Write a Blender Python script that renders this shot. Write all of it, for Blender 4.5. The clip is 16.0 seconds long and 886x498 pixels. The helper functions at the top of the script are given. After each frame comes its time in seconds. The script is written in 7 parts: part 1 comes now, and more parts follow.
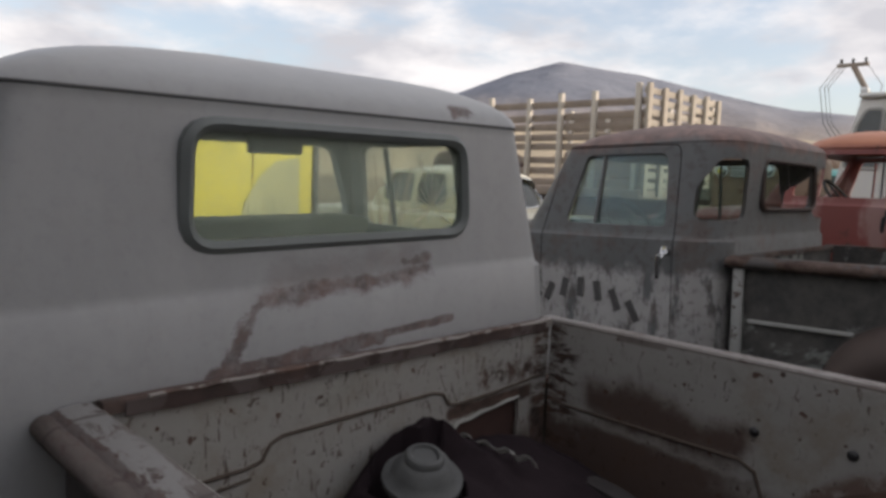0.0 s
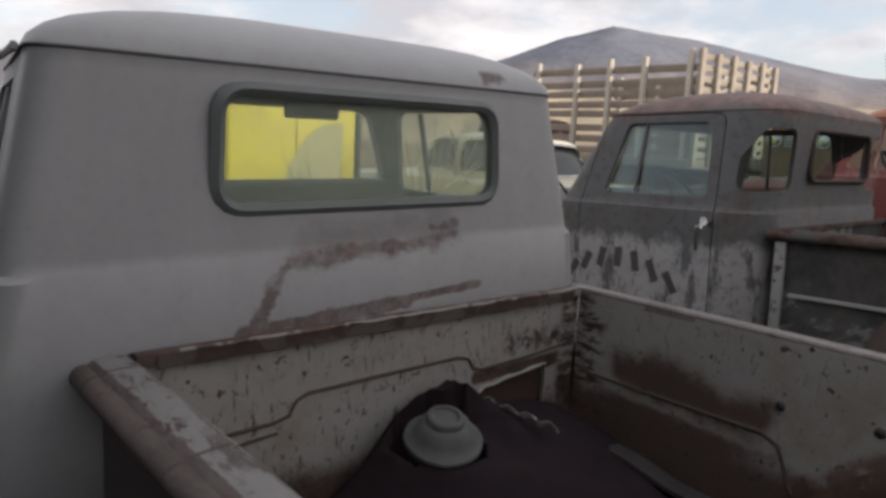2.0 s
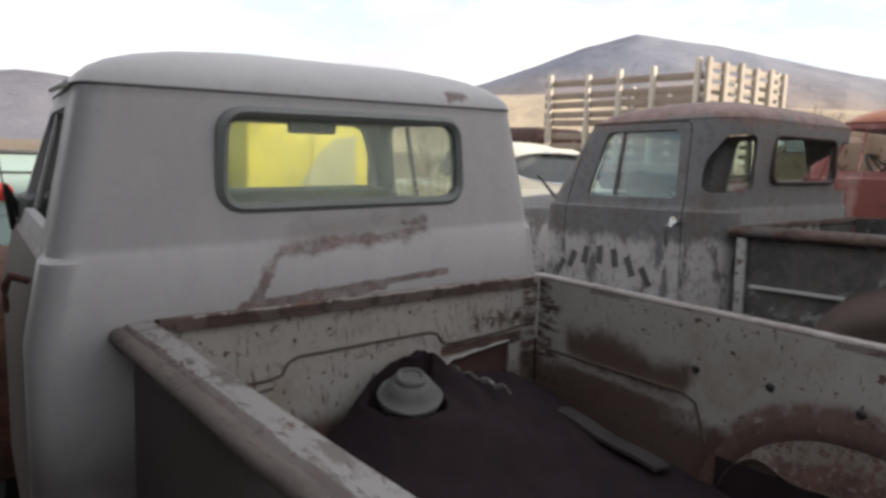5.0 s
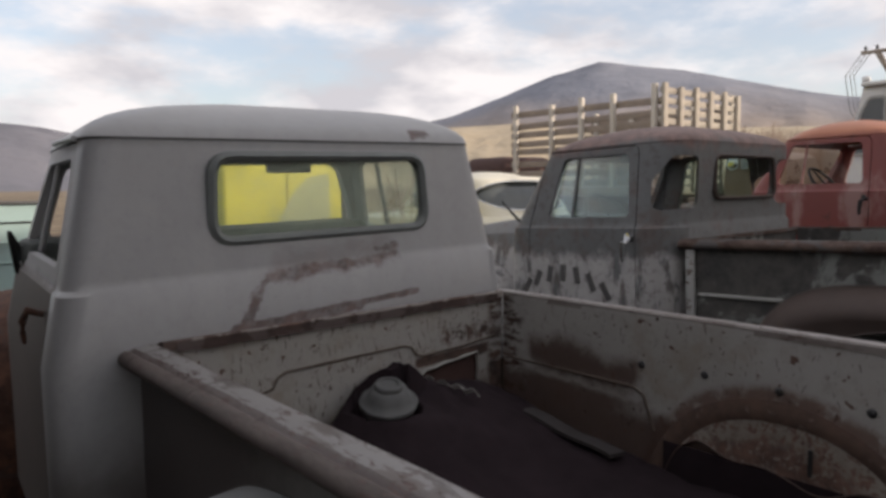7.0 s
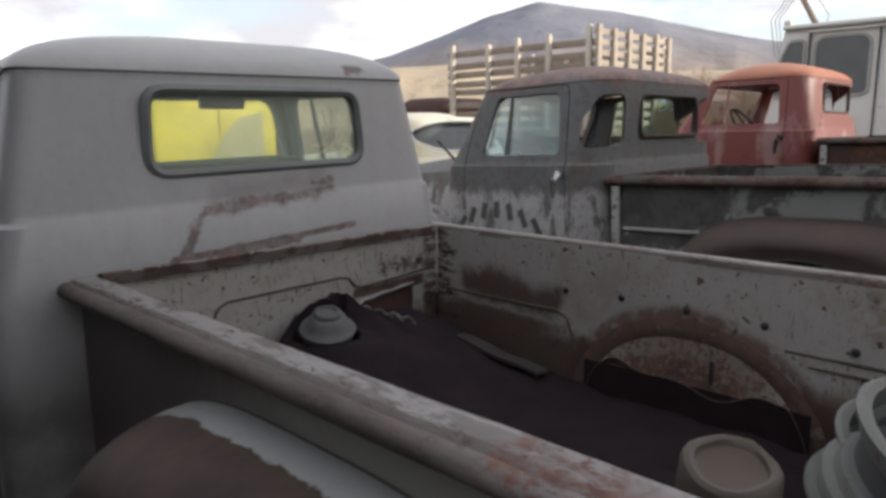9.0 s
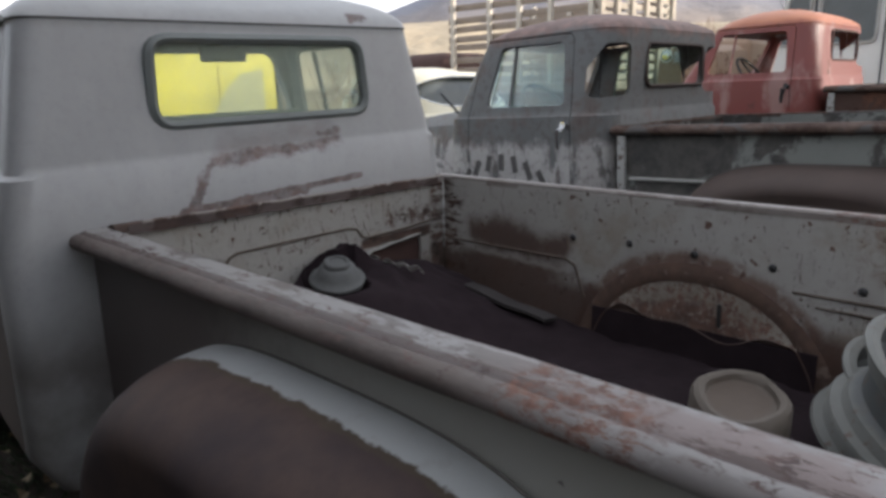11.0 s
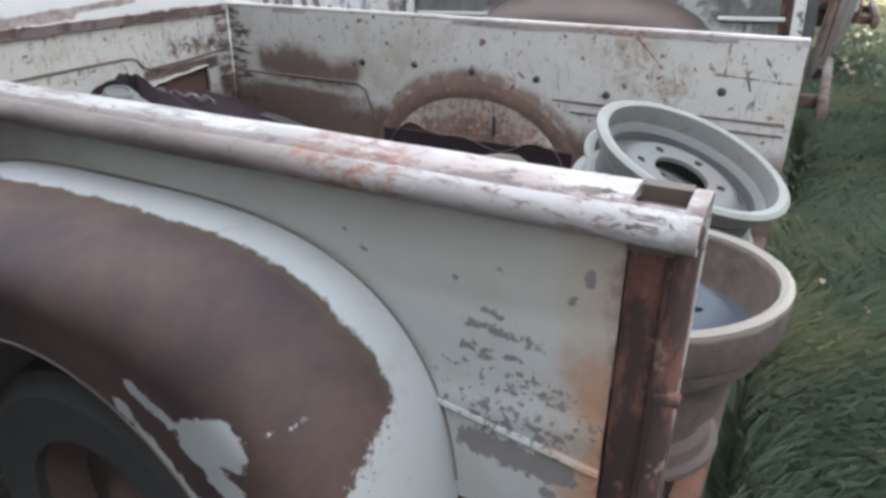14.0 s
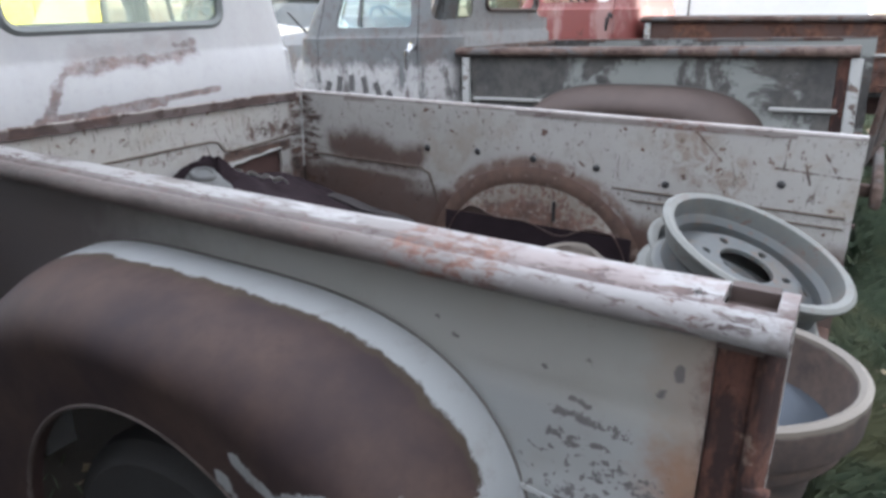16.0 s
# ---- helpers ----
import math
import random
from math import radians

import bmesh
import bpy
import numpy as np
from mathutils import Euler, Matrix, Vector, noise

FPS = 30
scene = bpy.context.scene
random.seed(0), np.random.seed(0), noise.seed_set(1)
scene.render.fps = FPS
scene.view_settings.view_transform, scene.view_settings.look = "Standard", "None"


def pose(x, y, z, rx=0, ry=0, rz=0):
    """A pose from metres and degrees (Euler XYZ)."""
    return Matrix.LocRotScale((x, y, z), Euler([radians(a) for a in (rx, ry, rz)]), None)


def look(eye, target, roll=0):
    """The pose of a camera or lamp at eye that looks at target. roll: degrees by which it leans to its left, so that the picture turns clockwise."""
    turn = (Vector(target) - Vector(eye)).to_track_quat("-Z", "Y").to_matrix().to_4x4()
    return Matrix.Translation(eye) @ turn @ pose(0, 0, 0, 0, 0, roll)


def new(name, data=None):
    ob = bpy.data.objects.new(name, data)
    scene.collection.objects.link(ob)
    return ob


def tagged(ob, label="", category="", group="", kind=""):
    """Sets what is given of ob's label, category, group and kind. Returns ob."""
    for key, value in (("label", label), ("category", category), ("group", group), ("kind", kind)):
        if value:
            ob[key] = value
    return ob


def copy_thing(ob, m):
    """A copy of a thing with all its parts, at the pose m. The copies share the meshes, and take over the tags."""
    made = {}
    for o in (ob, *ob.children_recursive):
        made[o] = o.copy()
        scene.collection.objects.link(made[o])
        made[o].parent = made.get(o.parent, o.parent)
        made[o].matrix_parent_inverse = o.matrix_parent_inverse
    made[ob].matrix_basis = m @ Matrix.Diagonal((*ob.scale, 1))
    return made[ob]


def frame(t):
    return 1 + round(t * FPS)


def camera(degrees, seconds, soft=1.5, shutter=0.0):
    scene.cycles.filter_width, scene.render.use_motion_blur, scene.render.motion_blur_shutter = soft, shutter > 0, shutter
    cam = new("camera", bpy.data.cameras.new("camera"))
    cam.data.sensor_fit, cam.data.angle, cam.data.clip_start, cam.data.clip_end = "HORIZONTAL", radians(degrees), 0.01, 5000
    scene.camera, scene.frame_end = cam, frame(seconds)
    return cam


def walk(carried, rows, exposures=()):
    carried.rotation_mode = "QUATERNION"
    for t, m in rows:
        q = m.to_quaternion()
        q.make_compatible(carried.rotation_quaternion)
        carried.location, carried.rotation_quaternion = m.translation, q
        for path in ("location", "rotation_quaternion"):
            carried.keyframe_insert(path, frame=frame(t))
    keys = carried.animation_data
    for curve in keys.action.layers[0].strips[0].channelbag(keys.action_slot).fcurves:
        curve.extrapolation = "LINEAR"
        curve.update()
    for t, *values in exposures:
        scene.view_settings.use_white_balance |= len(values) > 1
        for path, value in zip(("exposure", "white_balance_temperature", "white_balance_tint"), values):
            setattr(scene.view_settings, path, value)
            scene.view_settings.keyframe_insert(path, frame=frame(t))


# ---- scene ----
cam = camera(65.0, 16.0, 3.3)
PATH = [
    (0, (-1.043, -1.258, 1.556), (0.361, 0.152, 1.354), 2.3),
    (0.5, (-1.026, -1.341, 1.563), (0.4, 0.052, 1.41), 1.5),
    (1, (-1.052, -1.339, 1.564), (0.378, 0.04, 1.334), 2.5),
    (1.5, (-1.039, -1.29, 1.553), (0.278, 0.188, 1.266), 2.9),
    (2, (-1.021, -1.299, 1.558), (0.283, 0.186, 1.256), 3.0),
    (2.5, (-1.028, -1.383, 1.565), (0.264, 0.123, 1.319), 2.8),
    (3, (-0.997, -1.527, 1.561), (0.229, 0.035, 1.325), -0.6),
    (3.5, (-1.01, -1.581, 1.56), (0.182, -0.002, 1.263), -0.5),
    (4, (-1.076, -1.601, 1.556), (0.15, -0.049, 1.26), 2.0),
    (4.5, (-1.114, -1.635, 1.545), (0.141, -0.113, 1.217), 3.3),
    (5, (-1.12, -1.664, 1.559), (0.131, -0.128, 1.285), 2.0),
    (7.5, (-1.28, -1.913, 1.548), (0.034, -0.416, 1.365), -0.9),
    (8, (-1.293, -1.938, 1.519), (0.019, -0.45, 1.264), -0.2),
    (8.5, (-1.305, -1.946, 1.511), (0.001, -0.455, 1.246), -0.6),
    (9, (-1.309, -1.948, 1.53), (0.11, -0.581, 1.185), -0.5),
    (11.5, (-1.333, -1.942, 1.487), (0.058, -0.583, 1.018), -1.4),
    (12, (-1.31, -1.973, 1.463), (0.092, -0.638, 0.963), -0.5),
    (12.5, (-1.307, -2.014, 1.411), (0.024, -0.702, 0.697), -2.9),
    (13, (-1.315, -2.034, 1.413), (0.088, -0.856, 0.612), -2.5),
    (13.5, (-1.387, -2.057, 1.425), (0.136, -1.032, 0.63), -0.7),
    (14, (-1.442, -2.07, 1.419), (0.161, -1.224, 0.575), 0.1),
    (14.5, (-1.47, -2.082, 1.426), (0.218, -1.366, 0.628), -0.5),
    (15, (-1.49, -2.079, 1.445), (0.254, -1.391, 0.749), 0.7),
    (15.5, (-1.509, -2.063, 1.461), (0.203, -1.265, 0.802), -1.2),
    (16, (-1.528, -2.025, 1.469), (0.092, -1.049, 0.816), 0.4),
]
EXPOSURES = [(0.0, 0.1, 6600, 14), (3.5, 0.22, 6700, 16), (5.0, 0.64, 6650, 14), (7.5, 0.0, 6700, 16), (8.5, 0.2, 6600, 14), (9.0, 0.45, 6550, 14), (11.5, 0.88, 6250, 10), (12.0, 1.28, 6200, 8), (12.5, 1.72, 6050, 10), (13.3, 2.32, 6100, 10), (14.5, 2.6, 6150, 9), (15.2, 2.55, 6150, 10), (16.0, 2.15, 6000, 12)]
walk(cam, [(t, look(eye, target, roll)) for t, eye, target, roll in PATH], EXPOSURES)

# ---- light ----
SUN_WAY = Vector((0.55, -0.80, 0.26)).normalized()
world = bpy.data.worlds.new("sky")
scene.world = world
world.use_nodes = True
wt = world.node_tree
wt.nodes.clear()


def wnode(kind):
    return wt.nodes.new(kind)


sky = wnode("ShaderNodeTexSky")
sky.sky_type, sky.sun_disc = "NISHITA", False
sky.sun_elevation = math.asin(SUN_WAY.z)
sky.sun_rotation = math.atan2(SUN_WAY.x, SUN_WAY.y)
sky.dust_density = 2.0
sky_scale = wnode("ShaderNodeVectorMath")
sky_scale.operation = "SCALE"
sky_scale.inputs["Scale"].default_value = 0.16
wt.links.new(sky.outputs["Color"], sky_scale.inputs[0])
way = wnode("ShaderNodeTexCoord")
stretch = wnode("ShaderNodeMapping")
stretch.inputs["Scale"].default_value = (1.0, 1.0, 2.6)
stretch.inputs["Location"].default_value = (0.35, 0.1, 0.4)
wt.links.new(way.outputs["Generated"], stretch.inputs["Vector"])
puffs = wnode("ShaderNodeTexNoise")
puffs.inputs["Scale"].default_value, puffs.inputs["Detail"].default_value = 3.6, 10.0
puffs.inputs["Roughness"].default_value = 0.58
wt.links.new(stretch.outputs["Vector"], puffs.inputs["Vector"])
cover = wnode("ShaderNodeMapRange")
cover.interpolation_type = "SMOOTHSTEP"
cover.inputs["From Min"].default_value, cover.inputs["From Max"].default_value = 0.33, 0.55
wt.links.new(puffs.outputs["Fac"], cover.inputs["Value"])
shade_noise = wnode("ShaderNodeTexNoise")
shade_noise.inputs["Scale"].default_value, shade_noise.inputs["Detail"].default_value = 6.0, 7.0
wt.links.new(stretch.outputs["Vector"], shade_noise.inputs["Vector"])
cloud = wnode("ShaderNodeValToRGB")
cloud.color_ramp.elements[0].position, cloud.color_ramp.elements[0].color = 0.40, (0.46, 0.47, 0.495, 1)
cloud.color_ramp.elements[1].position, cloud.color_ramp.elements[1].color = 0.60, (0.70, 0.696, 0.69, 1)
wt.links.new(shade_noise.outputs["Fac"], cloud.inputs["Fac"])
blend = wnode("ShaderNodeMix")
blend.data_type = "RGBA"
wt.links.new(cover.outputs["Result"], blend.inputs[0])
thin_haze = wnode("ShaderNodeMix")
thin_haze.data_type = "RGBA"
thin_haze.inputs[0].default_value, thin_haze.inputs[7].default_value = 0.45, (0.50, 0.54, 0.60, 1)
wt.links.new(sky_scale.outputs["Vector"], thin_haze.inputs[6])
wt.links.new(thin_haze.outputs[2], blend.inputs[6])
wt.links.new(cloud.outputs["Color"], blend.inputs[7])
backdrop_light = wnode("ShaderNodeBackground")
backdrop_light.inputs["Strength"].default_value = 1.35
wt.links.new(blend.outputs[2], backdrop_light.inputs["Color"])
world_out = wnode("ShaderNodeOutputWorld")
wt.links.new(backdrop_light.outputs["Background"], world_out.inputs["Surface"])

sun = new("sun", bpy.data.lights.new("sun", "SUN"))
sun.data.energy, sun.data.angle, sun.data.color = 3.6, radians(0.6), (1.0, 0.90, 0.76)
sun.matrix_world = look((0, 0, 30), Vector((0, 0, 30)) - SUN_WAY)


# ---- materials ----
class Nodes:
    """Short hand for one material's nodes; places are metres in the object's own space."""

    def __init__(self, name, rough=0.6, metal=0.0):
        self.m = bpy.data.materials.new(name)
        self.m.use_nodes = True
        self.t = self.m.node_tree
        self.b = self.t.nodes["Principled BSDF"]
        self.b.inputs["Roughness"].default_value = rough
        self.b.inputs["Metallic"].default_value = metal
        self.co = self.t.nodes.new("ShaderNodeTexCoord").outputs["Object"]
        sep = self.t.nodes.new("ShaderNodeSeparateXYZ")
        self.t.links.new(self.co, sep.inputs[0])
        self.x, self.y, self.z = sep.outputs

    def put(self, socket, value):
        if isinstance(value, bpy.types.NodeSocket):
            self.t.links.new(value, socket)
        elif isinstance(value, (tuple, list)) and len(value) == 3 and socket.type == "RGBA":
            socket.default_value = (*value, 1)
        else:
            socket.default_value = value

    def math(self, op, a, b=0.0, clamp=False):
        node = self.t.nodes.new("ShaderNodeMath")
        node.operation, node.use_clamp = op, clamp
        self.put(node.inputs[0], a)
        self.put(node.inputs[1], b)
        return node.outputs[0]

    def scaled(self, s):
        node = self.t.nodes.new("ShaderNodeMapping")
        self.put(node.inputs["Vector"], self.co)
        node.inputs["Scale"].default_value = s
        return node.outputs[0]

    def noise(self, scale, detail=5.0, rough=0.6, at=None, distortion=0.0):
        node = self.t.nodes.new("ShaderNodeTexNoise")
        self.put(node.inputs["Vector"], at or self.co)
        for key, value in (("Scale", scale), ("Detail", detail), ("Roughness", rough), ("Distortion", distortion)):
            node.inputs[key].default_value = value
        return node.outputs["Fac"]

    def cells(self, scale, at=None, feature="F1"):
        node = self.t.nodes.new("ShaderNodeTexVoronoi")
        node.feature = feature
        self.put(node.inputs["Vector"], at or self.co)
        node.inputs["Scale"].default_value = scale
        return node.outputs["Distance"]

    def step(self, value, lo, hi):
        node = self.t.nodes.new("ShaderNodeMapRange")
        node.interpolation_type = "SMOOTHSTEP"
        self.put(node.inputs["Value"], value)
        node.inputs["From Min"].default_value, node.inputs["From Max"].default_value = lo, hi
        return node.outputs["Result"]

    def mix(self, f, a, b):
        node = self.t.nodes.new("ShaderNodeMix")
        node.data_type = "RGBA"
        self.put(node.inputs[0], f)
        self.put(node.inputs[6], a)
        self.put(node.inputs[7], b)
        return node.outputs[2]

    def either(self, a, b):
        return self.math("MAXIMUM", a, b)

    def both(self, a, b):
        return self.math("MULTIPLY", a, b)

    def inverse(self, a):
        return self.math("SUBTRACT", 1.0, a)

    def segment(self, u, v, a, b):
        """Distance, in the plane of u and v, from the segment a to b."""
        (ax, ay), (bx, by) = a, b
        dx, dy = bx - ax, by - ay
        pu, pv = self.math("SUBTRACT", u, ax), self.math("SUBTRACT", v, ay)
        along = self.math("ADD", self.math("MULTIPLY", pu, dx), self.math("MULTIPLY", pv, dy))
        h = self.math("DIVIDE", along, dx * dx + dy * dy, clamp=True)
        eu = self.math("SUBTRACT", pu, self.math("MULTIPLY", h, dx))
        ev = self.math("SUBTRACT", pv, self.math("MULTIPLY", h, dy))
        return self.math("SQRT", self.math("ADD", self.math("MULTIPLY", eu, eu), self.math("MULTIPLY", ev, ev)))

    def bump(self, height, strength=0.3, distance=0.01):
        node = self.t.nodes.new("ShaderNodeBump")
        node.inputs["Strength"].default_value, node.inputs["Distance"].default_value = strength, distance
        self.put(node.inputs["Height"], height)
        self.t.links.new(node.outputs[0], self.b.inputs["Normal"])

    def done(self, color, rough=None, metal=None):
        self.put(self.b.inputs["Base Color"], color)
        if rough is not None:
            self.put(self.b.inputs["Roughness"], rough)
        if metal is not None:
            self.put(self.b.inputs["Metallic"], metal)
        return self.m


def rust_colour(n, scale=9.0, dark=(0.035, 0.018, 0.013), light=(0.17, 0.070, 0.040)):
    return n.mix(n.step(n.noise(scale, 8, 0.7), 0.32, 0.70), dark, light)


def worn_paint(name, paint, rust=0.3, scale=3.0, chips=0.35, rough=0.55, light=(0.17, 0.07, 0.04), dark=(0.035, 0.018, 0.013), tint=0.82):
    """Old paint: faded in clouds, rusted through in patches (rust: share), chipped in small flakes."""
    n = Nodes(name)
    faded = n.mix(n.noise(1.6, 4), paint, tuple(c * tint for c in paint))
    faded = n.mix(n.both(n.step(n.noise(30, 6, 0.75), 0.5, 0.8), 0.35), faded, tuple(c * 0.55 for c in paint))
    big = n.step(n.noise(scale, 8, 0.66, distortion=0.4), 0.72 - 0.45 * rust, 0.76 - 0.42 * rust)
    flakes = n.step(n.noise(26, 4, 0.6), 0.80 - 0.30 * chips, 0.82 - 0.30 * chips)
    bare = n.either(big, flakes)
    red = rust_colour(n, 11.0, dark, light)
    n.bump(n.math("ADD", n.both(n.noise(90, 4, 0.7), 0.5), n.inverse(bare)), 0.35, 0.002)
    return n.done(n.mix(bare, faded, red), n.math("ADD", rough, n.both(bare, 0.3)))


def plain(name, color, rough=0.6, metal=0.0, vary=0.25, scale=14.0, relief=0.15):
    n = Nodes(name, rough, metal)
    tone = n.mix(n.noise(scale, 6, 0.65), tuple(c * (1 - vary) for c in color), tuple(min(1, c * (1 + vary)) for c in color))
    tone = n.mix(n.both(n.step(n.noise(scale * 0.13, 3), 0.45, 0.7), 0.3), tone, tuple(c * 0.6 for c in color))
    n.bump(n.noise(scale * 6, 4, 0.7), relief, 0.003)
    return n.done(tone)


def glass(name, tint, haze=0.25):
    """Old glass with a film of dust: a clear pane mixed with a thin diffuse film."""
    m = bpy.data.materials.new(name)
    m.use_nodes = True
    t = m.node_tree
    b = t.nodes["Principled BSDF"]
    b.inputs["Base Color"].default_value = (*tint, 1)
    b.inputs["Roughness"].default_value = 0.02
    b.inputs["IOR"].default_value = 1.45
    b.inputs["Transmission Weight"].default_value = 1.0
    film = t.nodes.new("ShaderNodeBsdfDiffuse")
    film.inputs["Color"].default_value = (0.52, 0.58, 0.48, 1)
    streaks = t.nodes.new("ShaderNodeTexNoise")
    streaks.inputs["Scale"].default_value, streaks.inputs["Detail"].default_value = 5.0, 6.0
    co = t.nodes.new("ShaderNodeTexCoord")
    t.links.new(co.outputs["Object"], streaks.inputs["Vector"])
    amount = t.nodes.new("ShaderNodeMapRange")
    amount.inputs["From Min"].default_value, amount.inputs["From Max"].default_value = 0.3, 0.7
    amount.inputs["To Min"].default_value, amount.inputs["To Max"].default_value = haze * 0.5, haze * 1.4
    t.links.new(streaks.outputs["Fac"], amount.inputs["Value"])
    both = t.nodes.new("ShaderNodeMixShader")
    t.links.new(amount.outputs["Result"], both.inputs["Fac"])
    t.links.new(b.outputs[0], both.inputs[1])
    t.links.new(film.outputs[0], both.inputs[2])
    t.links.new(both.outputs[0], t.nodes["Material Output"].inputs["Surface"])
    return m


def primer_cab():
    """Grey primer with three rusted streaks on the back wall and a lighter scuff on the belt."""
    n = Nodes("grey_primer")
    base = n.mix(n.noise(2.2, 5), (0.375, 0.380, 0.385), (0.315, 0.320, 0.328))
    base = n.mix(n.both(n.step(n.noise(40, 5, 0.7), 0.45, 0.8), 0.25), base, (0.20, 0.20, 0.20))
    base = n.mix(n.both(n.step(n.noise(6, 6, 0.7, at=n.scaled((1.6, 1.6, 0.35))), 0.42, 0.70), 0.30), base, (0.285, 0.285, 0.292))
    base = n.mix(n.both(n.step(n.noise(3.2, 7, 0.7, distortion=0.8), 0.50, 0.68), 0.22), base, (0.420, 0.420, 0.418))
    wob = n.math("ADD", n.both(n.math("SUBTRACT", n.noise(8, 7, 0.72), 0.5), 0.085), n.both(n.math("SUBTRACT", n.noise(34, 6, 0.7, at=n.scaled((0.7, 1.0, 1.3))), 0.5), 0.045))
    rear = n.step(n.math("MULTIPLY", n.y, -1.0), -0.09, -0.07)

    def streak(a, b, wide, soft=0.012):
        d = n.math("ADD", n.segment(n.x, n.z, a, b), wob)
        return n.inverse(n.step(d, wide, wide + soft))

    def fine(a, b, wide):
        d = n.math("ADD", n.segment(n.x, n.z, a, b), n.both(wob, 0.22))
        return n.inverse(n.step(d, wide, wide + 0.006))

    marks = n.either(streak((-0.30, 1.296), (0.17, 1.322), 0.004, 0.030), n.either(streak((-0.30, 1.295), (-0.345, 1.235), 0.011), streak((-0.345, 1.235), (-0.372, 1.175), 0.016)))
    marks = n.either(marks, n.both(streak((0.10, 1.345), (0.17, 1.347), 0.006, 0.02), 0.9))
    marks = n.either(marks, n.either(fine((-0.37, 1.160), (0.26, 1.186), 0.0065), streak((-0.40, 1.152), (0.02, 1.166), 0.010)))
    marks = n.either(marks, n.both(streak((-0.25, 1.325), (0.12, 1.352), 0.010, 0.06), 0.42))
    marks = n.either(marks, streak((0.30, 1.732), (0.36, 1.735), 0.006))
    marks = n.both(marks, n.math("ADD", 0.70, n.both(n.step(n.noise(24, 7, 0.72), 0.40, 0.56), 0.30)))
    marks = n.both(marks, rear)
    marks = n.either(marks, n.step(n.noise(6, 8, 0.7), 0.76, 0.80))
    # the shade low on the cab is put into the colour, broken by noise
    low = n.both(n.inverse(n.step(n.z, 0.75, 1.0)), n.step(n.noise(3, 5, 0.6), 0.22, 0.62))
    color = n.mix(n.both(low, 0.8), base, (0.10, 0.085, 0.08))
    n.bump(n.math("ADD", n.both(n.noise(120, 3), 0.4), n.inverse(marks)), 0.3, 0.0015)
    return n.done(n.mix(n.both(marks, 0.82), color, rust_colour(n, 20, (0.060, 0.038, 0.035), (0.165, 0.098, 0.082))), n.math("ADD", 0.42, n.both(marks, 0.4)))


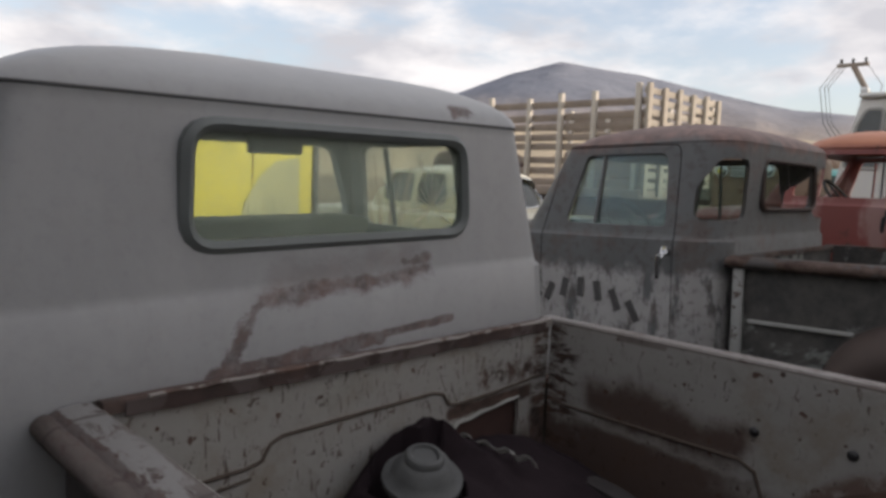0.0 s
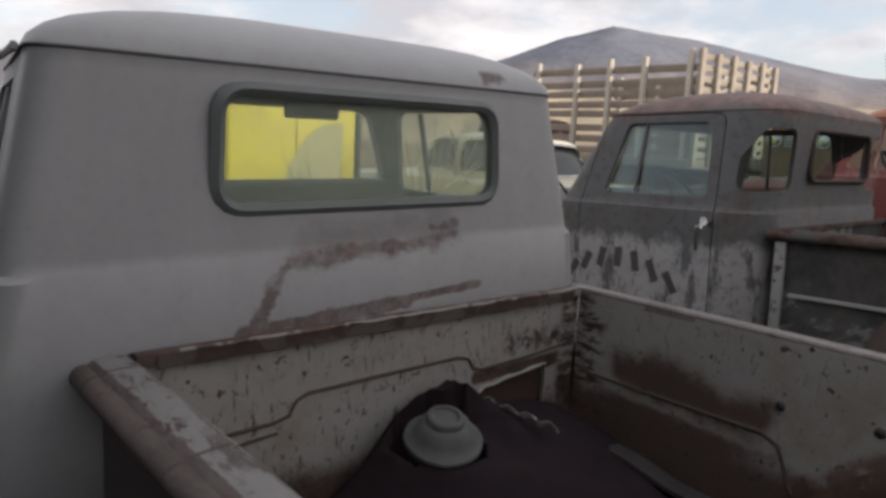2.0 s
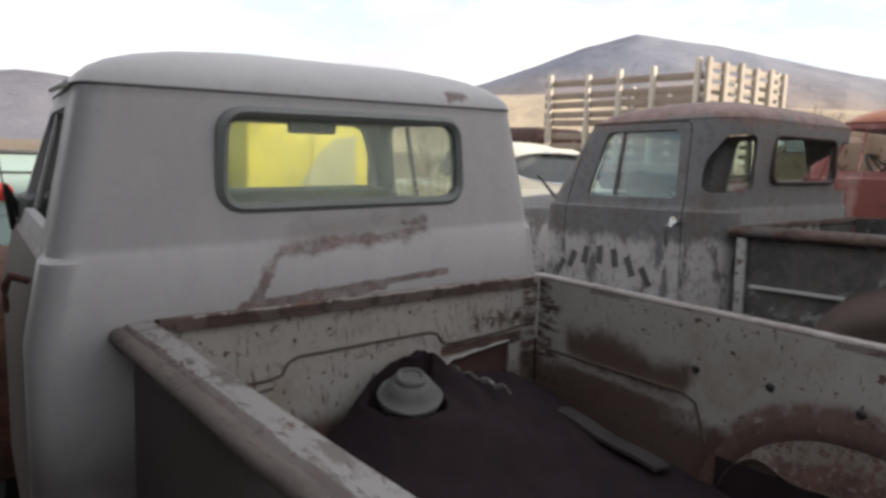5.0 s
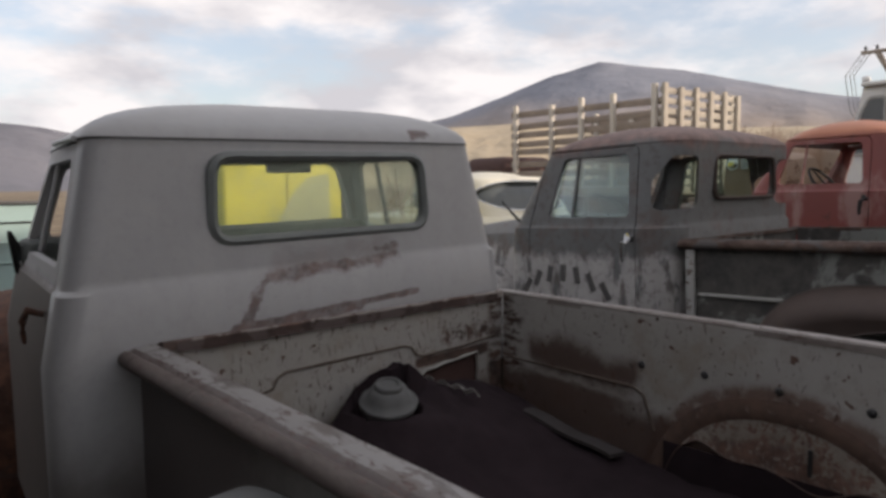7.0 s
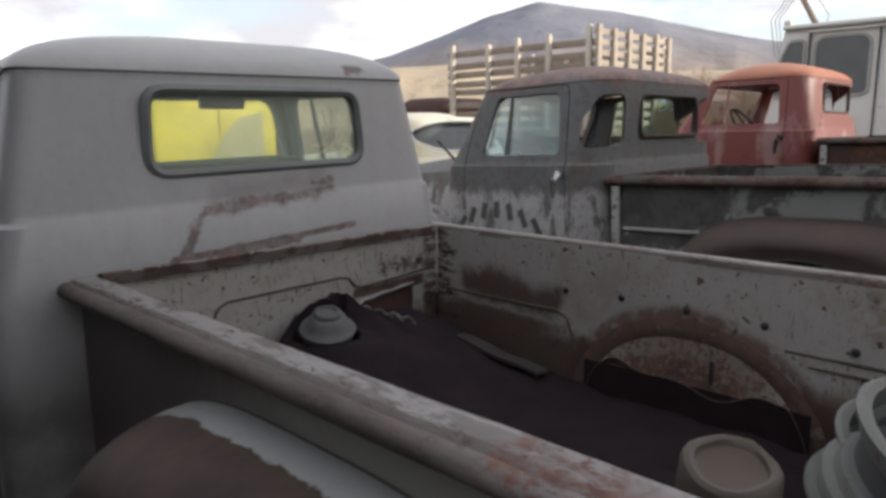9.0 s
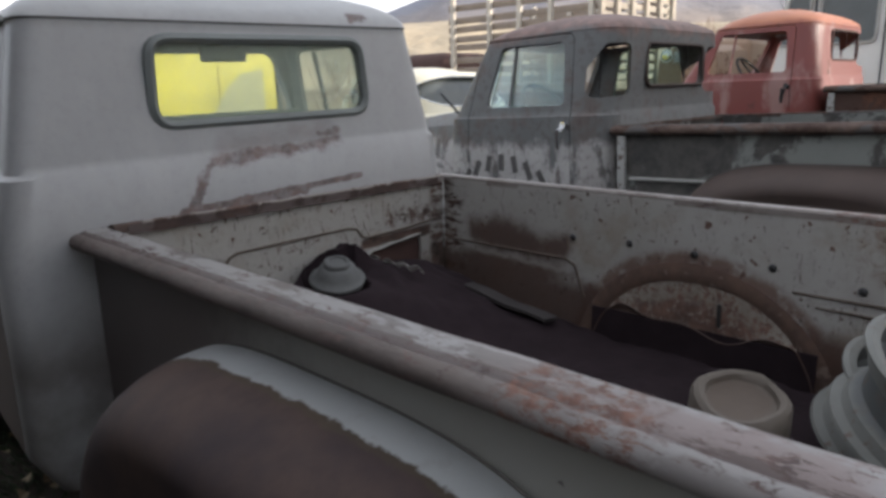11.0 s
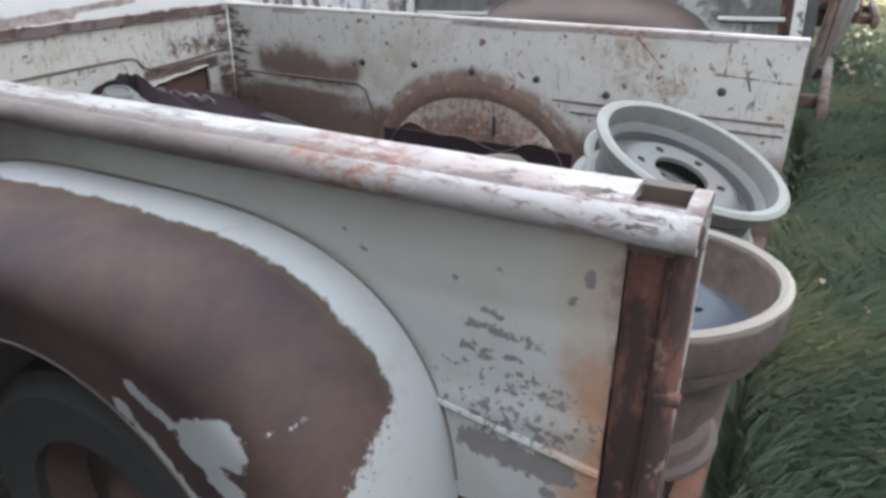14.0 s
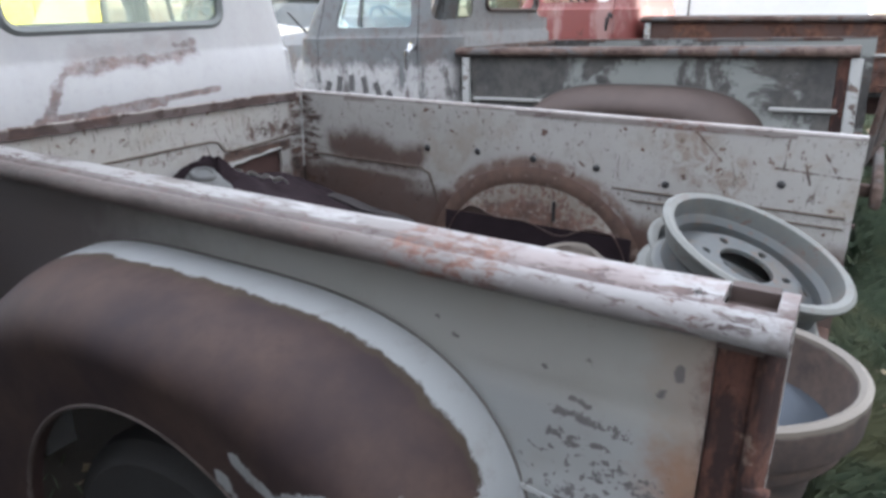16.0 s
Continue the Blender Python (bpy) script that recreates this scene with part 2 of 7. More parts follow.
def bed_inside():
    """Cream-white bed paint, scratched and chipped, with brown stains low down and in the corners of the pressings."""
    n = Nodes("cream_bed_paint")
    base = n.mix(n.noise(3, 6), (0.372, 0.362, 0.346), (0.288, 0.276, 0.258))
    base = n.mix(n.both(n.step(n.noise(14, 7, 0.75), 0.48, 0.75), 0.5), base, (0.194, 0.180, 0.144))
    wob = n.both(n.math("SUBTRACT", n.noise(7, 8, 0.72), 0.5), 0.16)
    low = n.inverse(n.step(n.math("ADD", n.z, wob), 0.785, 0.86))
    band = n.inverse(n.step(n.math("ADD", n.segment(n.y, n.z, (-0.24, 0.950), (-0.58, 0.930)), n.both(wob, 1.2)), 0.018, 0.090))
    corner = n.inverse(n.step(n.math("ADD", n.segment(n.y, n.z, (-0.03, 0.80), (-0.03, 1.12)), wob), 0.020, 0.07))
    corner = n.both(corner, n.step(n.noise(18, 5, 0.7, at=n.scaled((1, 1, 3))), 0.40, 0.6))
    right = n.step(n.x, 0.55, 0.58)
    strip = n.inverse(n.step(n.math("ADD", n.segment(n.x, n.z, (0.23, 0.944), (0.62, 0.948)), n.both(wob, 0.25)), 0.014, 0.026))
    patch = n.both(n.inverse(n.step(n.math("ADD", n.segment(n.x, n.z, (0.36, 1.02), (0.56, 1.02)), wob), 0.02, 0.05)), n.step(n.noise(24, 6, 0.7), 0.42, 0.56))
    rung_marks = n.both(n.both(n.step(n.noise(30, 4, 0.6, at=n.scaled((0.3, 0.35, 1.6))), 0.50, 0.56), n.step(n.math("ADD", n.y, n.both(wob, 0.4)), -0.17, -0.12)), right)
    stain = n.either(n.both(corner, right), n.either(n.both(n.either(patch, strip), n.inverse(right)), n.both(low, n.inverse(right))))
    wash = n.both(n.both(n.inverse(n.step(n.math("ADD", n.z, wob), 0.85, 0.92)), n.step(n.noise(5, 6, 0.65), 0.24, 0.44)), n.both(right, n.step(n.math("ADD", n.y, n.both(wob, 1.5)), -0.72, -0.55)))
    ry, rz = n.math("DIVIDE", n.math("ADD", n.y, 1.09), 0.40), n.math("DIVIDE", n.math("SUBTRACT", n.z, 0.52), 0.415)
    round_arch = n.math("ADD", n.math("SQRT", n.math("ADD", n.both(ry, ry), n.both(rz, rz))), n.both(wob, 1.3))
    ring = n.both(n.both(n.step(round_arch, 0.85, 0.92), n.inverse(n.step(round_arch, 1.11, 1.19))), n.both(right, n.step(n.noise(16, 6, 0.7), 0.30, 0.52)))
    stain = n.either(stain, rung_marks)
    clean = n.inverse(n.step(n.math("ADD", n.segment(n.y, n.z, (-0.10, 0.905), (-0.64, 0.880)), n.both(wob, 0.5)), 0.012, 0.034))
    wash = n.both(wash, n.inverse(n.both(clean, 0.8)))
    soaked = n.either(n.either(n.both(band, right), wash), n.both(low, right))
    ridge = n.math("ABSOLUTE", n.math("SUBTRACT", n.noise(8, 4, 0.55, distortion=1.8), 0.5))
    cracks = n.both(n.inverse(n.step(ridge, 0.003, 0.012)), n.step(n.noise(7, 4, 0.6), 0.50, 0.56))
    cracks = n.both(cracks, n.both(right, n.inverse(n.step(n.math("ADD", n.y, n.both(wob, 2.0)), -1.55, -1.25))))
    stain = n.either(stain, n.both(cracks, 0.85))
    thin = n.both(n.math("SUBTRACT", n.noise(26, 6, 0.7), 0.5), 0.022)
    split = 0.0
    for a, b in (((-1.83, 1.045), (-2.04, 1.036)), ((-1.899, 1.084), (-1.922, 1.01)), ((-1.855, 1.131), (-1.850, 1.039)), ((-1.951, 1.095), (-1.990, 1.035)), ((-1.60, 1.13), (-1.68, 1.05))):
        split = n.either(split, n.inverse(n.step(n.math("ADD", n.segment(n.y, n.z, a, b), thin), 0.001, 0.0035)))
    stain = n.either(stain, n.both(n.both(split, right), 0.9))
    scuffed = n.inverse(n.step(n.math("ADD", n.segment(n.y, n.z, (-1.56, 1.09), (-1.70, 0.99)), n.both(wob, 0.8)), 0.05, 0.10))
    scuffed = n.both(n.both(scuffed, right), n.step(n.noise(20, 7, 0.75, distortion=1.0), 0.44, 0.60))
    scratch = n.both(n.step(n.noise(22, 4, 0.8, at=n.scaled((1.0, 2.6, 0.8)), distortion=1.2), 0.605, 0.64), 0.8)
    chips = n.step(n.noise(30, 5, 0.55), 0.645, 0.665)
    dots = n.both(n.inverse(n.step(n.cells(13), 0.07, 0.10)), n.step(n.noise(4, 3), 0.50, 0.56))
    chips = n.either(chips, dots)
    drips = n.both(n.both(n.step(n.noise(30, 4, 0.7, at=n.scaled((2.2, 1.0, 0.55)), distortion=0.5), 0.575, 0.61), n.step(n.noise(5, 4), 0.42, 0.52)), n.both(n.inverse(right), 0.8))
    chips = n.either(chips, drips)
    tan = n.both(n.step(n.noise(4.5, 7, 0.7), 0.52, 0.66), 0.5)
    base = n.mix(tan, base, (0.238, 0.194, 0.144))
    base = n.mix(n.both(scuffed, 0.7), base, (0.170, 0.120, 0.090))
    base = n.mix(n.both(ring, 0.85), base, n.mix(n.noise(11, 6, 0.7), (0.080, 0.043, 0.031), (0.160, 0.090, 0.066)))
    base = n.mix(n.both(soaked, 0.9), base, n.mix(n.noise(9, 7, 0.7), (0.042, 0.024, 0.019), (0.098, 0.055, 0.042)))
    dark = n.either(stain, n.either(scratch, chips))
    n.bump(n.math("ADD", n.both(n.noise(80, 4, 0.7), 0.5), n.inverse(dark)), 0.35, 0.002)
    return n.done(n.mix(dark, base, rust_colour(n, 15, (0.032, 0.023, 0.020), (0.119, 0.073, 0.056))), n.math("ADD", 0.5, n.both(dark, 0.35)))


def bed_outside():
    """Pale side paint: peeled rows behind the fender, a peeled strip low down, orange bleeding from the end post."""
    n = Nodes("pale_side_paint")
    base = n.mix(n.noise(2.5, 5), (0.315, 0.312, 0.295), (0.250, 0.246, 0.226))
    low_tone = n.inverse(n.step(n.math("ADD", n.z, n.both(n.noise(5, 5), 0.06)), 0.93, 1.00))
    base = n.mix(n.both(low_tone, 0.7), base, (0.285, 0.298, 0.300))
    wob = n.both(n.math("SUBTRACT", n.noise(11, 8, 0.72), 0.5), 0.14)
    ragged = n.both(n.math("SUBTRACT", n.noise(55, 6, 0.7), 0.5), 0.050)

    def spot(a, b, wide, rough=1.0):
        return n.inverse(n.step(n.math("ADD", n.segment(n.y, n.z, a, b), n.both(ragged, rough)), wide, wide + 0.004))

    side = n.inverse(n.step(n.x, -0.2, -0.1))
    back = n.inverse(n.step(n.math("ADD", n.math("ADD", n.y, 1.925), wob), -0.015, 0.025))
    warm = n.inverse(n.step(n.math("ADD", n.math("ADD", n.y, 1.875), n.both(wob, 1.2)), -0.03, 0.055))
    lower = n.inverse(n.step(n.math("ADD", n.z, wob), 0.86, 1.02))
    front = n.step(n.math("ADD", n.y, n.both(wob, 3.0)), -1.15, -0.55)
    flake = n.step(n.noise(60, 5, 0.6, at=n.scaled((1.0, 1.0, 1.4))), 0.50, 0.53)
    rows = n.either(spot((-1.715, 0.922), (-1.815, 0.914), 0.004, 1.5), n.both(n.either(spot((-1.715, 0.879), (-1.785, 0.874), 0.009, 1.6), spot((-1.79, 0.846), (-1.85, 0.836), 0.016, 1.8)), flake))
    specks = n.both(n.step(n.noise(70, 4, 0.55), 0.60, 0.62), spot((-1.71, 0.81), (-1.86, 0.80), 0.055, 2.0))
    smudge = n.both(spot((-1.74, 0.782), (-1.85, 0.778), 0.020, 1.6), flake)
    dots = n.either(spot((-1.877, 1.033), (-1.877, 1.019), 0.004, 0.5), spot((-1.859, 0.994), (-1.858, 0.987), 0.002, 0.6))
    dots = n.either(dots, n.either(spot((-1.757, 1.012), (-1.763, 1.008), 0.001, 0.6), n.either(spot((-1.690, 0.986), (-1.692, 0.983), 0.001, 0.6), spot((-1.507, 1.019), (-1.511, 1.018), 0.001, 0.6))))
    dots = n.either(dots, n.either(spot((-1.540, 0.995), (-1.546, 0.994), 0.001, 0.6), n.either(spot((-1.735, 0.945), (-1.760, 0.941), 0.001, 0.8), spot((-1.843, 0.670), (-1.850, 0.669), 0.008, 0.4))))
    peel = spot((-1.725, 0.722), (-1.860, 0.712), 0.022, 1.5)
    color = n.mix(n.both(n.both(warm, n.either(lower, 0.35)), 0.9), base, n.mix(n.noise(9, 6), (0.30, 0.170, 0.090), (0.17, 0.090, 0.060)))
    smear = n.step(n.noise(5, 6, 0.65), 0.50, 0.72)
    color = n.mix(n.both(smear, 0.35), color, (0.22, 0.20, 0.17))
    # dirt and shade over the front part are put into the colour
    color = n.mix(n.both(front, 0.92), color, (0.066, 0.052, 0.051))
    grey_marks = n.both(n.either(n.either(rows, specks), n.either(n.either(dots, smudge), peel)), side)
    color = n.mix(n.both(grey_marks, 0.9), color, n.mix(n.noise(30, 5), (0.088, 0.082, 0.086), (0.135, 0.122, 0.118)))
    chips = n.step(n.noise(30, 4, 0.5), 0.74, 0.755)
    dark = n.either(back, chips)
    n.bump(n.math("ADD", n.both(n.noise(90, 4, 0.7), 0.4), n.inverse(n.either(dark, grey_marks))), 0.35, 0.002)
    return n.done(n.mix(dark, color, rust_colour(n, 14, (0.050, 0.032, 0.030), (0.135, 0.070, 0.052))), n.math("ADD", 0.45, n.both(n.either(dark, grey_marks), 0.35)))


def fender_paint():
    """Fender: pale primer band beside the bed, brown rust over the crown, paint left by the wheel opening."""
    n = Nodes("fender_rust_and_paint")
    wob = n.both(n.math("SUBTRACT", n.noise(10, 8, 0.72), 0.5), 0.07)
    pale = n.step(n.math("ADD", n.x, wob), -0.772, -0.762)
    rear_edge = n.inverse(n.step(n.math("ADD", n.math("ADD", n.math("ADD", n.y, 1.640), wob), n.both(n.math("SUBTRACT", n.noise(60, 6, 0.7), 0.5), 0.05)), -0.004, 0.004))
    torn = n.math("ADD", n.both(wob, 1.1), n.both(n.math("SUBTRACT", n.noise(48, 6, 0.7), 0.5), 0.035))

    def left_over(a, b, wide):
        return n.inverse(n.step(n.math("ADD", n.segment(n.y, n.z, a, b), torn), wide, wide + 0.006))

    lip = n.either(left_over((-1.42, 0.775), (-1.485, 0.800), 0.030), left_over((-1.46, 0.73), (-1.52, 0.66), 0.022))
    lip = n.either(lip, n.either(left_over((-1.27, 0.775), (-1.385, 0.655), 0.010), n.either(left_over((-1.31, 0.832), (-1.375, 0.795), 0.008), left_over((-1.51, 0.815), (-1.64, 0.862), -0.007))))
    lip = n.both(lip, n.inverse(n.step(n.x, -0.90, -0.88)))
    paint = n.either(n.either(pale, rear_edge), lip)
    color = n.mix(n.noise(3, 5), (0.325, 0.338, 0.342), (0.255, 0.262, 0.262))
    color = n.mix(n.both(n.step(n.noise(18, 6, 0.7), 0.52, 0.72), 0.4), color, (0.19, 0.18, 0.165))
    rust = n.mix(n.step(n.noise(3.2, 6, 0.6), 0.35, 0.68), (0.034, 0.024, 0.026), (0.072, 0.047, 0.039))
    rust = n.mix(n.both(n.step(n.noise(28, 6, 0.75), 0.42, 0.75), 0.5), rust, (0.040, 0.026, 0.024))
    n.bump(n.math("ADD", n.both(n.noise(70, 5, 0.7), 0.6), paint), 0.3, 0.0025)
    fringe = n.both(n.step(n.math("ADD", n.x, wob), -0.790, -0.776), n.inverse(paint))
    rust = n.mix(n.both(fringe, 0.6), rust, (0.060, 0.048, 0.030))
    return n.done(n.mix(paint, rust, color), n.math("SUBTRACT", 0.68, n.both(paint, 0.25)))


def rail_paint():
    """Rolled rail: chalky paint on its inner ledge, a wandering brown line along the crease, rubbed brown steel on the roll."""
    n = Nodes("rail_paint")
    across = n.math("ADD", n.math("MULTIPLY", n.x, -1.0), n.both(n.math("SUBTRACT", n.noise(6, 7, 0.7, at=n.scaled((1.0, 0.6, 1.0))), 0.5), 0.032))
    wobble_line = n.math("SUBTRACT", n.noise(22, 5, 0.6), 0.5)
    roll = n.step(across, 0.702, 0.708)
    crease = n.both(n.step(across, 0.690, 0.694), n.inverse(n.step(across, 0.704, 0.710)))
    inside_line = n.both(n.inverse(n.step(across, 0.636, 0.644)), n.inverse(n.step(n.x, -0.2, -0.1)))
    aft = n.inverse(n.step(n.math("ADD", n.y, n.both(n.noise(5, 6), 0.5)), -1.50, -1.02))
    chalk = n.mix(n.noise(4, 6), (0.275, 0.270, 0.266), (0.200, 0.188, 0.182))
    bare = n.mix(n.step(n.noise(9, 7, 0.7, at=n.scaled((1.5, 0.4, 1.5))), 0.38, 0.62), (0.066, 0.052, 0.047), (0.125, 0.102, 0.092))
    rub = n.step(n.noise(8, 7, 0.7, at=n.scaled((1.5, 0.45, 1.5))), 0.50, 0.56)
    inner_edge = n.inverse(n.step(across, 0.640, 0.665))
    chipped = n.both(n.step(n.noise(26, 6, 0.7, at=n.scaled((1.0, 0.5, 1.0))), 0.48, 0.54), n.either(inner_edge, n.step(n.noise(6, 4), 0.56, 0.64)))
    ledge = n.mix(aft, n.mix(n.both(rub, 0.85), chalk, bare), n.mix(n.either(chipped, n.step(n.noise(7, 7, 0.7, at=n.scaled((1.0, 0.4, 1.0))), 0.56, 0.60)), n.mix(n.noise(10, 6), (0.215, 0.172, 0.166), (0.150, 0.118, 0.112)), chalk))
    face = n.mix(aft, bare, n.mix(n.both(rub, 0.35), n.mix(n.noise(6, 6), (0.270, 0.262, 0.260), (0.200, 0.188, 0.184)), bare))
    color = n.mix(roll, ledge, face)
    late = n.both(n.step(n.noise(5, 7, 0.7, at=n.scaled((1.5, 0.5, 1.5))), 0.46, 0.54), n.inverse(n.step(n.y, -1.88, -1.78)))
    color = n.mix(n.both(late, 0.9), color, (0.290, 0.287, 0.286))
    color = n.mix(n.both(n.step(n.x, 0.0, 0.1), 0.7), color, n.mix(n.noise(12, 6), (0.25, 0.225, 0.205), (0.12, 0.092, 0.078)))
    for cut in (-0.075, -0.46):
        line = n.inverse(n.step(n.math("ABSOLUTE", n.math("ADD", n.math("ADD", n.y, -cut), n.both(wobble_line, 0.02))), 0.003, 0.007))
        color = n.mix(n.both(line, n.both(n.inverse(n.step(n.x, -0.2, -0.1)), 0.85)), color, (0.06, 0.045, 0.04))
    crease = n.both(crease, n.either(n.inverse(aft), n.step(n.noise(26, 6, 0.7, at=n.scaled((1.0, 0.35, 1.0))), 0.46, 0.56)))
    color = n.mix(n.both(n.either(crease, inside_line), 0.85), color, n.mix(n.noise(12, 6, 0.7), (0.045, 0.032, 0.030), (0.105, 0.074, 0.066)))
    hot = n.inverse(n.step(n.math("ADD", n.segment(n.y, n.z, (-1.47, 1.12), (-1.60, 1.12)), n.both(n.noise(14, 7, 0.7), 0.10)), 0.07, 0.10))
    fleck = n.both(n.step(n.noise(60, 8, 0.78, at=n.scaled((1, 0.45, 1)), distortion=0.5), 0.545, 0.57), n.step(n.math("ADD", n.noise(7, 5, 0.6), n.both(n.inverse(n.step(n.math("ABSOLUTE", n.math("SUBTRACT", across, 0.702)), 0.0, 0.035)), 0.14)), 0.48, 0.56))
    dark = n.either(fleck, n.both(hot, n.step(n.noise(58, 6, 0.75, at=n.scaled((1.0, 0.6, 1.0))), 0.42, 0.60)))
    scuffs = n.both(n.step(n.noise(52, 5, 0.7, at=n.scaled((1.0, 0.22, 1.6)), distortion=0.6), 0.585, 0.61), n.step(n.noise(6, 4), 0.44, 0.56))
    worn_end = n.inverse(n.step(n.math("ADD", n.y, n.both(n.math("SUBTRACT", n.noise(24, 6, 0.7), 0.5), 0.12)), -1.985, -1.970))
    worn_end = n.both(worn_end, n.inverse(n.step(n.x, -0.2, -0.1)))
    dark = n.either(dark, n.either(n.both(scuffs, 0.8), n.both(worn_end, 0.45)))
    n.bump(n.math("ADD", n.both(n.noise(80, 4), 0.4), n.inverse(n.either(dark, crease))), 0.4, 0.003)
    flaked = n.mix(hot, rust_colour(n, 17, (0.055, 0.038, 0.036), (0.130, 0.084, 0.074)), rust_colour(n, 30, (0.085, 0.040, 0.030), (0.190, 0.092, 0.062)))
    return n.done(n.mix(dark, color, flaked), n.math("ADD", 0.42, n.both(n.either(dark, roll), 0.25)))


def door_paint(name, upper, roof):
    """Dark faded cab with chalky white flaking low on its doors and a bare rusted roof."""
    n = Nodes(name)
    wob = n.both(n.math("SUBTRACT", n.noise(5, 8, 0.7), 0.5), 0.30)
    top = n.step(n.math("ADD", n.z, wob), 1.62, 1.70)
    low = n.inverse(n.step(n.math("ADD", n.z, wob), 1.02, 1.10))
    streaky = n.step(n.noise(7, 7, 0.65, at=n.scaled((1.6, 1.6, 0.5))), 0.40, 0.50)
    pale = n.both(low, streaky)
    color = n.mix(n.noise(3, 6), upper, tuple(c * 0.55 for c in upper))
    color = n.mix(n.both(n.step(n.noise(4, 7, 0.66), 0.50, 0.62), 0.6), color, (0.115, 0.082, 0.070))
    color = n.mix(top, color, rust_colour(n, 6, tuple(c * 0.55 for c in roof), roof))
    color = n.mix(n.both(pale, 0.85), color, n.mix(n.noise(6, 6), (0.56, 0.55, 0.54), (0.28, 0.265, 0.255)))
    color = n.mix(n.both(n.step(n.noise(26, 6, 0.7), 0.52, 0.62), 0.4), color, (0.06, 0.04, 0.035))
    n.bump(n.noise(50, 5, 0.7), 0.3, 0.003)
    return n.done(color, n.math("SUBTRACT", 0.66, n.both(pale, 0.1)))


def grass_ground():
    n = Nodes("dirt_and_turf", 0.95)
    dirt = n.mix(n.noise(6, 8, 0.7), (0.022, 0.018, 0.014), (0.065, 0.052, 0.038))
    turf = n.mix(n.noise(16, 7, 0.7), (0.050, 0.072, 0.036), (0.085, 0.108, 0.056))
    turf = n.mix(n.step(n.noise(150, 4, 0.7, at=n.scaled((1.0, 0.5, 1.0))), 0.35, 0.65), turf, (0.040, 0.058, 0.030))
    far = n.mix(n.noise(0.15, 6, 0.65), (0.30, 0.24, 0.15), (0.19, 0.14, 0.09))
    far = n.mix(n.step(n.noise(0.6, 5, at=n.scaled((0.15, 1.2, 1))), 0.48, 0.6), far, (0.13, 0.085, 0.055))
    wob = n.both(n.math("SUBTRACT", n.noise(0.8, 6), 0.5), 3.0)
    right = n.step(n.math("ADD", n.x, n.both(wob, 0.4)), -0.9, -0.2)
    dist = n.math("SQRT", n.math("ADD", n.both(n.x, n.x), n.both(n.y, n.y)))
    away = n.step(n.math("ADD", dist, n.both(wob, 2.0)), 11.0, 24.0)
    right = n.both(right, n.either(n.inverse(n.step(n.y, -2.05, -1.90)), n.step(n.x, 9.0, 10.0)))
    color = n.mix(n.both(right, n.step(n.noise(2.2, 6), 0.26, 0.42)), dirt, turf)
    # dry tan turf; the sunlight on it is put into the colour
    dry = n.both(n.step(n.math("ADD", n.x, n.both(wob, 0.8)), 7.6, 10.6), n.step(n.noise(1.7, 6), 0.20, 0.45))
    color = n.mix(dry, color, n.mix(n.noise(9, 7, 0.7), (0.24, 0.20, 0.105), (0.15, 0.135, 0.07)))
    n.bump(n.noise(40, 7, 0.8), 0.8, 0.03)
    return n.done(n.mix(away, color, far))


def red_cab_paint():
    """Faded red cab, bleached to pink-grey on the back corner; sun on the roof is put in as orange."""
    n = Nodes("faded_red_paint")
    red = n.mix(n.noise(2.4, 6), (0.235, 0.052, 0.044), (0.150, 0.048, 0.042))
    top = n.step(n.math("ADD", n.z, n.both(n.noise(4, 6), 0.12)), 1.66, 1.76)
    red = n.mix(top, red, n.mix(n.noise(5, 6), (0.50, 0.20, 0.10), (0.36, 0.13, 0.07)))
    pale = n.both(n.step(n.noise(1.9, 6, 0.6, at=n.scaled((1.3, 1.3, 0.6))), 0.50, 0.60), n.inverse(top))
    red = n.mix(n.both(pale, 0.65), red, (0.36, 0.24, 0.22))
    dark = n.step(n.noise(3.4, 8, 0.66), 0.62, 0.68)
    n.bump(n.noise(60, 5, 0.7), 0.3, 0.002)
    return n.done(n.mix(dark, red, rust_colour(n, 10, (0.05, 0.03, 0.028), (0.14, 0.07, 0.055))), n.math("ADD", 0.5, n.both(dark, 0.3)))


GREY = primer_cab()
BED_IN, BED_OUT, FENDER, RAIL = bed_inside(), bed_outside(), fender_paint(), rail_paint()
FENDER.node_tree.nodes["Principled BSDF"].inputs["Specular IOR Level"].default_value = 0.22
DARK_CAB = door_paint("dark_faded_cab", (0.165, 0.170, 0.170), (0.26, 0.170, 0.150))
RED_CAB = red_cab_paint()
DARK_BED = worn_paint("mottled_grey_bed", (0.215, 0.225, 0.21), 0.58, 2.4, 0.3, 0.65, (0.095, 0.09, 0.082), (0.048, 0.047, 0.046))
SEAM = plain("dark_grey_seam", (0.095, 0.095, 0.098), 0.7, 0.0, 0.4, 30)
JOINT = plain("dark_joint", (0.115, 0.106, 0.098), 0.9, 0.0, 0.3, 30)
STAIN = plain("dirty_crease", (0.085, 0.064, 0.05), 0.8, 0.0, 0.4, 30)
DULL_LIP = worn_paint("dull_brown_lip", (0.115, 0.090, 0.085), 0.55, 9.0, 0.4, 0.8, (0.085, 0.056, 0.050), (0.045, 0.033, 0.030))
EDGE = worn_paint("rubbed_edge", (0.30, 0.27, 0.25), 0.45, 9.0, 0.5, 0.55, (0.16, 0.10, 0.08), (0.07, 0.05, 0.042))
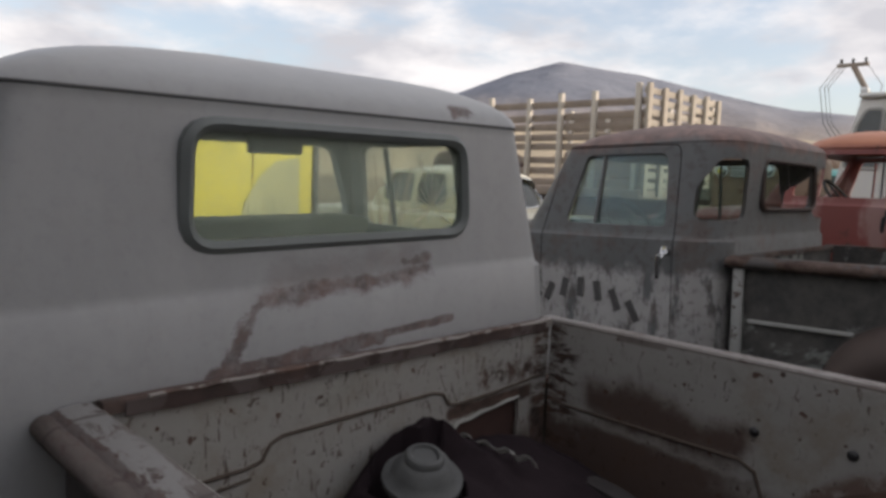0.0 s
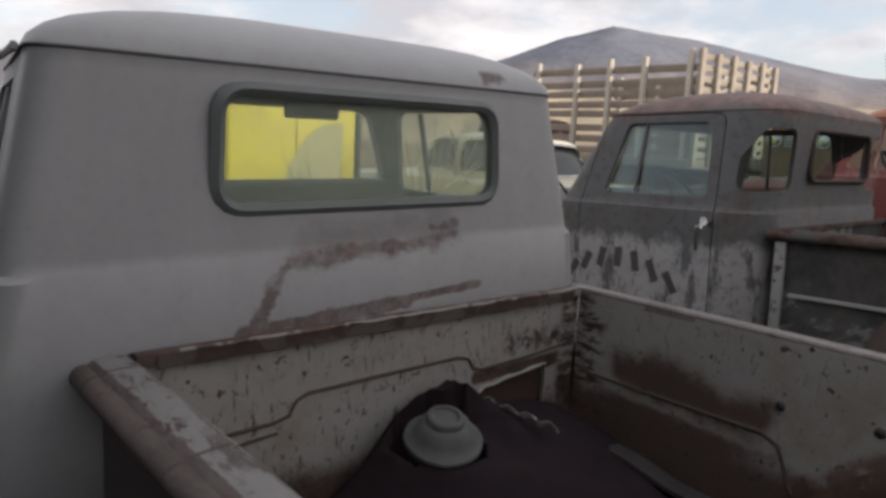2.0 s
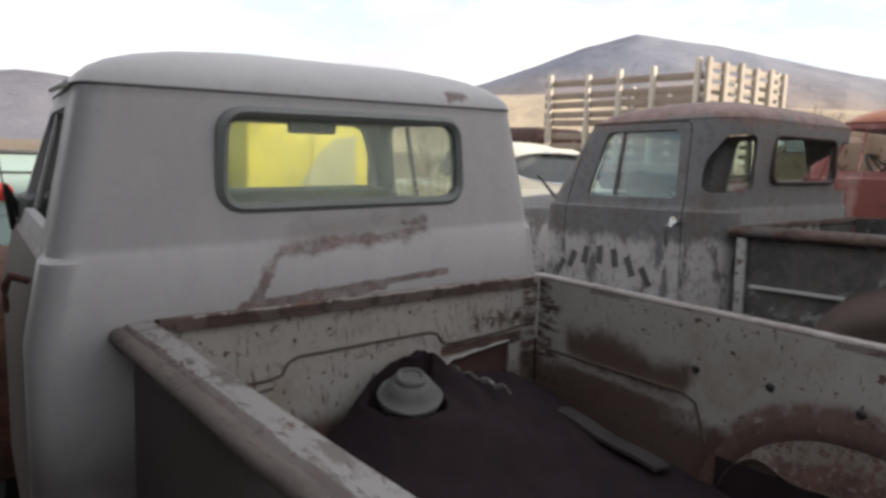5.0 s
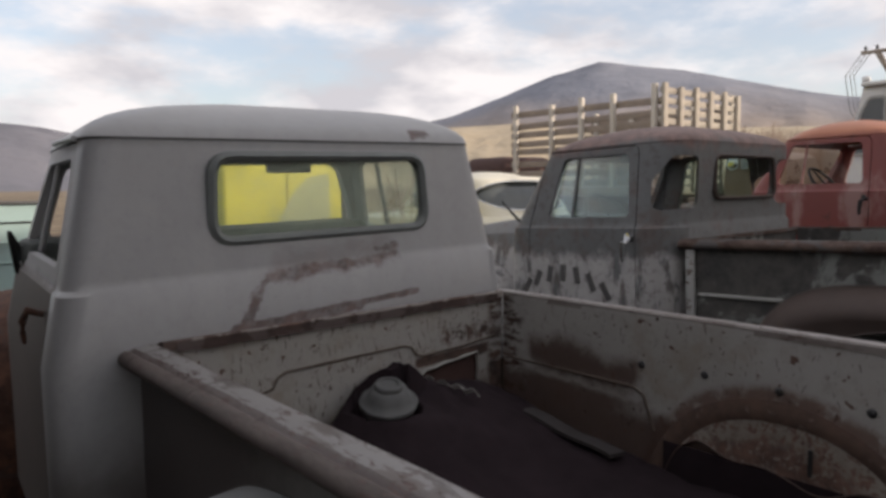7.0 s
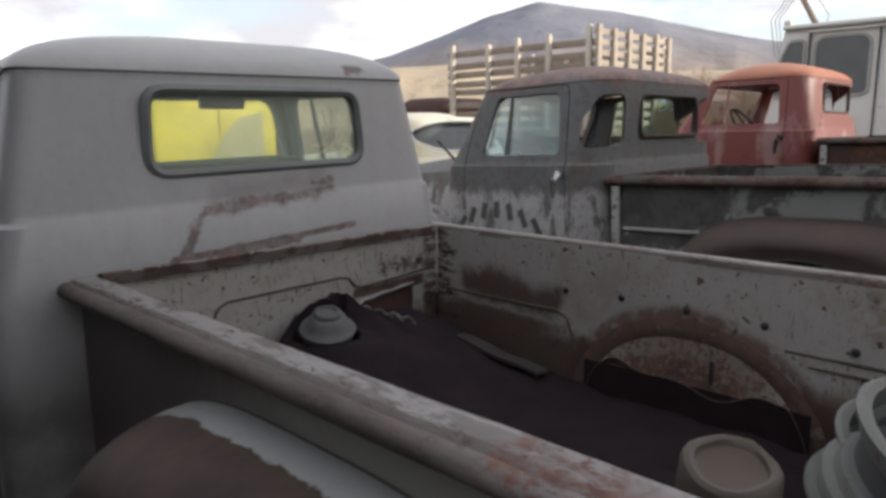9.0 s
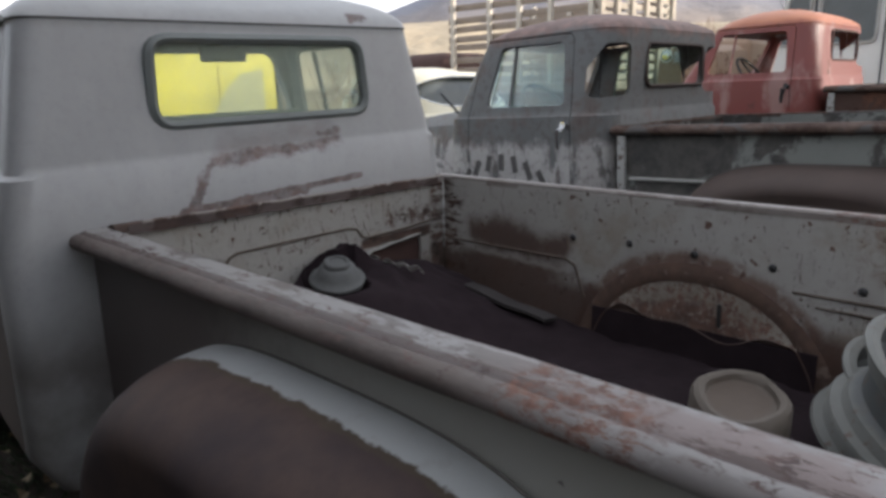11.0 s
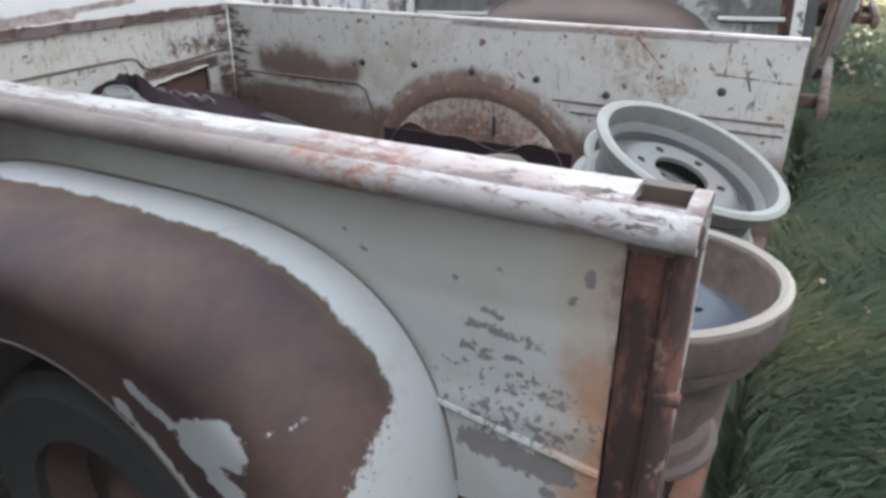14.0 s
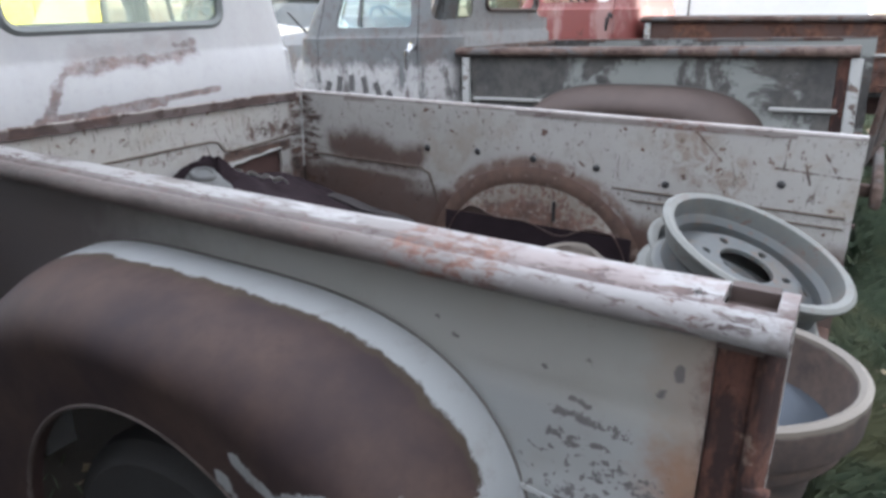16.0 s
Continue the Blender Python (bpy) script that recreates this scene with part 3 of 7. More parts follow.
FLAKED_POST = worn_paint("flaked_white_post", (0.36, 0.36, 0.345), 0.30, 9.0, 0.6, 0.6, (0.15, 0.11, 0.09), (0.07, 0.055, 0.05))
RAIL_FRONT = worn_paint("brown_front_rail", (0.26, 0.23, 0.215), 0.62, 7.0, 0.45, 0.6, (0.15, 0.10, 0.085), (0.06, 0.042, 0.036))
RAIL_DARK = worn_paint("black_rail", (0.072, 0.064, 0.060), 0.6, 5.0, 0.3, 0.75, (0.12, 0.085, 0.07))
RUSTY = worn_paint("brown_rust", (0.075, 0.042, 0.033), 0.6, 5.0, 0.5, 0.85, (0.135, 0.064, 0.042))
DEEP_RUST = plain("dark_red_rust", (0.075, 0.040, 0.034), 0.85, 0.0, 0.4, 9)
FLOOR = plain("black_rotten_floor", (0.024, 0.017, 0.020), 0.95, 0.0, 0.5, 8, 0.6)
FLOOR.node_tree.nodes["Principled BSDF"].inputs["Specular IOR Level"].default_value = 0.12
RUBBER = plain("window_rubber", (0.150, 0.165, 0.162), 0.55, 0.0, 0.2, 20)
TYRE = plain("dusty_tyre_rubber", (0.105, 0.105, 0.106), 0.9, 0.0, 0.4, 6, 0.6)
TYRE_DARK = plain("black_tyre_rubber", (0.03, 0.03, 0.03), 0.85, 0.0, 0.3, 10, 0.4)
GALV = plain("dull_grey_metal", (0.26, 0.27, 0.27), 0.5, 0.35, 0.3, 16)
CHROME = plain("pitted_chrome", (0.62, 0.63, 0.64), 0.18, 1.0, 0.15, 30)
BLACK = plain("black_fittings", (0.02, 0.02, 0.021), 0.5, 0.0, 0.3, 12)
INSIDE = plain("cab_lining", (0.085, 0.095, 0.090), 0.8, 0.0, 0.3, 8)
SEAT = plain("worn_seat_vinyl", (0.10, 0.075, 0.055), 0.7, 0.0, 0.3, 10)
WHITE = worn_paint("chalky_white_paint", (0.74, 0.74, 0.71), 0.10, 3.0, 0.15, 0.5)
CREAM = worn_paint("cream_car_paint", (0.76, 0.72, 0.58), 0.08, 3.0, 0.12, 0.4)
YELLOW = worn_paint("yellow_truck_paint", (0.72, 0.60, 0.06), 0.10, 2.6, 0.2, 0.5)
OLIVE = worn_paint("dull_olive_paint", (0.20, 0.215, 0.12), 0.25, 3.0, 0.3, 0.6)
TEAL = worn_paint("pale_teal_paint", (0.36, 0.50, 0.48), 0.25, 3.0, 0.4, 0.6)
TURQUOISE = worn_paint("turquoise_paint", (0.16, 0.42, 0.40), 0.2, 3.0, 0.3, 0.5)
BRIGHT_RED = plain("glossy_red_paint", (0.33, 0.022, 0.034), 0.3, 0.0, 0.1, 4, 0.02)
RUST_TAN = worn_paint("tan_brown_truck_paint", (0.30, 0.20, 0.135), 0.35, 3.0, 0.3, 0.6, (0.22, 0.11, 0.065), (0.09, 0.05, 0.035))
LAMP_RED = plain("red_lens", (0.55, 0.05, 0.04), 0.35, 0.0, 0.1, 20)
WOOD = plain("grey_weathered_wood", (0.40, 0.35, 0.29), 0.85, 0.0, 0.35, 9, 0.5)
WOOD_PALE = plain("pale_stake_wood", (0.56, 0.51, 0.44), 0.85, 0.0, 0.3, 9, 0.5)
WOOD_DARK = plain("brown_weathered_wood", (0.30, 0.245, 0.20), 0.85, 0.0, 0.35, 9, 0.5)
SIDE_BLOCK = plain("dark_side_block_boards", (0.050, 0.044, 0.040), 0.9, 0.0, 0.35, 7, 0.4)
SIDING = plain("sun_block_siding", (0.62, 0.60, 0.56), 0.85, 0.0, 0.25, 3)
BRUSH = plain("bare_brush", (0.34, 0.255, 0.200), 0.9, 0.0, 0.4, 2)


def cream_rim():
    """Cream paint on the upper flange of a wheel; the lower half has rusted brown."""
    n = Nodes("cream_rim_over_rust")
    out = n.math("SQRT", n.math("ADD", n.both(n.x, n.x), n.both(n.y, n.y)))
    low = n.inverse(n.step(n.math("ADD", n.z, n.both(n.noise(20, 6), 0.02)), 0.072, 0.082))
    low = n.either(low, n.inverse(n.step(n.math("ADD", out, n.both(n.noise(18, 6), 0.02)), 0.200, 0.212)))
    bare = n.either(low, n.step(n.noise(24, 6, 0.65), 0.66, 0.69))
    cream = n.mix(n.noise(6, 5), (0.185, 0.165, 0.138), (0.125, 0.106, 0.088))
    n.bump(n.noise(60, 5, 0.7), 0.3, 0.002)
    return n.done(n.mix(bare, cream, rust_colour(n, 12, (0.036, 0.028, 0.026), (0.098, 0.068, 0.054))), n.math("ADD", 0.5, n.both(bare, 0.35)))


RIM_CREAM = cream_rim()


def grey_rim():
    """Chalky grey flange; the drop centre and disc are dulled by dirt and moss."""
    n = Nodes("grey_white_rim_paint")
    out = n.math("SQRT", n.math("ADD", n.both(n.x, n.x), n.both(n.y, n.y)))
    inner = n.inverse(n.step(n.math("ADD", out, n.both(n.noise(14, 6), 0.03)), 0.205, 0.226))
    flange = n.mix(n.noise(9, 6), (0.165, 0.170, 0.158), (0.105, 0.108, 0.100))
    dull = n.mix(n.noise(7, 6), (0.092, 0.100, 0.103), (0.050, 0.055, 0.056))
    dull = n.mix(n.both(n.step(n.noise(20, 6, 0.7), 0.5, 0.66), 0.6), dull, (0.085, 0.070, 0.050))
    spots = n.either(n.step(n.noise(40, 6, 0.65), 0.60, 0.64), n.both(n.step(n.noise(7, 7, 0.7), 0.55, 0.68), 0.6))
    n.bump(n.noise(70, 5, 0.7), 0.3, 0.002)
    return n.done(n.mix(n.both(spots, 0.7), n.mix(inner, flange, dull), (0.10, 0.06, 0.045)), 0.6)


RIM = grey_rim()


def rusted_post():
    n = Nodes("dark_red_rusted_post", 0.85)
    c = n.mix(n.step(n.noise(12, 8, 0.72, at=n.scaled((1, 1, 0.4))), 0.45, 0.56), (0.030, 0.014, 0.012), (0.115, 0.050, 0.035))
    c = n.mix(n.step(n.noise(16, 6, 0.7), 0.60, 0.66), c, (0.19, 0.135, 0.105))
    c = n.mix(n.step(n.noise(11, 6, 0.7), 0.62, 0.68), c, (0.026, 0.017, 0.016))
    n.bump(n.noise(34, 8, 0.75), 0.9, 0.008)
    return n.done(c)


POST = rusted_post()
DULL_BROWN = plain("dull_brown_steel", (0.058, 0.040, 0.034), 0.75, 0.0, 0.4, 8)
BOARD = plain("dirty_board", (0.036, 0.031, 0.031), 0.9, 0.0, 0.5, 9)
CHALK = plain("chalky_grey_paint", (0.34, 0.34, 0.32), 0.7, 0.0, 0.3, 14)
PALE_YELLOW = worn_paint("pale_reflection_yellow", (0.50, 0.47, 0.25), 0.15, 4.0, 0.2, 0.6)


def cap_paint():
    """Beige plastic, stained brown towards its middle."""
    n = Nodes("weathered_beige_cap", 0.75)
    out = n.math("SQRT", n.math("ADD", n.both(n.x, n.x), n.both(n.y, n.y)))
    brown = n.inverse(n.step(n.math("ADD", out, n.both(n.math("SUBTRACT", n.noise(16, 6, 0.7), 0.5), 0.04)), 0.048, 0.066))
    beige = n.mix(n.noise(9, 6), (0.118, 0.100, 0.082), (0.078, 0.064, 0.054))
    n.bump(n.noise(60, 5, 0.7), 0.3, 0.003)
    return n.done(n.mix(n.both(brown, 0.8), beige, n.mix(n.noise(12, 6), (0.060, 0.044, 0.034), (0.105, 0.078, 0.060))))


def arch_paint():
    """Flaking cream under the arch, rusted through in its middle."""
    n = Nodes("arch_cream_and_rust", 0.7)
    ry, rz = n.math("DIVIDE", n.math("ADD", n.y, 1.09), 0.365), n.math("DIVIDE", n.math("SUBTRACT", n.z, 0.52), 0.38)
    out = n.math("ADD", n.math("SQRT", n.math("ADD", n.both(ry, ry), n.both(rz, rz))), n.both(n.math("SUBTRACT", n.noise(14, 7, 0.7), 0.5), 0.45))
    middle = n.inverse(n.step(out, 0.80, 0.95))
    grain = n.noise(60, 6, 0.7)
    bare = n.either(n.both(middle, n.step(grain, 0.36, 0.48)), n.both(n.step(grain, 0.49, 0.53), n.step(n.noise(10, 5), 0.34, 0.50)))
    cream = n.mix(n.noise(9, 5), (0.250, 0.224, 0.192), (0.175, 0.150, 0.126))
    n.bump(n.math("ADD", n.both(n.noise(110, 4), 0.4), n.inverse(bare)), 0.4, 0.003)
    return n.done(n.mix(bare, cream, rust_colour(n, 20, (0.070, 0.042, 0.034), (0.170, 0.098, 0.072))))


MOTTLED = arch_paint()
BLUE_GREY = plain("blue_grey_paint", (0.036, 0.045, 0.058), 0.85, 0.0, 0.3, 12)
ARCH = worn_paint("stained_wheel_arch", (0.165, 0.122, 0.098), 0.75, 11.0, 0.6, 0.8, (0.120, 0.075, 0.056), (0.070, 0.045, 0.037))


def brown_door():
    """Door skin: grey primer round the window, weathered brown below the belt."""
    n = Nodes("brown_door_skin", 0.6)
    low = n.inverse(n.step(n.math("ADD", n.z, n.both(n.noise(8, 6), 0.06)), 1.33, 1.37))
    brown = n.mix(n.noise(3, 7, 0.65), (0.050, 0.038, 0.033), (0.115, 0.086, 0.072))
    grey = n.mix(n.noise(5, 6), (0.42, 0.42, 0.42), (0.33, 0.33, 0.33))
    n.bump(n.noise(60, 5, 0.7), 0.25, 0.002)
    return n.done(n.mix(low, grey, brown))


DOOR_BROWN = brown_door()
GLASS_GREEN = glass("green_tinted_glass", (0.80, 0.93, 0.84), 0.28)
GLASS_CLEAR = glass("dusty_glass", (0.42, 0.56, 0.52), 0.04)
GLASS_DARK = plain("dark_window_glass", (0.085, 0.095, 0.095), 0.10, 0.0, 0.3, 5, 0.0)
CRACK = plain("crack_line", (0.55, 0.55, 0.45), 0.6, 0.0, 0.1, 20)
LETTER = plain("faded_black_lettering", (0.085, 0.082, 0.080), 0.8, 0.0, 0.4, 30)
GROUND = grass_ground()


# ---- mesh helpers ----
def thing(name, label, category, at=(0, 0, 0), turn=0.0, group="", kind=""):
    ob = new(name)
    ob.empty_display_size = 0.1
    ob.matrix_basis = pose(*at, 0, 0, turn)
    return tagged(ob, label, category, group, kind)


def mesh_of(bm, material, smooth=True, angle=35.0):
    me = bpy.data.meshes.new("mesh")
    bmesh.ops.recalc_face_normals(bm, faces=bm.faces)
    bm.to_mesh(me)
    bm.free()
    me.materials.append(material)
    if smooth:
        me.polygons.foreach_set("use_smooth", [True] * len(me.polygons))
        me.set_sharp_from_angle(angle=radians(angle))
    return me


def part(name, bm, material, parent, label="", smooth=True, angle=35.0):
    ob = new(name, mesh_of(bm, material, smooth, angle))
    ob.parent = parent
    return tagged(ob, label)


def single(name, bm, material, label, category, at=(0, 0, 0), turn=0.0, group="", kind="", smooth=True):
    ob = new(name, mesh_of(bm, material, smooth))
    ob.matrix_basis = pose(*at, 0, 0, turn)
    return tagged(ob, label, category, group, kind)


def box(lo, hi, bevel=0.0, bm=None, seg=2, m=None):
    own = bmesh.new()
    bmesh.ops.create_cube(own, size=1.0)
    for v in own.verts:
        v.co = Vector([lo[i] + (v.co[i] + 0.5) * (hi[i] - lo[i]) for i in range(3)])
    if bevel:
        bmesh.ops.bevel(own, geom=own.edges[:], offset=bevel, segments=seg, affect="EDGES", profile=0.5)
    if m is not None:
        bmesh.ops.transform(own, matrix=m, verts=own.verts)
    return joined(bm, own)


def joined(bm, own):
    if bm is None:
        return own
    me = bpy.data.meshes.new("join")
    own.to_mesh(me)
    own.free()
    bm.from_mesh(me)
    bpy.data.meshes.remove(me)
    return bm


def skin(rings, closed=True, cap=True, bm=None):
    """A surface through rings of points that all have the same count."""
    own = bmesh.new()
    rows = [[own.verts.new(p) for p in ring] for ring in rings]
    n = len(rows[0])
    for a, b in zip(rows, rows[1:]):
        for i in range(n if closed else n - 1):
            own.faces.new((a[i], a[(i + 1) % n], b[(i + 1) % n], b[i]))
    if cap:
        own.faces.new(rows[0][::-1])
        own.faces.new(rows[-1])
    return joined(bm, own)


def tube(points, radius, n=8, bm=None, closed=False):
    pts = [Vector(p) for p in points]
    rings = []
    count = len(pts)
    for i, p in enumerate(pts):
        a = pts[i - 1] if (i or closed) else p
        b = pts[(i + 1) % count] if (i + 1 < count or closed) else p
        ahead = (b - a).normalized()
        side = ahead.cross((0, 0, 1) if abs(ahead.z) < 0.95 else (1, 0, 0)).normalized()
        up = side.cross(ahead)
        r = radius[i] if isinstance(radius, (list, tuple)) else radius
        rings.append([p + r * (math.cos(k * math.tau / n) * side + math.sin(k * math.tau / n) * up) for k in range(n)])
    if closed:
        rings.append(rings[0])
    return skin(rings, True, not closed, bm)


def lathe(profile, n=32, m=None, bm=None):
    """Turns (radius, height) points about z."""
    rings = [[(r * math.cos(k * math.tau / n), r * math.sin(k * math.tau / n), z) for k in range(n)] for r, z in profile]
    own = skin(rings, True, False)
    bmesh.ops.remove_doubles(own, verts=own.verts, dist=1e-5)
    if m is not None:
        bmesh.ops.transform(own, matrix=m, verts=own.verts)
    return joined(bm, own)


def sheet(place, nu, nv, thick, bm=None):
    """A plate of the given thickness (a vector) over place(u, v), u and v from 0 to 1."""
    own = bmesh.new()
    thick = Vector(thick)
    rows = [[[own.verts.new(Vector(place(i / nu, j / nv)) + k * thick) for j in range(nv + 1)] for i in range(nu + 1)] for k in (0, 1)]
    for k in (0, 1):
        for i in range(nu):
            for j in range(nv):
                own.faces.new((rows[k][i][j], rows[k][i + 1][j], rows[k][i + 1][j + 1], rows[k][i][j + 1]))
    rim = [(i, 0) for i in range(nu)] + [(nu, j) for j in range(nv)] + [(i, nv) for i in range(nu, 0, -1)] + [(0, j) for j in range(nv, 0, -1)]
    for (a, b), (c, d) in zip(rim, rim[1:] + rim[:1]):
        own.faces.new((rows[0][a][b], rows[0][c][d], rows[1][c][d], rows[1][a][b]))
    return joined(bm, own)


def rounded(points, radius, n=5):
    """A polygon (2D) with its corners rounded; radius: one number, or one for each corner."""
    out = []
    count = len(points)
    for i in range(count):
        p, a, b = Vector(points[i]), Vector(points[i - 1]), Vector(points[(i + 1) % count])
        r = radius[i] if isinstance(radius, (list, tuple)) else radius
        da, db = (a - p).normalized(), (b - p).normalized()
        half = math.acos(max(-1, min(1, da.dot(db)))) / 2
        back = min(r / math.tan(half), 0.48 * min((a - p).length, (b - p).length))
        start, end = p + da * back, p + db * back
        for k in range(n + 1):
            s = k / n
            out.append(start * (1 - s) ** 2 + p * 2 * s * (1 - s) + end * s * s)
    return out


def grown(poly, d):
    """A rounded polygon moved outwards by d."""
    mid = sum((Vector(p) for p in poly), Vector((0, 0))) / len(poly)
    out = []
    for i, p in enumerate(poly):
        a, b = Vector(poly[i - 1]), Vector(poly[(i + 1) % len(poly)])
        t = (b - a).normalized()
        nrm = Vector((t.y, -t.x))
        if nrm.dot(Vector(p) - mid) < 0:
            nrm = -nrm
        out.append(Vector(p) + d * nrm)
    return out


def raised(poly, at, u, v, w0, w1):
    """A prism over a 2D polygon laid at 'at' along u and v, from w0 to w1 along their cross product."""
    at, u, v = Vector(at), Vector(u).normalized(), Vector(v).normalized()
    w = u.cross(v).normalized()
    return skin([[at + u * p[0] + v * p[1] + w * d for p in poly] for d in (w0, w1)])


def frame_ring(poly, wide_in, wide_out, at, u, v, w0, w1):
    """A rounded frame round a polygon: from wide_in inside it to wide_out outside it, swelling in the middle."""
    at, u, v = Vector(at), Vector(u).normalized(), Vector(v).normalized()
    w = u.cross(v).normalized()
    inner, outer, mid = grown(poly, -wide_in), grown(poly, wide_out), grown(poly, (wide_out - wide_in) / 2)
    rows = [(inner, w0), (inner, w0 * 0.3 + w1 * 0.7), (mid, w1), (outer, w0 * 0.3 + w1 * 0.7), (outer, w0), (inner, w0)]
    return skin([[at + u * p[0] + v * p[1] + w * d for p in q] for q, d in rows], True, False)


def carve(bm, cutters, op="DIFFERENCE"):
    """bm with each cutter taken off (or met with); frees the cutters."""
    base = new("work", bpy.data.meshes.new("work"))
    bmesh.ops.recalc_face_normals(bm, faces=bm.faces)
    bm.to_mesh(base.data)
    temps = []
    for c in cutters:
        bmesh.ops.recalc_face_normals(c, faces=c.faces)
        ob = new("cutter", bpy.data.meshes.new("cutter"))
        c.to_mesh(ob.data)
        c.free()
        mod = base.modifiers.new("cut", "BOOLEAN")
        mod.operation, mod.object, mod.solver = op, ob, "EXACT"
        temps.append(ob)
    graph = bpy.context.evaluated_depsgraph_get()
    graph.update()
    me = bpy.data.meshes.new_from_object(base.evaluated_get(graph))
    bm.free()
    out = bmesh.new()
    out.from_mesh(me)
    bpy.data.meshes.remove(me)
    for ob in temps + [base]:
        old = ob.data
        bpy.data.objects.remove(ob)
        bpy.data.meshes.remove(old)
    return out


def ring_at(hw, y0, y1, r, z, front_hw=None, n=7, skew=0.0):
    f = front_hw if front_hw else hw
    return [(p.x, p.y, z) for p in rounded([(-hw, y0), (hw, y0), (f + skew, y1), (-f + skew, y1)], r, n)]


def wobble(x, y, z, size):
    return noise.noise(Vector((x, y, z))) * size


def slope(x, y):
    """The ground's height: it climbs gently to the side on which the other trucks stand."""
    return 0.05 * max(-3.0, min(17.0, x)) + 0.012 * wobble(x * 0.7, y * 0.7, 0.0, 1.0)


# ---- setting ----
def build_ground():
    bm = bmesh.new()
    lines = [-900, -500, -250, -120, -60, -35, -22, -16] + [-12 + 0.5 * i for i in range(57)] + [18, 21, 26, 35, 60, 120, 250, 500, 900]
    rows = [[bm.verts.new((x, y, slope(x, y) - (0.0 if abs(x) < 40 else 0.0))) for y in lines] for x in lines]
    for i in range(len(lines) - 1):
        for j in range(len(lines) - 1):
            bm.faces.new((rows[i][j], rows[i + 1][j], rows[i + 1][j + 1], rows[i][j + 1]))
    single("ground", bm, GROUND, "dirt and shaded turf ground strewn with dry leaves", "ground", kind="structure")


def build_hills():
    """Far ridges; each is a strip of hillside between two bearings, highest along its crest."""
    def ridge(name, far, depth, crest, lo, hi, low, high, label, steps=150, foot=False):
        bm = bmesh.new()
        n = Nodes(name, 0.95)
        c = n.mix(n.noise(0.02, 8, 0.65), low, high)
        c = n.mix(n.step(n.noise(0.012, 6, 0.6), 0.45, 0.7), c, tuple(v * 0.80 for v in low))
        if foot:
            c = n.mix(n.step(n.math("ADD", n.z, n.both(n.noise(0.008, 7, 0.65), 90.0)), 75.0, 150.0), n.mix(n.noise(0.03, 7, 0.65), (0.37, 0.305, 0.250), (0.26, 0.210, 0.185)), c)
        n.bump(n.noise(0.02, 7, 0.6), 0.6, 12.0)
        rows = []
        for i in range(steps + 1):
            a = radians(lo + (hi - lo) * i / steps)
            row = []
            for j in range(13):
                s = j / 12
                d = far + depth * (s - 1)
                top = crest(math.degrees(a)) * far
                bend = s * s * (3 - 2 * s) * (0.85 + 0.15 * s)
                rough = far * 0.010 * noise.fractal(Vector((a * 14, s * 4, far * 0.01)), 1.0, 2.0, 5) * math.sin(math.pi * min(1, s * 1.02)) * (1 if j < 12 else 0.5)
                row.append(bm.verts.new((d * math.sin(a), d * math.cos(a), top * bend / 1.0 + rough - 2.0)))
            rows.append(row)
        for i in range(steps):
            for j in range(12):
                bm.faces.new((rows[i][j], rows[i + 1][j], rows[i + 1][j + 1], rows[i][j + 1]))
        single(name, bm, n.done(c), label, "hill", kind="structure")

    def main(a):
        return float(np.interp(a, (15, 28, 36, 42, 46.5, 50, 53.8, 56, 60, 63, 67, 71.5, 80, 95, 130), (0.05, 0.062, 0.082, 0.101, 0.131, 0.155, 0.170, 0.163, 0.154, 0.140, 0.122, 0.106, 0.09, 0.08, 0.06)))

    def near(a):
        return float(np.interp(a, (22, 34, 41, 47, 52, 60, 70, 90, 125), (0.03, 0.065, 0.092, 0.096, 0.085, 0.085, 0.078, 0.06, 0.05)))

    def left(a):
        return float(np.interp(a, (-75, -40, -15, -3, 4, 8, 11, 18, 34), (0.06, 0.08, 0.066, 0.070, 0.078, 0.086, 0.082, 0.06, 0.04)))

    # distance haze is put into both mountain colours as pale blue-grey
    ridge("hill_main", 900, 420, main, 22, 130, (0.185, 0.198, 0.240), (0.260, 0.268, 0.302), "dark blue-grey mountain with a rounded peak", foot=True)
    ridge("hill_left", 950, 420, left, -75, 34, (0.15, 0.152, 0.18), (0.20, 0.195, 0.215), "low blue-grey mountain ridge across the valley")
    ridge("hill_near", 360, 170, near, 24, 125, (0.34, 0.27, 0.19), (0.56, 0.47, 0.33), "tan dry hillside in front of the mountain")


# unseen wall, added to keep the low sun off the near trucks
def build_sun_block():
    bm = box((-16, -9.4, -0.6), (10.8, -9.0, 5.4))
    ob = single("wall_shed", bm, SIDING, "unseen plain wall, added to shade the yard", "wall", kind="structure", smooth=False)
    for i in range(60):
        x = -15.8 + i * 0.445
        part("plank", box((x, -9.0, -0.5), (x + 0.42, -8.975 + 0.006 * (i % 3), 5.38)), SIDING, ob, smooth=False)


def build_side_block():
    """Unseen tall dark boards, added close along the row's open side to shade it."""
    ob = single("wall_fence", box((-2.18, -2.0, -0.3), (-2.12, 1.6, 3.35)), SIDE_BLOCK, "unseen dark board wall, added to shade the open side of the row", "wall", kind="structure", smooth=False)
    for i in range(15):
        y = -1.98 + i * 0.238
        part("plank", box((-2.12, y, -0.25), (-2.102 + 0.004 * (i % 3), y + 0.226, 3.32 + 0.03 * math.sin(i * 2.3)), 0.003), SIDE_BLOCK, ob, smooth=False)


build_ground()
build_hills()
build_sun_block()
build_side_block()


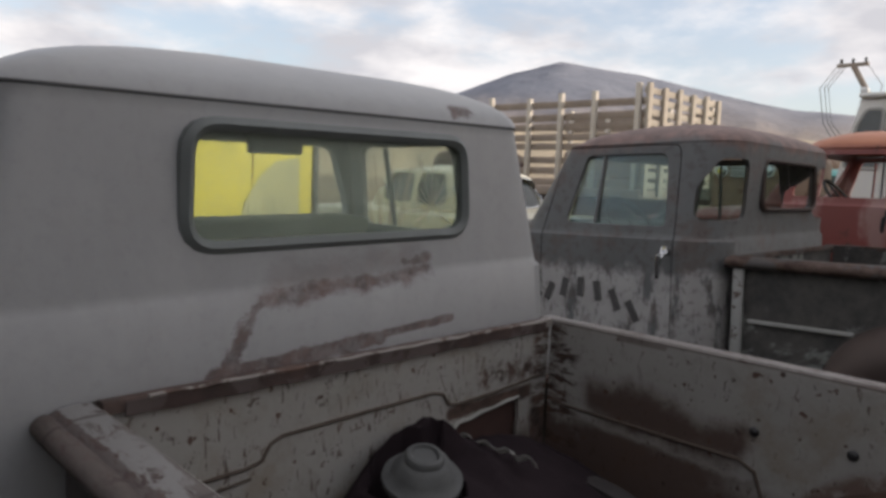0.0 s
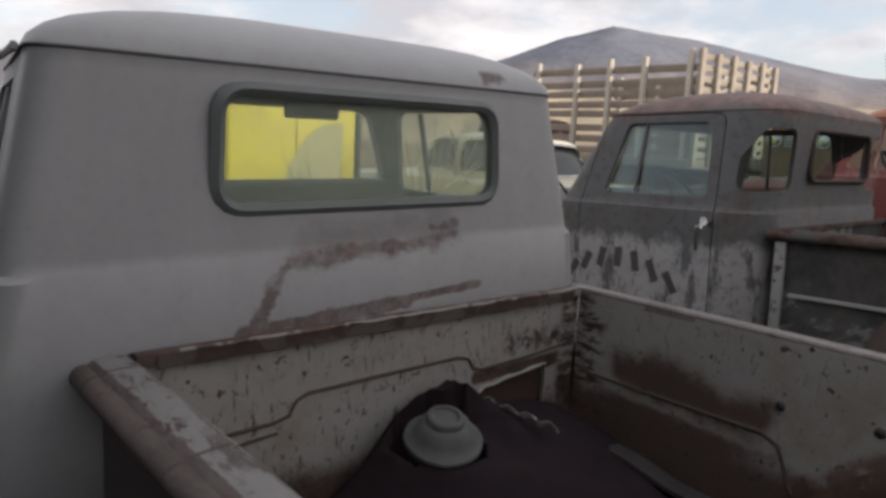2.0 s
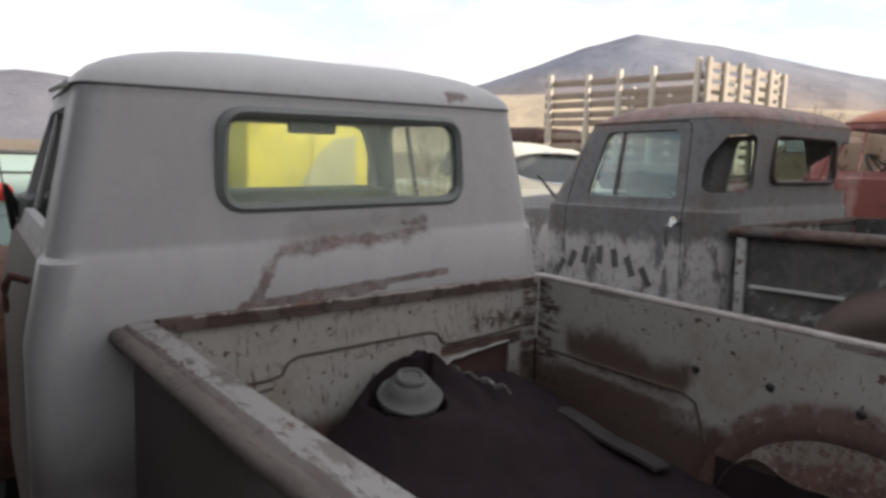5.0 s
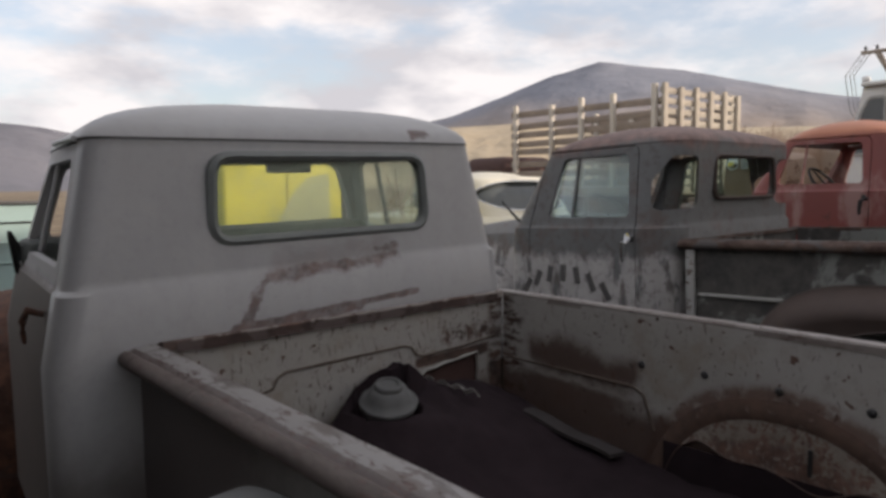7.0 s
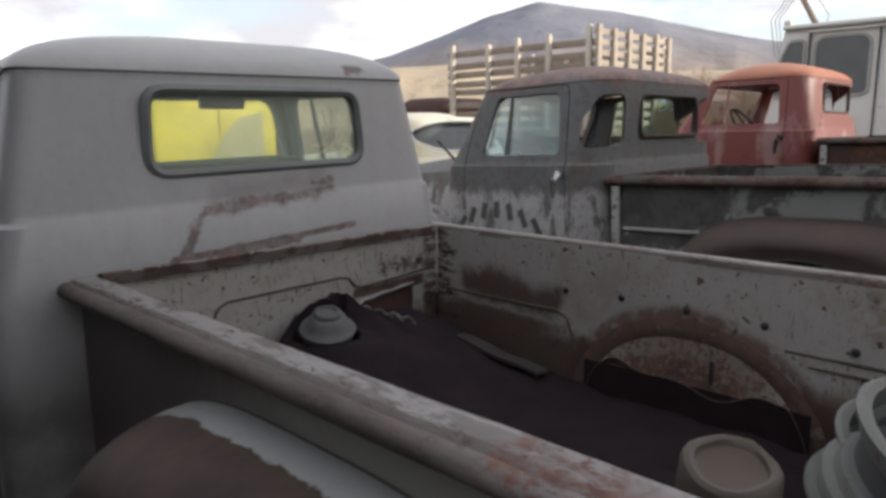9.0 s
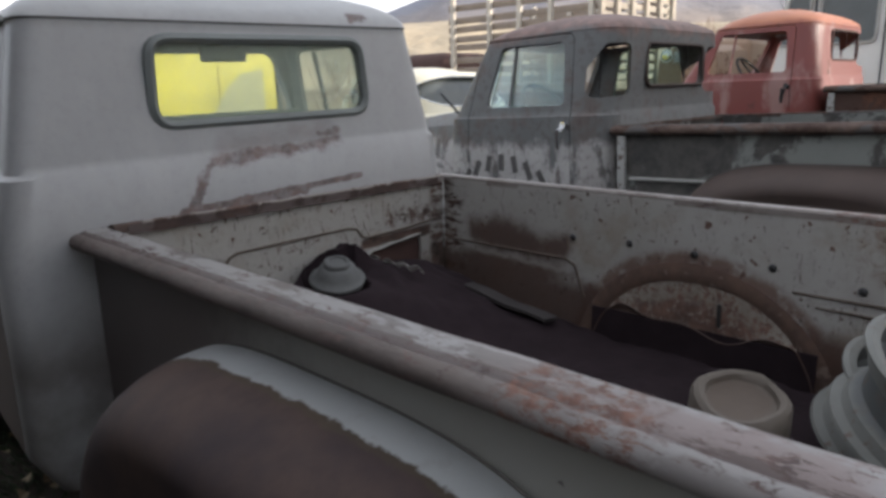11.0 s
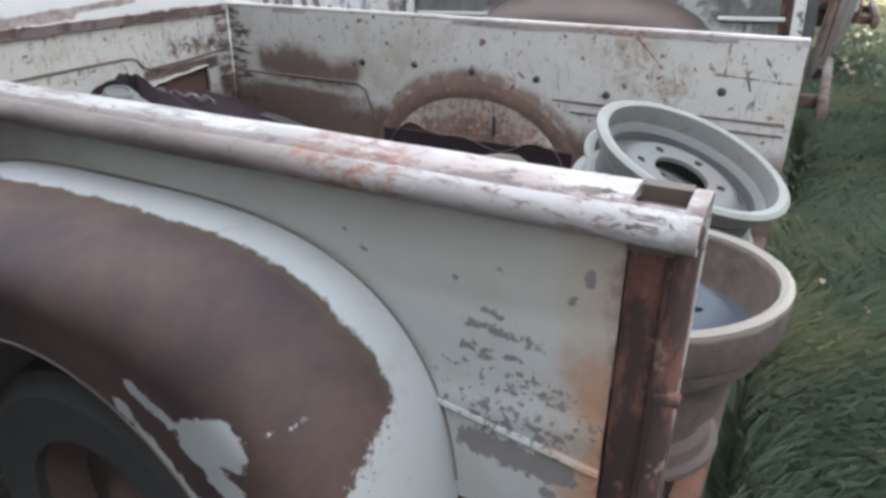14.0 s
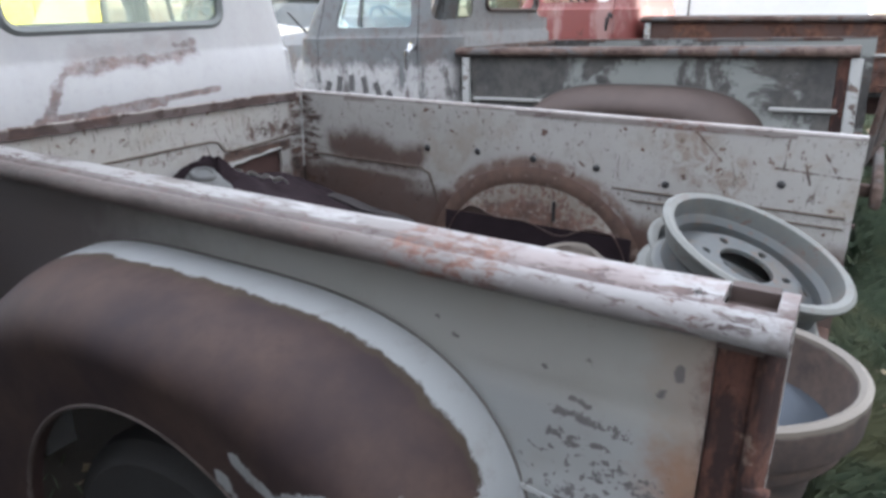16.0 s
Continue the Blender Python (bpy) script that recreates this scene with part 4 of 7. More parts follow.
# ---- pickup in front: bed ----
AXLE = (-1.05, 0.40)


def superarc(s, half, high, power, y0=AXLE[0], z0=AXLE[1]):
    """A flattened arch, s from 0 (rear foot) to 1 (front foot)."""
    a = math.pi * s
    c, w = math.cos(a), math.sin(a)
    e = 2.0 / power
    return y0 - half * math.copysign(abs(c) ** e, c), z0 + high * abs(w) ** e


def fender(parent, side, material, x_in, x_out, label, n=48, low=0.0):
    """A bulging rear fender: rings from the joint with the bed over the crown to the wheel opening."""
    rings = []
    for s in [k / n for k in range(n + 1)]:
        (ya, za), (yb, zb), (yc, zc) = superarc(s, 0.655, 0.622 - low, 3.4), superarc(s, 0.57, 0.52 - low, 2.7), superarc(s, 0.42, 0.415, 2.0)
        row = []
        for k in range(9):
            q = math.pi / 2 * k / 8
            row.append((side * (x_in + (x_out - x_in) * math.sin(q)), yb + (ya - yb) * math.cos(q), zb + (za - zb) * math.cos(q)))
        for k in range(1, 6):
            q = k / 5
            row.append((side * (x_out - 0.015 * q), yb + (yc - yb) * q, zb + (zc - zb) * q))
        row.append((side * (x_out - 0.040), yc, zc + 0.004))
        back = [(p[0] - side * 0.006, p[1] + 0.004 * (AXLE[0] - p[1]), p[2] - 0.006) for p in row]
        rings.append(row + back[::-1])
    bm = skin(rings, True, True)
    ob = part("fender", bm, material, parent, label)
    edge = [superarc(k / 40, 0.42, 0.415, 2.0) for k in range(41)]
    joint = [superarc(0.06 + 0.88 * k / 60, 0.657, 0.624 - low, 3.4) for k in range(61)]
    part("fender_joint", tube([(side * (x_in + 0.002), y, z) for y, z in joint], 0.0024, 6), JOINT, ob, "dark open joint between fender and bed side")
    part("fender_lip", tube([(side * (x_out - 0.018), y, z) for y, z in edge], 0.0055, 6), RAIL, ob, "bright worn lip of the wheel opening")
    return ob


def wheel(parent, x, side, y=AXLE[0], z=0.36, r=0.36):
    m = Matrix.Translation((x, y, z)) @ Matrix.Rotation(radians(90) * side, 4, "Y")
    whole = part("wheel", lathe([(0.0, 0.02), (0.05, 0.03), (0.09, 0.01), (0.17, -0.01), (0.20, 0.04), (0.215, 0.06), (0.215, -0.10), (0.0, -0.10)], 28, m), DULL_BROWN, parent)
    part("tyre", lathe([(0.21, -0.09), (r - 0.05, -0.10), (r - 0.01, -0.075), (r, -0.04), (r, 0.03), (r - 0.01, 0.06), (r - 0.05, 0.085), (0.21, 0.075), (0.21, -0.09)], 36, m), TYRE_DARK, whole)


def rail_profile(side, x):
    """The rolled top edge of a bed side, outwards from its inner edge."""
    pts = [(0.0, -0.020), (0.0, -0.002), (0.004, 0.003), (0.030, 0.003), (0.056, 0.001), (0.066, -0.003), (0.070, -0.006)]
    pts += [(0.074 + 0.027 * math.cos(radians(a)), -0.026 + 0.022 * math.sin(radians(a))) for a in range(76, -100, -17)]
    pts += [(0.072 + 0.020 * math.cos(radians(a)), -0.026 + 0.015 * math.sin(radians(a))) for a in (-80, -30, 30, 80)] + [(0.030, -0.010)]
    return [(x + side * a, b) for a, b in pts]


def pickup_bed(parent, z_top, inside, outside, rail_mat, fender_mats, floor_mat, left_cut=False, fender_low=0.0):
    top = z_top
    # front panel
    def front(u, v):
        x, z = -0.635 + 1.27 * u, 0.58 + (top - 0.012 - 0.58) * v
        return (x, -0.035 + 0.003 * noise.noise(Vector((x * 5, z * 5, 1))), z)
    plate = sheet(front, 40, 16, (0, 0.012, 0))
    if left_cut:
        torn = [(0.235, 0.898), (0.262, 0.914), (0.300, 0.915), (0.345, 0.924), (0.400, 0.925), (0.445, 0.934), (0.505, 0.938), (0.512, 0.880), (0.500, 0.800), (0.505, 0.740), (0.240, 0.740), (0.252, 0.800), (0.240, 0.850)]
        plate = carve(plate, [raised(torn, (0, -0.03, 0), (1, 0, 0), (0, 0, 1), -0.06, 0.06)])
    panel = part("front_panel", plate, inside, parent)
    if left_cut:
        part("hole_backing", box((0.20, -0.016, 0.70), (0.54, -0.006, 0.96), 0.0), DEEP_RUST, panel, "red-brown rusted sheet behind the torn hole")
        part("torn_edge", tube([(x, -0.037 - 0.003 * math.sin(x * 90), z + 0.002) for x, z in torn[:7]], [0.003, 0.006, 0.004, 0.006, 0.004, 0.006, 0.003], 6), CHALK, panel, "pale curled edge of the torn hole")
    bead = [(-0.60, 0.952), (-0.36, 0.958), (-0.325, 0.966), (-0.307, 0.996), (-0.28, 1.008), (-0.05, 1.012), (0.16, 1.014), (0.195, 1.005), (0.215, 0.975), (0.25, 0.966), (0.42, 0.972), (0.60, 0.986)]
    part("pressed_bead", tube([(x, -0.036, z) for x, z in bead], 0.0045, 6), STAIN, panel)
    part("pressed_bead", tube([(-0.60, -0.036, 0.922), (-0.46, -0.036, 0.926), (-0.35, -0.036, 0.934)], 0.0035, 6), STAIN, panel)
    roll = [(p[0], p[1]) for p in rail_profile(1, 0.0)]
    part("front_rail", skin([[(x, -0.047 + q[0] * 0.55, top + q[1]) for q in roll] for x in [-0.635 + 1.27 * i / 30 for i in range(31)]]), RAIL_FRONT if left_cut else rail_mat, parent)
    if left_cut:
        part("rail_lip", sheet(lambda u, v: (-0.600 + 1.20 * u, -0.0500 - 0.002 * v + 0.001 * math.sin(u * 40), top - 0.028 + 0.028 * v + 0.0015 * (1 - v) * math.sin(u * 57)), 60, 2, (0, 0.002, 0)), DULL_LIP, parent, "brown folded lip of the front rail")
        part("rail_edge", tube([(-0.56 + 1.18 * i / 24, -0.050 + 0.002 * math.sin(i * 1.9), top + 0.002 + 0.0015 * math.sin(i * 2.7)) for i in range(25)], 0.0045, 6), EDGE, parent, "rubbed pale edge of the front rail")
    # sides
    for side in (-1, 1):
        end = -1.996 if side < 0 else -2.042
        def wall(u, v, side=side, end=end):
            y, z = -0.045 + (end + 0.045) * u, 0.56 + (top - 0.008 - 0.56) * v
            dent = 0.004 * noise.noise(Vector((y * 4, z * 4, side * 3)))
            return (side * (0.635 + dent), y, z)
        inner = part("side_panel", sheet(wall, 60, 16, (side * 0.010, 0, 0)), inside, parent)
        part("pressed_bead", tube([(side * 0.634, y, z) for y, z in ((-0.06, 0.905), (-0.62, 0.905), (-0.66, 0.885), (-0.68, 0.83), (-0.70, 0.78))], 0.0045, 6), STAIN, inner)
        part("pressed_bead", tube([(side * 0.634, y, 0.925) for y in (-1.36, -1.6, -1.8, end + 0.02)], 0.004, 6), STAIN, inner)
        part("pressed_bead", tube([(side * 0.634, y, 0.893) for y in (-1.42, -1.6, -1.8, end + 0.02)], 0.0035, 6), STAIN, inner)
        arch = [superarc(k / 24, 0.37, 0.385, 2.2, -1.09, 0.52) for k in range(25)]
        rings = []
        for y, z in arch:
            d = Vector((y + 1.09, z - 0.52)).normalized()
            rings.append([(side * 0.636, y - 0.012 * d.x, z - 0.012 * d.y), (side * 0.629, y, z), (side * 0.628, y + 0.030 * d.x, z + 0.030 * d.y), (side * 0.636, y + 0.056 * d.x, z + 0.056 * d.y)])
        part("wheel_arch", skin(rings), ARCH, inner, "rusted raised wheel arch")
        def skirt(u, v, side=side):
            yl, zl = superarc(0.08 + 0.84 * u, 0.365, 0.38, 2.2, -1.09, 0.52)
            edge = 0.765 + 0.018 * math.sin(u * 11) + 0.012 * math.sin(u * 27)
            z = min(zl, edge) + (zl - min(zl, edge)) * v
            return (side * (0.622 + 0.010 * v), yl, z)
        part("arch_skirt", sheet(skirt, 40, 8, (side * 0.004, 0, 0)), MOTTLED, inner, "mottled flaking paint under the arch")
        part("torn_edge", tube([skirt(k / 40, 0.0) for k in range(41)], 0.0025, 5), BED_IN, inner, "torn pale sheet edge")
        if side > 0 and left_cut:
            part("stud", tube([(0.616, -1.171, 0.785), (0.616, -1.170, 0.855)], 0.006, 8), BLACK, inner, "dark upright stud")
        # dark plate stands for the shade in the recess under the arch
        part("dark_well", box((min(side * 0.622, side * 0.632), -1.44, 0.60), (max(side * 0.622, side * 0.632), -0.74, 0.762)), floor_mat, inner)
        for y, z in ((-0.652, 0.983), (-0.863, 0.991), (-1.079, 0.988), (-1.303, 0.983), (-1.527, 0.957), (-1.85, 1.00)):
            m = Matrix.Translation((side * 0.634, y, z)) @ Matrix.Rotation(radians(-90) * side, 4, "Y")
            part("bolt", lathe([(0.0, 0.007), (0.006, 0.007), (0.010, 0.004), (0.0125, 0.0)], 10, m), BLACK, inner)
        if side < 0 and left_cut:
            def cut_rail(y0, y1, n):
                return skin([[(q[0], y, top - 0.008 + q[1] + 0.0025 * noise.noise(Vector((y * 6, 0, 0)))) for q in rail_profile(-1, -0.635)] for y in [y0 + (y1 - y0) * i / n for i in range(n + 1)]])
            rail = carve(cut_rail(-0.0, end, 50), [box((-0.70, end + 0.020, top - 0.040), (-0.60, end + 0.080, top + 0.03))])
            rail = carve(rail, [lathe([(0.0, -0.05), (0.006, -0.05), (0.006, 0.05), (0.0, 0.05)], 10, Matrix.Translation((-0.69, -1.886, top)))])
            part("rail", rail, rail_mat, parent)
            # dark boxes line the pocket, its inner shade put into their colour
            pocket = box((-0.699, end + 0.021, top - 0.070), (-0.652, end + 0.079, top - 0.024), 0.0)
            box((-0.651, end + 0.022, top - 0.070), (-0.628, end + 0.078, top - 0.005), 0.0, pocket)
            part("stake_pocket", pocket, DULL_BROWN, parent, "dark open stake pocket")
        else:
            part("rail", skin([[(q[0], y, top + q[1]) for q in rail_profile(side, side * 0.635)] for y in [end * i / 40 for i in range(41)]]), rail_mat, parent)
        # outer skin, with a pressed crease
        def outer(u, v, side=side, end=end):
            y, z = -0.03 + (end + 0.11) * u, 0.60 + (top - 0.050 - 0.60) * v
            crease = 0.0045 * max(0, 1 - abs(z - (0.950 - 0.05 * (y + 1.6))) / 0.018) if y < -1.55 else 0
            low = 0.007 * max(0, 1 - abs(z - (0.785 - 0.06 * (y + 1.76))) / 0.03) if y < -1.5 else 0
            return (side * (0.690 + 0.004 * noise.noise(Vector((y * 3, z * 4, 7))) - crease + low), y, z)
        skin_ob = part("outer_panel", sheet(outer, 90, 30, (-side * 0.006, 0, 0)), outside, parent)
        part("pressed_bead", tube([(side * 0.692, -1.66 - 0.256 * k / 10, 0.775 - 0.041 * k / 10) for k in range(11)], 0.0075, 8), outside, skin_ob)
        post = part("end_post", box((min(side * 0.640, side * 0.682), end + 0.002, 0.52), (max(side * 0.640, side * 0.682), end + 0.080, top - 0.045), 0.006), POST, parent, "rusted channel post")
        part("flange", sheet(lambda u, v, side=side, end=end: (side * (0.680 + 0.021 * math.sin(v * 2.6) + 0.003 * noise.noise(Vector((u * 9, v, side)))), end + 0.032 * v + 0.004 * noise.noise(Vector((u * 7, 4, side))), 0.52 + (top - 0.575) * u), 24, 6, (-side * 0.003, 0, 0)), POST, post, "bent red-rusted flange")
        part("latch", box((min(side * 0.684, side * 0.705), end - 0.008, 0.885), (max(side * 0.684, side * 0.705), end + 0.024, 0.897), 0.003), POST, post)
        for z in (0.72, 1.02):
            m = Matrix.Translation((side * 0.683, end + 0.055, z)) @ Matrix.Rotation(radians(90) * side, 4, "Y")
            part("bolt", lathe([(0.0, 0.005), (0.004, 0.005), (0.007, 0.003), (0.008, 0.0)], 10, m), POST, post)
        fender(parent, side, fender_mats, 0.692, 0.945, "", low=fender_low)
        wheel(parent, side * 0.80, side)
    # floor of rotten boards with steel strips, and the sill
    for i in range(8):
        x = -0.63 + i * 0.158
        part("floor_board", box((x, -1.99, 0.582), (x + 0.150, -0.05, 0.600 + 0.004 * (i % 2)), 0.004), floor_mat, parent)
    part("rear_sill", box((-0.63, -2.04, 0.46), (0.63, -1.995, 0.602), 0.010), RUSTY, parent)
    axle = part("rear_axle", tube([(-0.72, AXLE[0], 0.36), (-0.12, AXLE[0], 0.36), (-0.06, AXLE[0], 0.36), (0.06, AXLE[0], 0.36), (0.12, AXLE[0], 0.36), (0.72, AXLE[0], 0.36)], [0.04, 0.045, 0.14, 0.14, 0.045, 0.04], 14), DEEP_RUST, parent)
    for x in (-0.50, 0.50):
        part("leaf_spring", box((x - 0.03, AXLE[0] - 0.62, 0.40), (x + 0.03, AXLE[0] + 0.62, 0.455), 0.012), DEEP_RUST, axle)
        # added plate that closes off the wheel opening, in place of its shade
        part("wheel_house", box((x + math.copysign(0.085, x) - 0.006, AXLE[0] - 0.50, 0.30), (x + math.copysign(0.085, x) + 0.006, AXLE[0] + 0.50, 0.575), 0.004), DEEP_RUST, parent, "rusty plate added to darken the wheel opening")
    part("chassis", box((-0.42, -1.9, 0.40), (0.42, 1.9, 0.54), 0.02), DEEP_RUST, parent)


def cab(parent, hw, cx, y0, y1, zb, belt, drip, top, paint, rear=None, corner=None, rear_glass=None, lean=0.03, side_glass=None, screen_glass=None, r_back=0.13, door_span=(0.27, 1.06), trim=None, taper=0.07, slope_y=0.26, flare=0.012, dash_up=0.035, win_slope=0.18, fore_in=0.0, door_mat=None, handle_mat=None, skew=0.0, rubber_mat=None, wide_low=0.0, blind_left=False, win_back=0.0, seam_mat=None, roof_shift=0.0, roof_in=0.80):
    """A hollow pickup cab with doors, windows, dash, seat and steering wheel."""
    def rings(d):
        b = r_back - d * 0.5
        out = []
        for z, w, ya, yb in ((zb + d, hw - 0.02, y0, y1), (zb + 0.12, hw + flare + 0.01, y0 - 0.01, y1), (belt - 0.20, hw + flare, y0 - 0.012, y1), (belt - 0.012, hw + 0.008, y0 - 0.010, y1 - 0.02), (belt, hw - 0.004, y0 - 0.002, y1 - 0.03), (belt + 0.02, hw - 0.008, y0, y1 - 0.04),
                             (drip - 0.03, hw - taper + 0.005, y0 + lean, y1 - slope_y), (drip - 0.004, hw - taper + 0.001, y0 + lean + 0.002, y1 - slope_y - 0.01), (drip + 0.002, hw - taper + 0.004, y0 + lean, y1 - slope_y - 0.01)):
            out.append(ring_at(w - d, ya + d, yb - d, [b, b, 0.10, 0.10], z, w - d - fore_in * (1.0 if z > belt + 0.03 else 0.4), skew=skew * (1.0 if z > belt + 0.03 else 0.8)))
        base_w, base_a, base_b = hw - taper + 0.003, y0 + lean, y1 - slope_y - 0.015
        for k in range(1, 9):
            q = math.pi / 2 * k / 8.6
            s, c = math.sin(q), 1 - math.cos(q)
            z = drip + 0.003 + (top - d - drip) * s ** 1.15
            w, ya, yb = base_w - roof_in * c * base_w, base_a + 0.46 * c, base_b - 0.40 * c
            b2 = min(0.30, b + 0.25 * c)
            out.append([(x + roof_shift * c, y, z) for x, y, z in ring_at(w - d, ya + d, yb - d, [b2] * 4, z, w - d - fore_in * (1 - c), skew=skew)])
        return [[(x + cx - (wide_low * max(0.0, min(1.0, (belt - 0.005 - z) / 0.10)) if x < 0 else 0.0), y, z) for x, y, z in ring] for ring in out]

    shell = skin(rings(0.0))
    holes = [skin(rings(0.024))]
    if rear:
        poly, yr = rear
        holes.append(raised(poly, (0, yr, 0), (1, 0, 0), (0, 0, 1), -0.25, 0.25))
    door_win = rounded([(door_span[0] + 0.06, belt + 0.05), (door_span[1] - 0.06 - win_back, belt + 0.05), (door_span[1] - 0.06 - win_back - win_slope, drip - 0.05), (door_span[0] + 0.08, drip - 0.05)], [0.03, 0.03, 0.05, 0.05])
    both_sides = [(p[0], p[1]) for p in door_win]
    holes.append(raised(both_sides, (cx, 0, 0), (0, 1, 0), (0, 0, 1), -1.2, 1.2))
    screen = rounded([(-hw + 0.055 + fore_in * 0.8, belt + 0.05), (hw - 0.055 - fore_in * 0.8, belt + 0.05), (hw - taper - 0.05 - fore_in, drip - 0.05), (-hw + taper + 0.05 + fore_in, drip - 0.05)], 0.06)
    holes.append(raised(screen, (cx + skew, y1 - slope_y / 2, 0), (1, 0, 0), (0, 0, 1), -0.10 - slope_y / 2, 0.14 + slope_y / 2))
    if corner:
        poly, at, u = corner
        if not blind_left:
            holes.append(raised(poly, at, u, (0, 0, 1), -0.16, 0.16))
        holes.append(raised([(-1.5 * p[0], p[1]) for p in poly], (2 * cx - at[0], at[1], 0), (u[0], -u[1], 0), (0, 0, 1), -0.16, 0.16))
    shell = carve(shell, holes)
    outline = rounded([(door_span[0], zb + 0.10), (door_span[1], zb + 0.10), (door_span[1], belt + 0.01), (door_span[1] - win_slope, drip - 0.012), (door_span[0] + 0.02, drip - 0.012)], [0.06, 0.06, 0.05, 0.04, 0.05])
    copies = [shell.copy(), shell.copy()]
    for side, bm in zip((-1, 1), copies):
        w = (-1.3, -hw + 0.16) if side < 0 else (hw - 0.16, 1.3)
        d = part("door", carve(bm, [raised(outline, (cx, 0, 0), (0, 1, 0), (0, 0, 1), *w)], "INTERSECT"), door_mat or paint, parent)
        hy, hz = door_span[0] + (0.07 if rubber_mat else 0.03), belt - 0.09
        x = cx + side * (hw + 0.018) - (wide_low if side < 0 else 0.0)
        size = 0.55 if rubber_mat else 1.0
        handle = tube([(x - side * 0.02, hy, hz + 0.02), (x + side * 0.030 * size, hy, hz + 0.035), (x + side * 0.050 * size, hy + 0.012, hz + 0.005), (x + side * 0.048 * size, hy + 0.020, hz - 0.05 * size), (x + side * 0.044 * size, hy + 0.022, hz - 0.10 * size)], [0.017 * size, 0.020 * size, 0.018 * size, 0.014 * size, 0.009 * size], 10)
        part("door_handle", handle, handle_mat or CHROME, d)
        bar = tube([(x - side * (0.045 + fore_in * 0.7) + skew * 0.7, door_span[1] - 0.25 - win_back * 0.8, belt + 0.055), (x - side * (taper + 0.03 + fore_in * 0.7) + skew * 0.7, door_span[1] - 0.27 - win_back * 0.8, drip - 0.055)], 0.010, 6)
        part("vent_post", bar, trim or paint, d)
        if side_glass:
            pane = [(p[0], p[1]) for p in grown(door_win, 0.004)]
            a = Vector((cx + side * (hw - 0.012), 0, belt))
            bmg = bmesh.new()
            for off in (0, -0.004):
                bmg.faces.new([bmg.verts.new((cx + side * (hw - 0.032 + off) - side * (taper - 0.012) * (p[1] - belt) / (drip - belt), p[0], p[1])) for p in pane])
            part("pane", bmg, side_glass, d, "dusty door glass", smooth=False).visible_shadow = False
    fat = grown(outline, 0.006)
    shell = carve(shell, [raised(fat, (cx, 0, 0), (0, 1, 0), (0, 0, 1), -1.3, -hw + 0.16), raised(fat, (cx, 0, 0), (0, 1, 0), (0, 0, 1), hw - 0.16, 1.3)])
    whole = part("cab_shell", shell, paint, parent)
    if seam_mat:
        part("roof_seam", tube([Vector(p) + Vector((0, 0, 0.002)) for p in rings(0.0)[7]], 0.0032, 6, closed=True), seam_mat, whole, "dark line under the roof panel")
    if rear:
        poly, yr = rear
        if rubber_mat:
            part("window_rubber", frame_ring(poly, 0.006, 0.023, (0, yr, 0), (1, 0, 0), (0, 0, 1), -0.012, 0.024), rubber_mat, parent, "dark rubber window seal")
        else:
            part("window_lip", frame_ring(poly, 0.003, 0.012, (0, yr, 0), (1, 0, 0), (0, 0, 1), -0.010, 0.014), paint, parent)
        if rear_glass:
            part("rear_pane", raised(grown(poly, 0.004), (0, yr + 0.004, 0), (1, 0, 0), (0, 0, 1), 0.0, 0.004), rear_glass, parent, "dusty greenish rear glass", smooth=False).visible_shadow = False
    if screen_glass:
        bmg = bmesh.new()
        for off in (0, 0.005):
            bmg.faces.new([bmg.verts.new((cx + skew + p[0], y1 - 0.055 - off - (slope_y - 0.02) * (p[1] - belt) / (drip - belt), p[1])) for p in grown(screen, 0.004)])
        part("windscreen", bmg, screen_glass, parent, "dusty windscreen", smooth=False).visible_shadow = False
    part("dash", box((cx - hw + 0.07, y1 - 0.30, belt - 0.22), (cx + hw - 0.07, y1 - 0.07, belt + dash_up), 0.03), INSIDE, parent)
    part("seat_back", box((cx - hw + 0.10, y0 + 0.14, zb + 0.30), (cx + hw - 0.10, y0 + 0.30, belt - 0.02), 0.05, seg=3), SEAT, parent)
    part("seat", box((cx - hw + 0.10, y0 + 0.28, zb + 0.22), (cx + hw - 0.10, y0 + 0.75, zb + 0.40), 0.05, seg=3), SEAT, parent)
    hub = Vector((cx - 0.36, y1 - 0.50, belt + 0.02))
    lean_m = Matrix.Translation(hub) @ Matrix.Rotation(radians(52), 4, "X")
    ring = [lean_m @ Vector((0.205 * math.cos(k * math.tau / 28), 0.205 * math.sin(k * math.tau / 28), 0)) for k in range(28)]
    steer = part("steering_wheel", tube(ring, 0.012, 7, closed=True), BLACK, parent)
    spokes = bmesh.new()
    for a in (90, 210, 330):
        tube([hub, lean_m @ Vector((0.2 * math.cos(radians(a)), 0.2 * math.sin(radians(a)), 0))], 0.009, 6, spokes)
    tube([hub, hub + Vector((0, 0.26, -0.20))], 0.018, 8, spokes)
    part("spokes", spokes, BLACK, steer)


